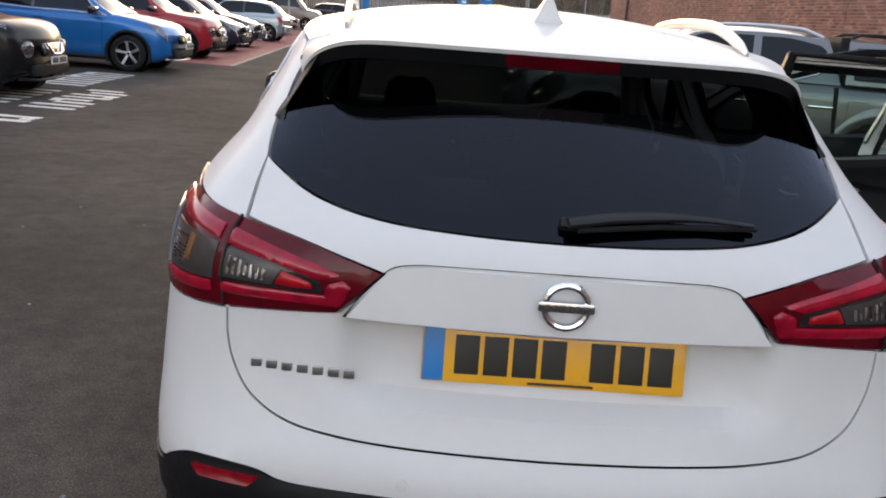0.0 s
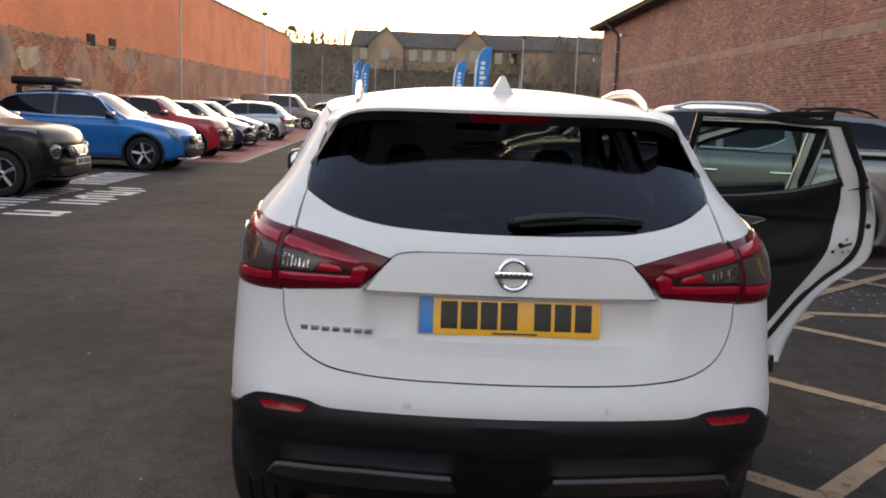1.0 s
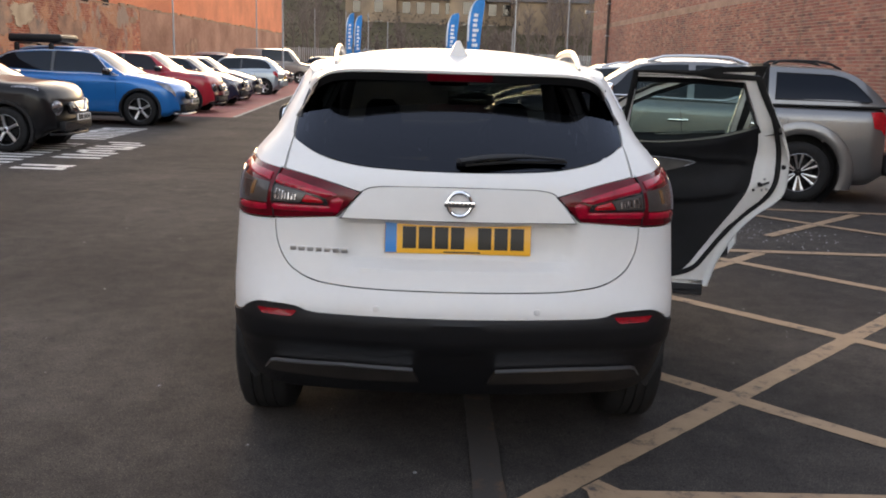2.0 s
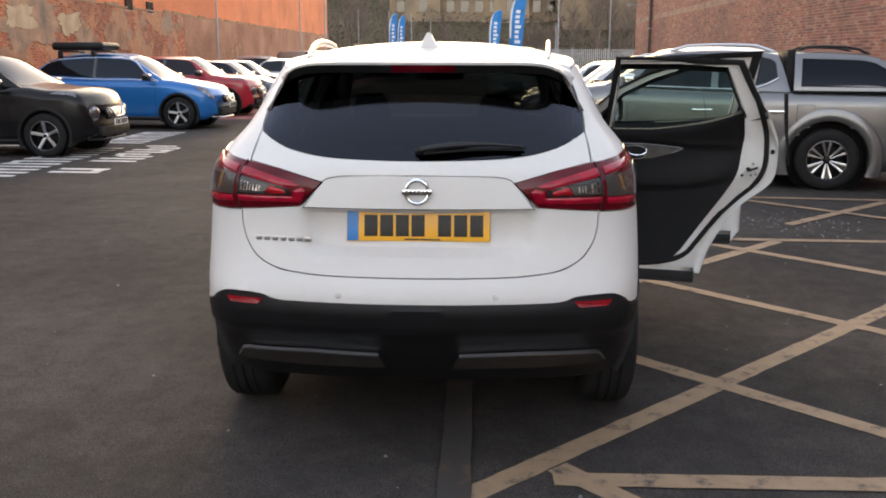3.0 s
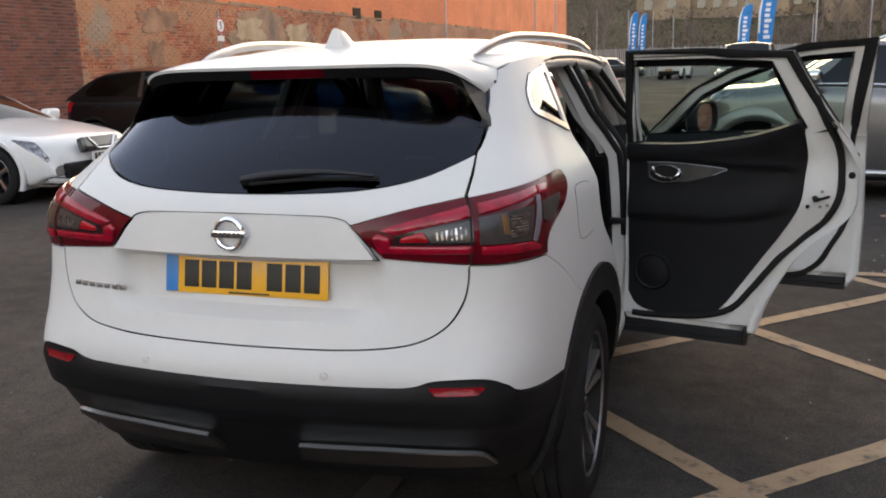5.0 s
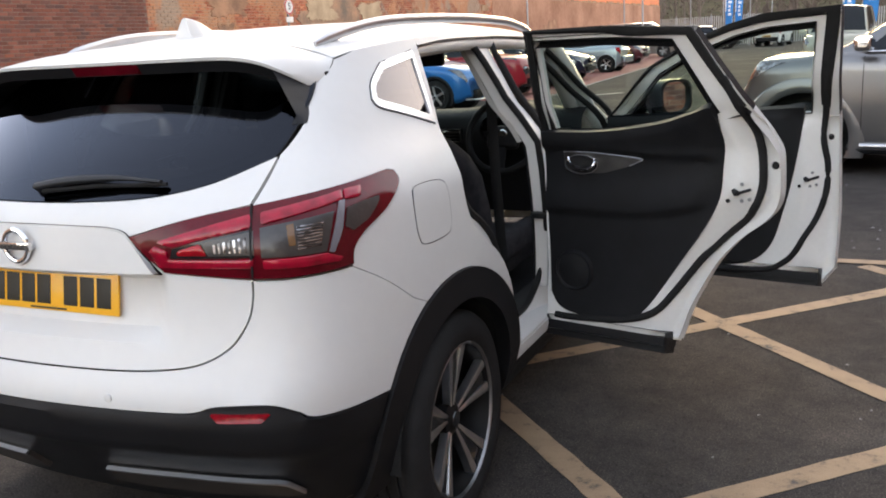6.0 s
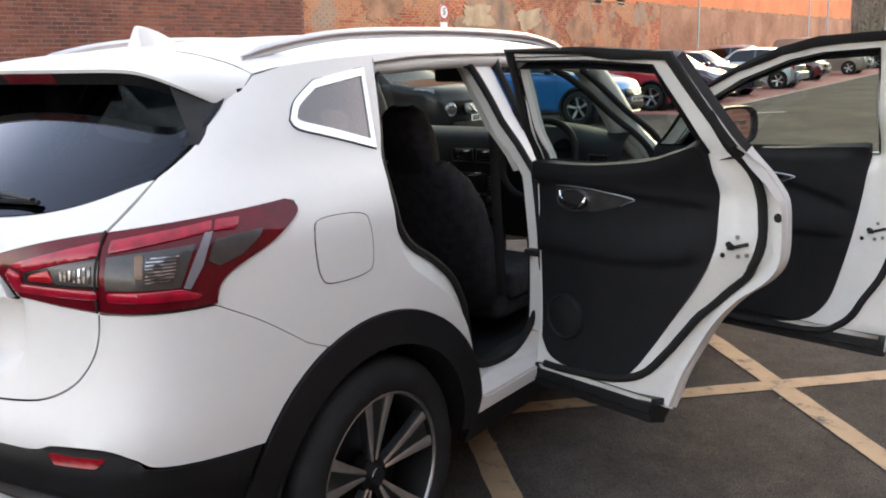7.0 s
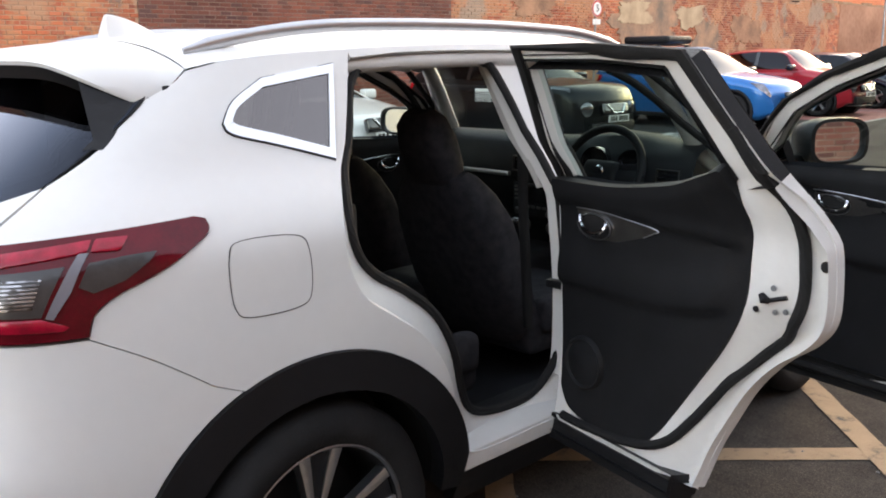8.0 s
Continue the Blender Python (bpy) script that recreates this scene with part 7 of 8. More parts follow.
def seat(name, x, y, z, width, bench=False, lean=22):
    st = thing(name, "", "")
    del_keys = [k for k in ("label", "category") if k in st]
    for k in del_keys:
        del st[k]
    st.parent = crossover
    st.matrix_basis = Matrix.Translation((x, y, z))
    w = width / 2
    bm = bmesh.new()
    box(bm, (-w, -0.06, -0.02), (w, 0.50, 0.15), 0.05, seg=4)
    for sd in (-1, 1):
        box(bm, (sd * w - 0.05 * (sd > 0) - 0.03 * (sd < 0), -0.02, 0.06), (sd * w + 0.03 * (sd > 0) + 0.05 * (sd < 0), 0.48, 0.19), 0.04, seg=3)
    part("cushion", bm, M_CLOTH, st)
    tilt = pose(0, -0.02, 0.08, lean, 0, 0)

    def pad(rows, hx=0.0):
        """A padded shape: rows of (height, half width, back, front), rounded in plan, bolstered at the sides."""
        bm = bmesh.new()
        rings = []
        for z, hw, y0, y1 in rows:
            rg = []
            for k in range(24):
                t = 2 * math.pi * k / 24
                c, sn = math.cos(t), math.sin(t)
                u = math.copysign(abs(c) ** 0.55, c)
                v = math.copysign(abs(sn) ** 0.6, sn)
                bol = 0.022 * max(0, abs(u) - 0.55) / 0.45 if v > 0 else 0
                rg.append(bm.verts.new((hx + hw * u, (y0 + y1) / 2 + (y1 - y0) / 2 * v + bol, z)))
            rings.append(rg)
        for a_, b_ in zip(rings, rings[1:]):
            for k in range(24):
                bm.faces.new((a_[k], a_[(k + 1) % 24], b_[(k + 1) % 24], b_[k]))
        bm.faces.new(rings[0][::-1])
        bm.faces.new(rings[-1])
        bmesh.ops.transform(bm, matrix=tilt, verts=bm.verts[:])
        return bm
    k = w / 0.25
    part("backrest", pad([(-0.02, w * 0.80, -0.09, 0.03), (0.03, w * 0.96, -0.11, 0.05), (0.25, w, -0.11, 0.055), (0.42, w * 0.97, -0.10, 0.05), (0.52, w * (0.84 if not bench else 0.97), -0.09, 0.035), (0.585, w * (0.62 if not bench else 0.95), -0.075, 0.02), (0.61, w * (0.50 if not bench else 0.92), -0.055, 0.0)]), M_CLOTH, st)
    for hx in ((0,) if not bench else (-0.42, 0.0, 0.42)):
        hw = 0.100 if not bench else 0.110
        hh = 0.215 if not bench else 0.12
        part("headrest", pad([(0.56, hw * 0.95, -0.06, 0.0), (0.63, hw * 0.98, -0.085, 0.025), (0.63 + hh * 0.45, hw, -0.09, 0.03), (0.63 + hh * 0.8, hw * 0.85, -0.08, 0.02), (0.63 + hh * 0.97, hw * 0.5, -0.055, -0.005)], hx), M_CLOTH, st)
    return st


seat("front_seat", 0.31, 1.94, 0.47, 0.50)
seat("front_seat", -0.36, 2.0, 0.47, 0.50)
seat("rear_bench", 0, 1.06, 0.46, 1.24, True, 20)
bm = bmesh.new()


def dash_at(t, k):
    prof = spline([(3.0, 1.09), (2.80, 1.148), (2.66, 1.135), (2.60, 1.08), (2.58, 0.95), (2.66, 0.80), (2.70, 0.62)], 3)
    y, z = prof[min(len(prof) - 1, int(round(k * (len(prof) - 1))))]
    hump = 0.035 * math.exp(-((t - 0.5) / 0.22) ** 2) * (1 if k < 0.35 else 0)
    return Vector((0.76 * t, y - 0.16 * t * t * 0.2, z + hump))


loft(bm, dash_at, [i / 16 for i in range(-16, 17)], [i / 15 for i in range(16)])
dash = part("dashboard", bm, M_TRIM, crossover, "black moulded dashboard")
part("screen_unit", block((-0.13, 2.555, 0.80), (0.13, 2.60, 0.95), 0.012), M_GLOSSBLACK, dash)
radio = part("radio", block((-0.115, 2.545, 0.80), (0.115, 2.56, 0.945), 0.006), M_TRIM, dash, "black radio with a screen and silver keys")
part("screen", block((-0.075, 2.541, 0.862), (0.075, 2.548, 0.937), 0.003), M_GLOSSBLACK, radio)
for k in range(5):
    part("key", block((-0.074 + 0.031 * k, 2.541, 0.838), (-0.050 + 0.031 * k, 2.548, 0.850), 0.002), M_INSERT, radio)
for sd in (-1, 1):
    for k in range(4):
        part("key", block((sd * 0.095 - 0.011, 2.541, 0.870 + 0.018 * k), (sd * 0.095 + 0.011, 2.548, 0.880 + 0.018 * k), 0.002), M_INSERT, radio)
    part("knob", lathe(bmesh.new(), [(0, 0.012), (0.012, 0.012), (0.015, 0.008), (0.016, -0.004)], 20, Matrix.Translation((sd * 0.088, 2.545, 0.822)) @ pose(0, 0, 0, 0, 0, -90)), M_INSERT, radio)
for sd in (-1, 1):
    part("heater_dial", lathe(bmesh.new(), [(0, 0.018), (0.020, 0.018), (0.026, 0.012), (0.028, -0.004)], 24, Matrix.Translation((sd * 0.075, 2.585, 0.755)) @ pose(0, 0, 0, 0, 0, -90)), M_INSERT, dash)
for x, w_ in ((-0.068, 0.062), (0.068, 0.062), (-0.655, 0.052), (0.655, 0.052)):
    vent = part("air_vent", block((x - w_, 2.560, 0.998), (x + w_, 2.60, 1.058), 0.010), M_GLOSSBLACK, dash)
    part("vent_rim", ring([(x - w_, 0.995), (x + w_, 0.995), (x + w_ * 0.94, 1.061), (x - w_ * 0.94, 1.061)], lambda u, v: Vector((u, 2.556, v)), 0.0035, lift=0.003), M_INSERT, vent)
    for k in range(3):
        part("slat", block((x - w_ * 0.92, 2.553, 1.010 + 0.015 * k), (x + w_ * 0.92, 2.563, 1.014 + 0.015 * k), 0.0015), M_TRIM, vent)
part("silver_strip", block((-0.70, 2.562, 0.965), (-0.16, 2.585, 0.985), 0.004), M_SATIN, dash)
for x in (0.30, 0.48):
    part("gauge", lathe(bmesh.new(), [(0, 0.0), (0.058, 0.0), (0.062, 0.012), (0.07, 0.012), (0.072, -0.03)], 28, Matrix.Translation((x, 2.585, 1.055)) @ pose(0, 0, 0, 0, 0, -90)), M_GLOSSBLACK, dash)
part("console", block((-0.13, 1.75, 0.34), (0.13, 2.66, 0.68), 0.05, seg=3), M_TRIM, crossover)
bm = bmesh.new()
tube(bm, [(0, 0, 0), (0, 0, 0.09)], 0.012, 8, up=Vector((1, 0, 0)))
box(bm, (-0.025, -0.025, 0.08), (0.025, 0.025, 0.15), 0.02, seg=3)
bmesh.ops.transform(bm, matrix=Matrix.Translation((0.02, 2.42, 0.67)), verts=bm.verts[:])
part("gear_lever", bm, M_GLOSSBLACK, crossover)
bm = bmesh.new()
tube(bm, [(0.185 * math.cos(2 * math.pi * k / 36), 0, 0.185 * math.sin(2 * math.pi * k / 36)) for k in range(37)], 0.017, 10, caps=False, up=Vector((0, 1, 0)))
box(bm, (-0.085, -0.02, -0.07), (0.085, 0.03, 0.05), 0.03, seg=3)
for sd in (-1, 1):
    box(bm, (sd * 0.08 - 0.02 * (sd < 0) * 5, -0.01, -0.03), (sd * 0.18, 0.015, 0.015), 0.006)
box(bm, (-0.02, -0.01, -0.18), (0.02, 0.015, -0.05), 0.006)
bmesh.ops.transform(bm, matrix=pose(0.385, 2.50, 1.035, -24, 0, 0), verts=bm.verts[:])
wheel_ob = part("steering_wheel", bm, M_TRIM, crossover)
part("wheel_badge", lathe(bmesh.new(), [(0, 0), (0.022, 0.0), (0.026, -0.006)], 20, pose(0.385, 2.478, 1.04, -24, 0, -90)), M_CHROME, wheel_ob)
part("rear_view_mirror", block((-0.12, -0.02, -0.035), (0.12, 0.02, 0.035), 0.018, Matrix.Translation((0.0, 2.42, 1.42)), 3), M_TRIM, crossover)
part("mirror_stalk", block((-0.03, 2.40, 1.43), (0.03, 2.52, 1.52), 0.012), M_TRIM, crossover)
for sg in (1, -1):
    bm = bmesh.new()
    tube(bm, [(sg * 0.615, 1.75, 1.38), (sg * 0.62, 1.76, 1.0), (sg * 0.63, 1.78, 0.6)], 0.022, 8, 0.25, up=Vector((0, 1, 0)))
    part("seat_belt", bm, M_RUBBER, crossover)

# striker at the rear of the opening, door check at the hinge
striker = part("door_striker", block((0.815, 0.876, 0.907), (0.852, 0.906, 0.957), 0.006), M_CLAD, crossover, "black door striker")
part("striker_loop", block((0.846, 0.884, 0.929), (0.858, 0.900, 0.941), 0.003), M_STEEL, striker)
part("door_check", block((0.80, 1.655, 0.800), (0.868, 1.705, 0.826), 0.008), M_CLAD, crossover, "black door check strap")

# ---- parked vehicles ----
def paint(name, base, metal=0.3, coat=0.8):
    return material(name, base, 0.28, metal, 0.05, 3, coat=coat, spec=0.2)


WHEELS = {}


def parked(name, label, category, m, paint_mat, L=4.2, W=1.78, H=1.55, r=0.33, front=0.86, rear=0.80, belt=0.98, hood=0.92, nose=0.78, cowl=0.95, top_front=0.30,
           top_rear=-1.30, tail=-1.98, deck=None, cladding=False, rails=False, box=False, bars=False, rear_plate=False, spokes=5, gap=0.05, group="parked cars", canopy=False, van=False, lamp_round=False):
    """A parked car, nose towards its own +x: painted shell, glazing, lamps, wheels and trim."""
    car = thing(name, label, category, group, m)
    hl, hw = L / 2, W / 2
    bottom = curve((-hl, 0.34), (-hl + 0.35, 0.22), (hl - 0.45, 0.20), (hl, 0.30))
    deck = deck if deck is not None else belt + 0.03
    line = curve((-hl, deck - 0.14), (-hl + 0.12, deck - 0.02), (tail, deck), (0, belt), (cowl, hood + 0.03), (cowl + 0.35, hood - 0.01), (hl - 0.25, nose + 0.05), (hl, nose - 0.08)) if canopy or van else curve((-hl, deck - 0.14), (-hl + 0.12, deck - 0.02), (tail, deck), (0, belt), (cowl, hood + 0.03), (cowl + 0.35, hood - 0.015), (hl - 0.48, nose + 0.065), (hl - 0.25, nose + 0.005), (hl - 0.09, nose - 0.10), (hl, nose - 0.27))
    round_ = 0 if canopy or van else 1
    plan = curve((-hl, 0.86), (-hl + 0.25, 0.95), (-0.4, 1.0), (0.6, 1.0), (hl - 0.5, 0.965), (hl - 0.15, 0.88), (hl, 0.76))

    def B(x, v, sg=1):
        """Lower body: v from the sill over the flank to the middle of the top."""
        z0, z1, w = bottom(x), line(x), hw * plan(x)
        prof_y = curve((0, 0.86), (0.10, 0.97), (0.35, 1.0), (0.52, 0.985), (0.60, 0.94), (0.68, 0.86), (1.0, 0.0))
        prof_z = curve((0, 0.0), (0.10, 0.10), (0.35, 0.55), (0.52, 0.86), (0.60, 0.955), (0.68, 0.985), (1.0, 1.0))
        y = w * prof_y(v)
        z = z0 + (z1 - z0) * prof_z(v) + (0.035 + 0.030 * round_) * max(0, (v - 0.6) / 0.4) ** 0.6 * (x > cowl - 0.2)
        k = max(0, (abs(x) - hl + 0.55) / 0.55)
        pull = 0.20 * k * k * (y / hw) ** 2
        if x > 0:
            pull += k * k * ((0.20 - 0.12 * round_) * max(0, min(1, (v - 0.28) / 0.40)) ** 2 + 0.10 * round_ * (y / hw) ** 4 + 0.14 * max(0, 1 - v / 0.12))
        return Vector((x - math.copysign(pull, x), sg * y, z))
    roofline = curve((tail - 0.02, line(tail) + 0.01), (tail + (top_rear - tail) * 0.6, line(tail) + (H - line(tail)) * 0.72), (top_rear, H - 0.045), ((top_rear + top_front) / 2, H), (top_front, H - 0.035), ((top_front + cowl) / 2, line(cowl) + (H - line(cowl)) * 0.56), (cowl + 0.02, line(cowl) + 0.01))

    def G(x, v, sg=1):
        """Upper body: v from the waist to the middle of the roof."""
        zb, h = line(x) - 0.015, max(0.012, roofline(x) - line(x) + 0.015)
        yb = hw * plan(x) * 0.90
        yt = yb - 0.36 * h * (0.55 if van else 1.0)
        c = min(0.07, h * 0.3)
        if v < 0.62:
            t = v / 0.62
            return Vector((x, sg * (yb + (yt - yb) * t ** 1.25), zb + (h - c) * t))
        t = (v - 0.62) / 0.38
        return Vector((x, sg * yt * (1 - t), zb + h - c + c * (1 - (1 - t) ** 2.2)))

    def shell(f, xs, vs):
        bm = bmesh.new()
        for sg in (1, -1):
            g = [[bm.verts.new(f(x, v, sg)) for v in vs] for x in xs]
            for a, b in zip(g, g[1:]):
                for i in range(len(vs) - 1):
                    q = (a[i], b[i], b[i + 1], a[i + 1])
                    bm.faces.new(q if sg < 0 else q[::-1])
        return bm

    def cap(bm, x, vs, rev):
        ring_ = [bm.verts.new(B(x, v, 1)) for v in vs] + [bm.verts.new(B(x, v, -1)) for v in vs[::-1]]
        bm.faces.new(ring_ if rev else ring_[::-1])
    ax_f, ax_r = hl - front, -hl + rear
    vs = [0, 0.03, 0.06, 0.1, 0.15, 0.2, 0.25, 0.3, 0.35, 0.40, 0.45, 0.49, 0.52, 0.57, 0.6, 0.64, 0.68, 0.78, 0.9, 1.0]
    xs = [-hl + L * i / 88 for i in range(89)]
    bm = shell(B, xs, vs)
    gone = []
    for fc in bm.faces:
        c = fc.calc_center_median()
        if abs(c.y) > hw * 0.6 and any(math.hypot(c.x - ax, c.z - r) < r + gap + 0.025 for ax in (ax_f, ax_r)):
            gone.append(fc)
    bmesh.ops.delete(bm, geom=gone, context="FACES")
    cap(bm, hl, vs, True)
    cap(bm, -hl, vs, False)
    bmesh.ops.remove_doubles(bm, verts=bm.verts[:], dist=0.002)
    body = sharp(part("body", bm, paint_mat, car), 40)
    xs2 = [tail - 0.02 + (cowl + 0.04 - tail) * i / 30 for i in range(31)]
    sharp(part("cabin_shell", shell(G, xs2, [0, 0.12, 0.24, 0.36, 0.48, 0.58, 0.62, 0.66, 0.74, 0.86, 1.0]), paint_mat, car), 40)
    # glazing
    for sg in (1, -1):
        at = lambda x, v: G(x, v, sg)
        order = (lambda q: q)
        mid = (top_front + top_rear) / 2 + 0.05
        end = top_rear - (0.10 if van else -0.10 if canopy else 0.22)
        side = [[(mid - 0.04, 0.10), (mid - 0.04, 0.60), (end, 0.56), (end - (0.0 if canopy else 0.16), 0.30), (end - (0.0 if canopy else 0.10), 0.14)], [(mid + 0.04, 0.08), (cowl - 0.18, 0.10), (top_front + 0.12, 0.55), (top_front - 0.1, 0.60), (mid + 0.04, 0.60)]]
        if canopy:
            side = [[(mid - 0.03, 0.04), (mid - 0.03, 0.57), (-0.30, 0.575), (-0.62, 0.53), (-0.675, 0.48), (-0.70, 0.24), (-0.58, 0.14), (-0.38, 0.05)], [(mid + 0.05, 0.04), (1.03, 0.05), (1.06, 0.10), (top_front + 0.16, 0.54), (top_front - 0.05, 0.585), (mid + 0.05, 0.575)]]
        elif cladding and not lamp_round:
            side = [[(mid - 0.03, 0.08), (mid - 0.03, 0.60), (end + 0.05, 0.58), (end - 0.22, 0.44), (end - 0.30, 0.34), (end - 0.12, 0.17)], [(mid + 0.03, 0.08), (cowl - 0.12, 0.09), (top_front + 0.22, 0.52), (top_front + 0.02, 0.60), (mid + 0.03, 0.61)]]
            bm = bmesh.new()
            loop_ = [(cowl - 0.10, 0.065), (mid, 0.055), (end - 0.12, 0.14), (end - 0.33, 0.34), (end - 0.20, 0.48), (end + 0.05, 0.60), (mid, 0.625), (top_front + 0.02, 0.62), (top_front + 0.24, 0.54), (cowl - 0.10, 0.065)]
            tube(bm, [G(*q_, sg) + Vector((0, sg * 0.004, 0)) for q_ in spline(loop_, 4)], 0.009, 6)
            part("window_trim", bm, M_BRIGHT, car, "bright trim round the side windows")
        for k, q in enumerate(side):
            if van and k == 0:
                continue
            part("side_window", sheet([q], at, 0.12, 0.004 if sg < 0 else -0.004, 0), M_PARKED, car)
        if not (canopy or van):
            q = [(mid - 0.05, 0.09), (mid + 0.05, 0.09), (mid + 0.05, 0.60), (mid - 0.05, 0.60)]
            part("door_pillar", sheet([q], at, 0.12, 0.002 if sg < 0 else -0.002, 0), M_GLOSSBLACK, car, "black pillar between the side windows")
        # mirrors, handles, door joints
        mx = cowl - 0.28
        p = B(mx, 0.6, sg)
        part("door_mirror", block((-0.08, -0.11, -0.07), (0.08, 0.11, 0.07), 0.045, Matrix.Translation((mx, sg * (hw + 0.09), line(mx) + 0.07)), 3), M_CHROME if canopy else M_GLOSSBLACK if cladding else paint_mat, car)
        if canopy:
            bm = bmesh.new()
            tube(bm, [G(x_, 0.025, sg) + Vector((0, sg * 0.006, 0)) for x_ in (1.02, 0.6, 0.2, -0.2, -0.40)] + [G(-0.60, 0.125, sg) + Vector((0, sg * 0.006, 0)), G(-0.71, 0.235, sg) + Vector((0, sg * 0.006, 0))], 0.011, 6)
            part("window_trim", bm, M_CHROME, car, "chrome strip under the windows")
        for x in (mid, cowl - 0.16, max(ax_r + 0.35, end - 0.1)) if not canopy else (mid, 1.02):
            if van and x < mid:
                continue
            bm = bmesh.new()
            tube(bm, [B(x + (0.02 * k if x == mid else 0), 0.06 + 0.53 * k / 7, sg) * 1.0 for k in range(8)], 0.004, 4)
            part("door_joint", bm, M_RUBBER, car)
        for x in (mid + 0.14, (end + 0.16) if not canopy else -0.67):
            p = B(x, 0.52 if not canopy else 0.45, sg)
            k_ = 1.0 if not canopy else 1.35
            part("door_handle", block((-0.09 * k_, -0.02, -0.012 * k_), (0.09 * k_, 0.022 * k_, 0.012 * k_), 0.008 * k_, Matrix.Translation(p + Vector((0, sg * 0.008, 0)))), M_CHROME if canopy else paint_mat, car)
        # sill and arches
        bm = bmesh.new()
        tube(bm, [B(ax_r + r + 0.08 + (ax_f - ax_r - 2 * r - 0.16) * k / 4, 0.06, sg) for k in range(5)], 0.055, 8, 0.9)
        part("sill", bm, M_CLAD if cladding else paint_mat, car)
        for ax in (ax_f, ax_r):
            y = B(ax, 0.30, sg).y
            prof = [(r + gap, -0.30), (r + gap, 0.006), (r + gap + 0.020, 0.014), (r + gap + 0.048, 0.006), (r + gap + 0.052, -0.03)] if not canopy else [(r + gap, -0.30), (r + gap, 0.006), (r + gap + 0.02, 0.018), (r + gap + 0.08, 0.016), (r + gap + 0.14, 0.0), (r + gap + 0.16, -0.03)]
            bm = lathe(bmesh.new(), prof, 40)
            lathe(bm, [(0.0, -0.29), (r + gap, -0.29)], 40)
            bmesh.ops.transform(bm, matrix=Matrix.Translation((ax, y, r)) @ pose(0, 0, 0, 0, 0, 90 if sg > 0 else -90), verts=bm.verts[:])
            bmesh.ops.bisect_plane(bm, geom=bm.verts[:] + bm.edges[:] + bm.faces[:], plane_co=(0, 0, 0.17), plane_no=(0, 0, -1), clear_outer=True)
            part("wheel_arch", bm, M_CLAD if cladding and not canopy else paint_mat, car)
            part("arch_liner", lathe(bmesh.new(), [(0.05, -0.285), (r + gap - 0.004, -0.285), (r + gap - 0.004, -0.02)], 32, Matrix.Translation((ax, y, r)) @ pose(0, 0, 0, 0, 0, 90 if sg > 0 else -90)), M_RUBBER, car)
            key = (round(r, 3), spokes)
            wm = pose(ax, sg * (abs(y) - 0.095), r, 20 * ax, 0, 90 if sg > 0 else -90)
            if key not in WHEELS:
                WHEELS[key] = wheel_parts(r, 0.215, spokes, M_ALLOY, car, wm, twin=canopy, rim_r=r * (0.64 if canopy else 0.68))
            else:
                w = copy_thing(WHEELS[key], wm)
                w.parent = car
        # head and tail lamps
        bat = lambda x, v: B(x, v, sg)
        li = 0.006 if sg < 0 else -0.006
        if lamp_round:
            p = B(hl - 0.22, 0.50, sg)
            part("head_lamp", lathe(bmesh.new(), [(0, 0.05), (0.07, 0.045), (0.11, 0.02), (0.115, -0.04)], 24, Matrix.Translation((hl - 0.17, sg * (hw * 0.66), 0.66)) @ pose(0, 0, 0, 0, 0, sg * 22)), M_REFLECTOR, car, "round headlamp")
            q = [(hl - 0.75, 0.585), (hl - 0.28, 0.60), (hl - 0.33, 0.66), (hl - 0.7, 0.62)]
        else:
            q = [(hl - 0.62, 0.60), (hl - 0.30, 0.50), (hl - 0.06, 0.48), (hl - 0.05, 0.60), (hl - 0.30, 0.66)]
        part("head_lamp", sheet([q], bat, 0.06, li, 0), M_REFLECTOR, car, "clear headlamp")
        q = [(-hl + 0.02, 0.42), (-hl + 0.24, 0.45), (-hl + 0.32, 0.585), (-hl + 0.03, 0.60)]
        part("tail_lamp", sheet([q], bat, 0.06, li, 0), M_RED, car, "red tail lamp")

    def over(x, t):
        """Across the car: t from -1 to 1."""
        return G(x, 0.64 + 0.36 * (1 - abs(t)), 1 if t >= 0 else -1)
    q = [(top_front + 0.03, -0.96), (cowl - 0.02, -0.98), (cowl - 0.02, 0.98), (top_front + 0.03, 0.96)]
    part("windscreen", sheet([q], over, 0.1, 0.004, 0), M_PARKED, car)
    if not van:
        q = [(tail + 0.06, -0.95), (top_rear - 0.06, -0.93), (top_rear - 0.06, 0.93), (tail + 0.06, 0.95)]
        part("rear_window", sheet([q], over, 0.1, 0.004, 0), M_PARKED, car)
    # nose and tail dressing
    zn = line(hl)
    part("grille", block((-0.10, -hw * 0.36, -0.09), (0.012, hw * 0.36, 0.09), 0.04, pose(hl - 0.035, 0, 0.66, 0, -16, 0), 4), M_GLOSSBLACK, car)
    bm = bmesh.new()
    tube(bm, [(hl - 0.045, -hw * 0.27, 0.74), (hl + 0.005, -hw * 0.13, 0.60), (hl + 0.005, hw * 0.13, 0.60), (hl - 0.045, hw * 0.27, 0.74)], 0.015, 8, up=Vector((1, 0, 0.01)))
    part("grille_bar", bm, M_CHROME, car)
    part("lower_intake", block((hl - 0.16, -hw * 0.62, 0.30), (hl - 0.045 * round_ - 0.015, hw * 0.62, 0.46), 0.03), M_CLAD, car)
    bm = bmesh.new()
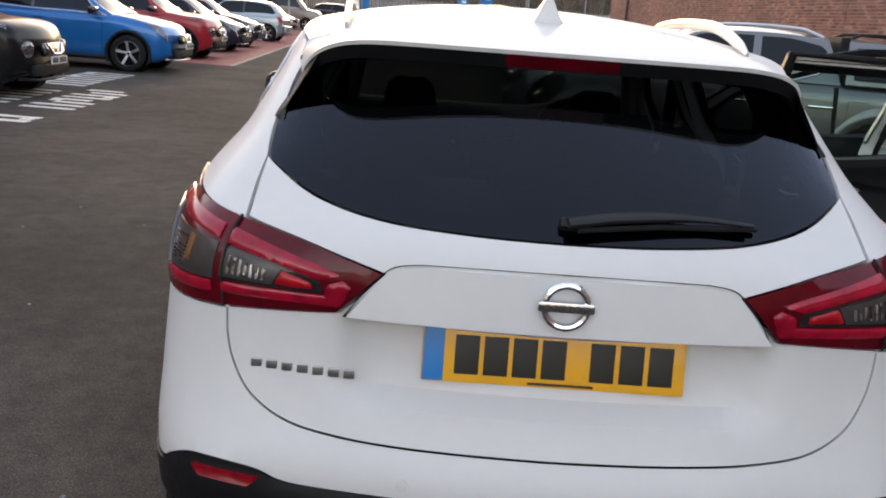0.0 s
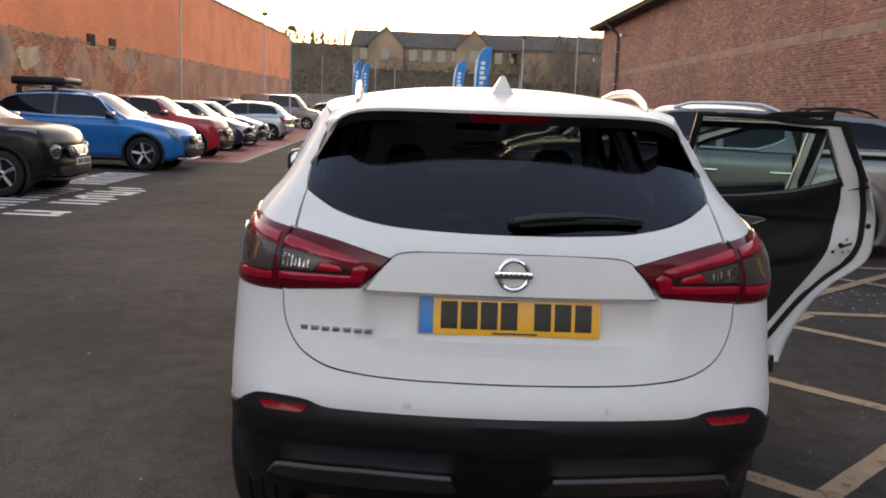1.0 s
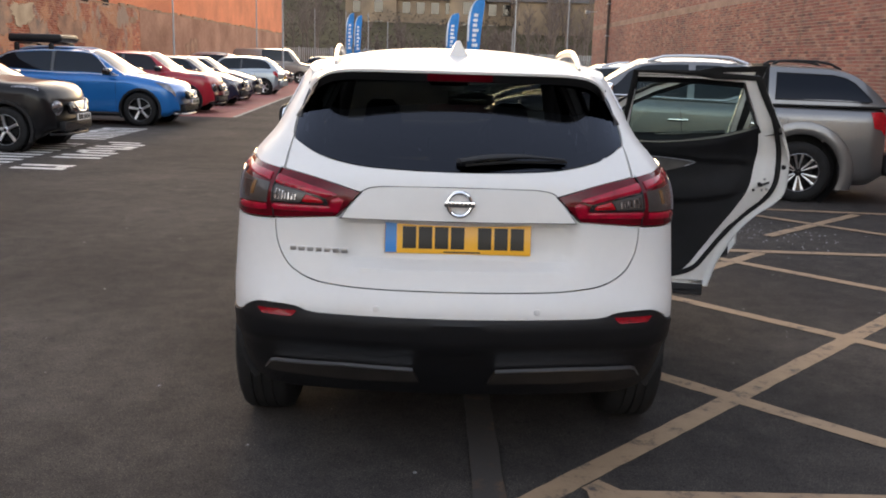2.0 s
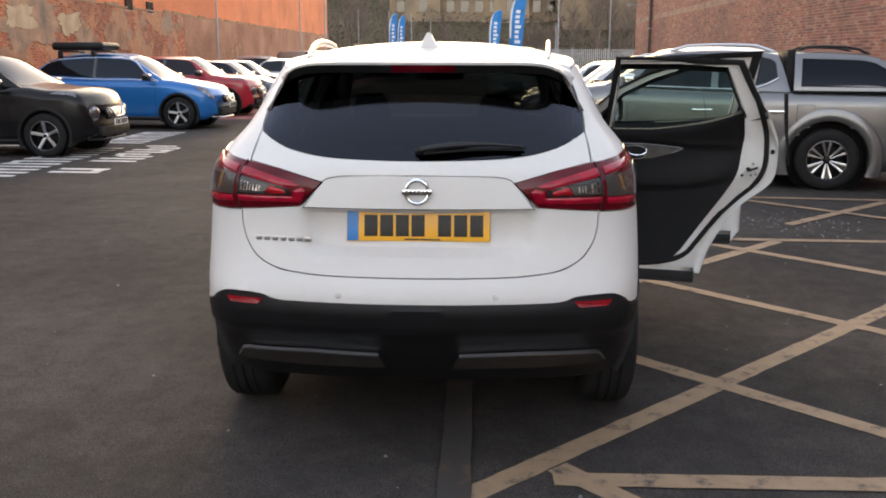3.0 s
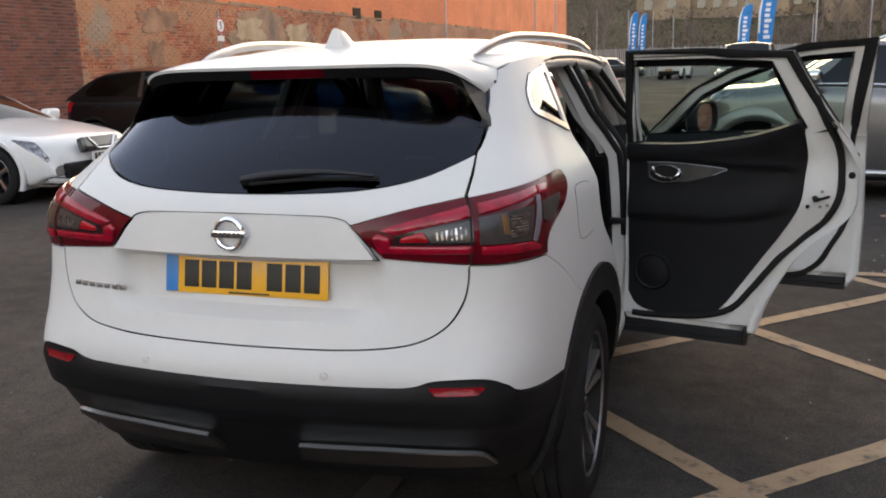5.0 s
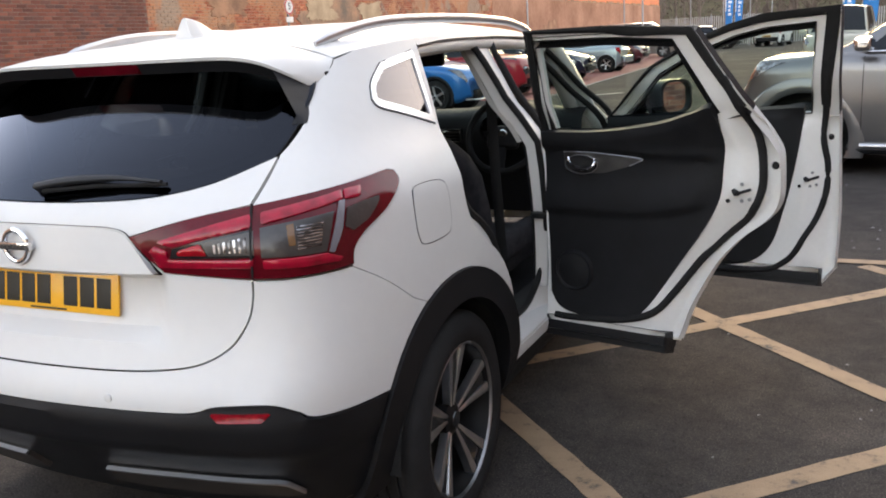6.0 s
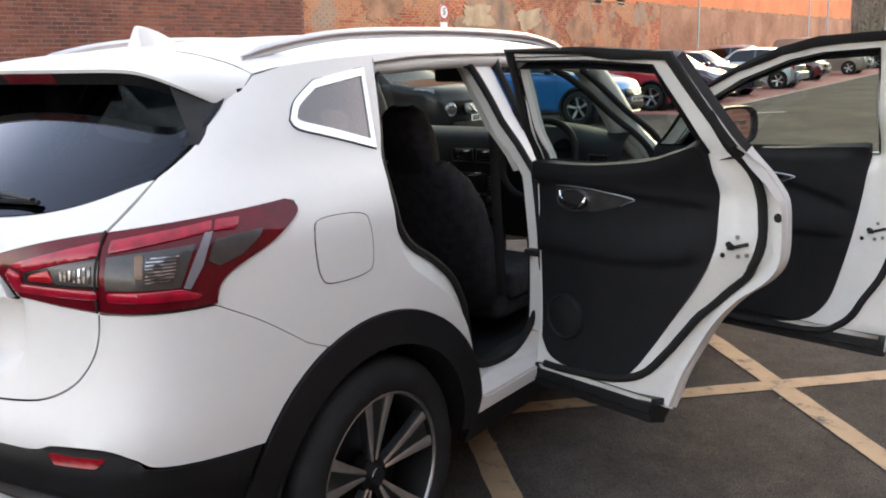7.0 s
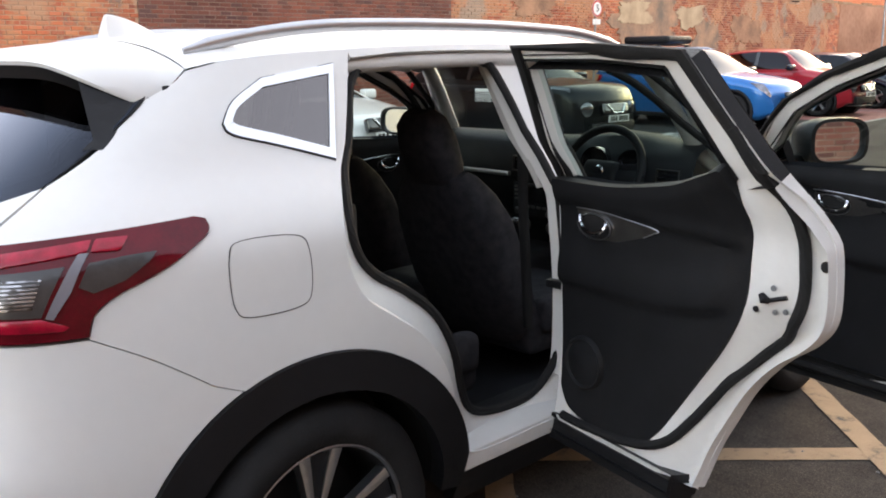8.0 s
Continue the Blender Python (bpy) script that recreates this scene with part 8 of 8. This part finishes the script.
    tube(bm, [(hl - 0.20 - 0.06 * round_, s_ * hw * 0.78, 0.27) if abs(s_) == 1 else (hl - 0.02 - 0.06 * round_ - 0.02 * abs(s_), hw * 0.9 * s_, 0.25) for s_ in (-1, -0.5, 0, 0.5, 1)], 0.022, 8)
    part("lip", bm, M_CLAD if lamp_round else M_SATIN if cladding else paint_mat, car)
    pl = part("number_plate", block((hl + 0.012, -0.26, 0.46), (hl + 0.028, 0.26, 0.565), 0.004), M_PLATEWHITE, car, "white front number plate")
    for k in range(7):
        y = 0.2 - k * 0.062 - (0.03 if k > 3 else 0)
        part("bar", block((hl + 0.027, y - 0.024, 0.475), (hl + 0.030, y + 0.024, 0.55), 0.001), M_INK, pl)
    part("rear_bumper", block((-hl - 0.03, -hw * 0.8, 0.34), (-hl + 0.12, hw * 0.8, 0.60), 0.05, None, 3), M_CLAD if cladding else paint_mat, car)
    pl = part("number_plate", block((-hl - 0.042, -0.26, 0.62 if not canopy else 0.48), (-hl - 0.01, 0.26, 0.73 if not canopy else 0.59), 0.004), M_PLATE, car, "yellow rear number plate")
    for k in range(7):
        y = 0.2 - k * 0.062 - (0.03 if k > 3 else 0)
        z0 = 0.635 if not canopy else 0.495
        part("bar", block((-hl - 0.045, y - 0.024, z0), (-hl - 0.041, y + 0.024, z0 + 0.075), 0.001), M_INK, pl)
    if rails:
        for sg in (1, -1):
            bm = bmesh.new()
            pts = []
            for k in range(13):
                x = top_rear + 0.05 + (top_front - top_rear - 0.1) * k / 12
                p = G(x, 0.70, sg)
                pts.append(p + Vector((0, 0, 0.045 * min(1, 3 * min(k, 12 - k) / 6))))
            tube(bm, pts, 0.018, 8)
            part("roof_rail", bm, M_SATIN if not lamp_round else M_CLAD, car)
    if box:
        rb = thing("roof_box", "slim black roof tray on bars above the blue car", "roof box", m=m @ Matrix.Translation((-0.85, 0, H)))
        part("tray", block((-0.72, -0.48, 0.085), (0.40, 0.48, 0.255), 0.065, None, 3), M_CLAD, rb)
        part("lid_edge", block((-0.70, -0.495, 0.15), (0.42, 0.495, 0.175), 0.010), M_RUBBER, rb)
        for x in (-0.5, 0.22):
            part("cross_bar", block((x - 0.03, -0.58, 0.04), (x + 0.03, 0.58, 0.08), 0.015), M_CLAD, rb)
            for s in (-1, 1):
                part("foot", block((x - 0.05, s * 0.55 - 0.03, -0.09), (x + 0.05, s * 0.55 + 0.03, 0.06), 0.015), M_CLAD, rb)
    if bars:
        # door lettering: one readable word, the rest as bars
        p = B(0.25, 0.45, -1)
        for k, (z, w_) in enumerate(((0.920, 0.34), (0.878, 0.62), (0.848, 0.42), (0.820, 0.5))):
            part("bar", block((-0.15, -hw - 0.004, z - 0.02 if k == 0 else z - 0.006), (-0.15 + w_, -hw + 0.05, z + 0.03 if k == 0 else z + 0.006), 0.001), M_SIGNWHITE, car)
        fo = bpy.data.curves.new("lettering", "FONT")
        fo.body, fo.size, fo.extrude = "DEMONSTRATOR", 0.088, 0.001
        fo.materials.append(M_SIGNWHITE)
        tx = new("lettering", fo)
        tx.parent = car
        tx.matrix_basis = pose(-0.15, -hw - 0.004, 0.745, 90, 0, 0)
    if canopy:
        part("cab_gap", block((tail - 0.07, -hw * 0.74, 0.55), (tail + 0.02, hw * 0.74, H - 0.06), 0.01), M_RUBBER, car)
        cn = thing("truck_canopy", "grey hard canopy with dark side window on the pickup bed", "canopy", m=m)
        top_z = curve((-2.24, 1.185), (-2.12, 1.33), (-1.96, 1.46), (-1.80, 1.555), (-1.60, 1.598), (-1.3, 1.615), (-0.88, 1.62))
        foot_y = curve((-2.24, 0.74), (-1.8, 0.79), (-0.88, 0.80))

        def hull(x, v, sg):
            """The canopy's side and roof: v from its foot to the middle of its top."""
            z1, y1 = top_z(x), foot_y(x)
            if v < 0.7:
                t = v / 0.7
                return Vector((x, sg * (y1 - 0.30 * (z1 - 1.145) * t ** 1.4), 1.145 + (z1 - 0.045 - 1.145) * t))
            t = (v - 0.7) / 0.3
            y2 = y1 - 0.30 * (z1 - 1.145)
            return Vector((x, sg * y2 * (1 - t), z1 - 0.045 + 0.045 * (1 - (1 - t) ** 3)))
        xs3 = [-2.24 + 1.36 * i / 24 for i in range(25)]
        vs3 = [0, 0.1, 0.2, 0.35, 0.5, 0.62, 0.68, 0.7, 0.72, 0.76, 0.84, 1.0]
        bm = shell(hull, xs3, vs3)
        ring_ = [bm.verts.new(hull(-0.88, v, 1)) for v in vs3] + [bm.verts.new(hull(-0.88, v, -1)) for v in vs3[::-1]]
        bm.faces.new(ring_)
        bmesh.ops.remove_doubles(bm, verts=bm.verts[:], dist=0.002)
        sharp(part("shell", bm, paint_mat, cn), 40)
        for sg in (1, -1):
            q = [(-0.965, 0.10), (-0.965, 0.60), (-1.60, 0.60), (-1.74, 0.585), (-1.84, 0.53), (-2.02, 0.30), (-2.04, 0.20), (-1.98, 0.13)]
            part("side_window", sheet([q], lambda x, v: hull(x, v, sg), 0.12, -0.006 if sg > 0 else 0.006, 0), M_CANOPY, cn, "black side window")
            bm = bmesh.new()
            loop_ = [hull(x, v, sg) + Vector((0, sg * 0.006, 0)) for x, v in q + q[:1]]
            tube(bm, loop_, 0.008, 6)
            part("window_seal", bm, M_RUBBER, cn)
            bm = bmesh.new()
            tube(bm, [hull(x, 0.80, sg) + Vector((0, 0, dz)) for x, dz in ((-0.93, 0.0), (-1.02, 0.045), (-1.2, 0.055), (-1.45, 0.055), (-1.6, 0.04), (-1.72, 0.0))], 0.016, 8)
            part("rail", bm, M_CLAD, cn)
            bm = bmesh.new()
            tube(bm, [Vector((x, sg * (foot_y(x) + 0.012), 1.14)) for x in (-2.22, -1.9, -1.5, -0.88)], 0.014, 6)
            part("foot_strip", bm, M_RUBBER, cn)
            # joint between cab and bed, fuel flap and mud flap
            bm = bmesh.new()
            tube(bm, [B(x, v, sg) + Vector((0, sg * 0.002, 0)) for x, v in ((-0.80, 0.60), (-0.805, 0.50), (-0.815, 0.40), (-0.84, 0.28), (-0.87, 0.18), (-0.89, 0.08))], [0.026, 0.024, 0.022, 0.02, 0.018, 0.016], 8)
            part("bed_joint", bm, M_RUBBER, car, "dark joint between cab and bed")
            bm = bmesh.new()
            tube(bm, [B(x, v, sg) + Vector((0, sg * 0.001, 0)) for x, v in ((-0.93, 0.50), (-1.12, 0.50), (-1.12, 0.39), (-0.93, 0.39), (-0.93, 0.50))], 0.0035, 4)
            part("fuel_flap_joint", bm, M_RUBBER, car)
            part("mud_flap", block((ax_r - r - 0.10, sg * (hw - 0.24), 0.14), (ax_r - r - 0.08, sg * (hw - 0.01), 0.50), 0.006), M_RUBBER, car, "black mud flap")
        for sg in (1, -1):
            bm = bmesh.new()
            tube(bm, [(ax_r + r + 0.2, sg * (hw - 0.02), 0.29), (ax_f - r - 0.2, sg * (hw - 0.02), 0.29)], 0.030, 10)
            part("side_step", bm, M_SATIN, car, "bright side step")
    return car


P_BLACK = paint("black_metallic_paint", (0.005, 0.005, 0.006), 0.0, 0.22)
P_BLUE = paint("bright_blue_paint", (0.012, 0.145, 0.43))
P_RED = paint("deep_red_paint", (0.34, 0.014, 0.026), 0.0)
P_NAVY = paint("navy_paint", (0.010, 0.013, 0.035), 0.0)
P_SILVER = paint("silver_blue_paint", (0.36, 0.42, 0.46), 0.6)
P_BURGUNDY = paint("burgundy_paint", (0.10, 0.012, 0.016), 0.0)
P_VAN = paint("warm_grey_van_paint", (0.23, 0.21, 0.19), 0.4)
P_GREY = material("grey_metallic_paint", (0.165, 0.167, 0.172), 0.30, 0.75, 0.05, 3, coat=0.9, spec=0.3)
P_WHITE = paint("plain_white_paint", (0.75, 0.75, 0.74), 0.0)
P_BEIGE = paint("pale_silver_paint", (0.48, 0.49, 0.49), 0.6)
P_OLIVE = paint("pale_olive_paint", (0.36, 0.37, 0.30), 0.0)


def at_bay(nose_x, y, L, turned=False):
    return pose(nose_x - L / 2, y, 0, 0, 0, 180 if turned else 0)


JUKE = dict(L=4.13, W=1.77, H=1.57, r=0.335, front=0.84, rear=0.76, belt=1.02, hood=1.03, nose=0.93, cowl=0.86, top_front=0.22, top_rear=-1.15, tail=-1.95, cladding=True, lamp_round=True)
SUV = dict(L=4.39, W=1.81, H=1.59, r=0.345, front=0.92, rear=0.83, belt=1.04, hood=1.01, nose=0.85, cowl=0.95, top_front=0.20, top_rear=-1.40, tail=-2.08, cladding=True)
HATCH = dict(L=4.05, W=1.72, H=1.47, r=0.31, front=0.80, rear=0.70, belt=0.93, hood=0.92, nose=0.74, cowl=0.92, top_front=0.25, top_rear=-1.25, tail=-1.92)
parked("black_crossover", "glossy black compact crossover with white door lettering", "car", at_bay(-5.61, 11.22, 4.13), P_BLACK, bars=True, **JUKE)
parked("blue_crossover", "bright blue crossover with black roof tray", "car", at_bay(-5.28, 16.75, 4.39), P_BLUE, box=True, rails=True, **SUV)
parked("red_crossover", "deep red compact crossover nosed out of its bay", "car", at_bay(-5.62, 21.25, 4.13), P_RED, **JUKE)
parked("navy_hatchback", "dark navy hatchback parked on red surfacing", "car", at_bay(-5.75, 24.9, 4.05), P_NAVY, **HATCH)
parked("navy_hatchback", "dark navy hatchback with bright lower lip", "car", at_bay(-5.95, 28.1, 4.2), P_NAVY, **{**HATCH, "L": 4.2})
parked("silver_hatchback", "silver-blue hatchback backed towards the lane", "car", at_bay(-6.0, 33.5, 4.1, True), P_SILVER, **{**HATCH, "L": 4.1, "H": 1.5})
parked("burgundy_estate", "burgundy crossover with roof rails", "car", at_bay(-7.0, 37.4, 4.39), P_BURGUNDY, rails=True, **SUV)
parked("burgundy_hatchback", "burgundy hatchback on red surfacing", "car", at_bay(-6.9, 41.6, 4.05), P_BURGUNDY, **HATCH)
parked("grey_van", "warm grey panel van nosed towards the lane", "van", at_bay(-6.75, 50.5, 5.0), P_VAN, L=5.0, W=1.95, H=1.97, r=0.33, front=0.95, rear=0.95, belt=1.15, hood=1.10, nose=0.95, cowl=1.55, top_front=0.75, top_rear=-2.3, tail=-2.46, van=True)
parked("dark_hatchback", "dark hatchback at the yard end", "car", at_bay(-8.4, 60.0, 4.05), P_BLACK, **HATCH)
parked("white_coupe", "low white coupe with black wheels", "car", at_bay(-6.05, 6.95, 4.26), P_WHITE, L=4.26, W=1.84, H=1.32, r=0.335, front=0.86, rear=0.84, belt=0.88, hood=0.86, nose=0.68, cowl=0.75, top_front=0.0, top_rear=-0.75, tail=-1.85)
parked("grey_pickup", "warm grey double-cab pickup with canopy", "pickup", pose(3.215, 8.53, 0, 0, 0, 167.1), P_GREY, L=4.76, W=1.74, H=1.675, r=0.355, front=0.80, rear=1.08, belt=1.16, hood=1.17, nose=1.08, cowl=1.28, top_front=0.60, top_rear=-0.70, tail=-0.82,
       deck=1.15, cladding=True, rails=True, canopy=True, spokes=6, gap=0.10)
parked("silver_crossover", "pale silver crossover nosed towards the lane", "car", pose(3.0, 12.6, 0, 0, 0, 168), P_BEIGE, rails=True, **SUV)
parked("white_hatchback", "white hatchback parked beside the brick shed", "car", pose(3.2, 16.0, 0, 0, 0, 170), P_WHITE, **HATCH)
parked("silver_hatchback", "silver hatchback parked beside the brick shed", "car", pose(3.3, 19.4, 0, 0, 0, 172), P_SILVER, **HATCH)
parked("olive_van", "pale olive van beyond the parked cars", "van", pose(1.6, 30.0, 0, 0, 0, -95), P_OLIVE, L=4.8, W=1.9, H=1.95, r=0.33, front=0.9, rear=0.95, belt=1.12, hood=1.08, nose=0.95, cowl=1.5, top_front=0.8, top_rear=-2.2, tail=-2.36, van=True)

parked("black_crossover", "black crossover at the far end of the yard", "car", at_bay(-5.0, 62.8, 4.39), P_BLACK, rails=True, **SUV)
parked("white_crossover", "white crossover seen from behind at the yard end", "car", pose(-3.1, 65.0, 0, 0, 0, 82), P_WHITE, **SUV)
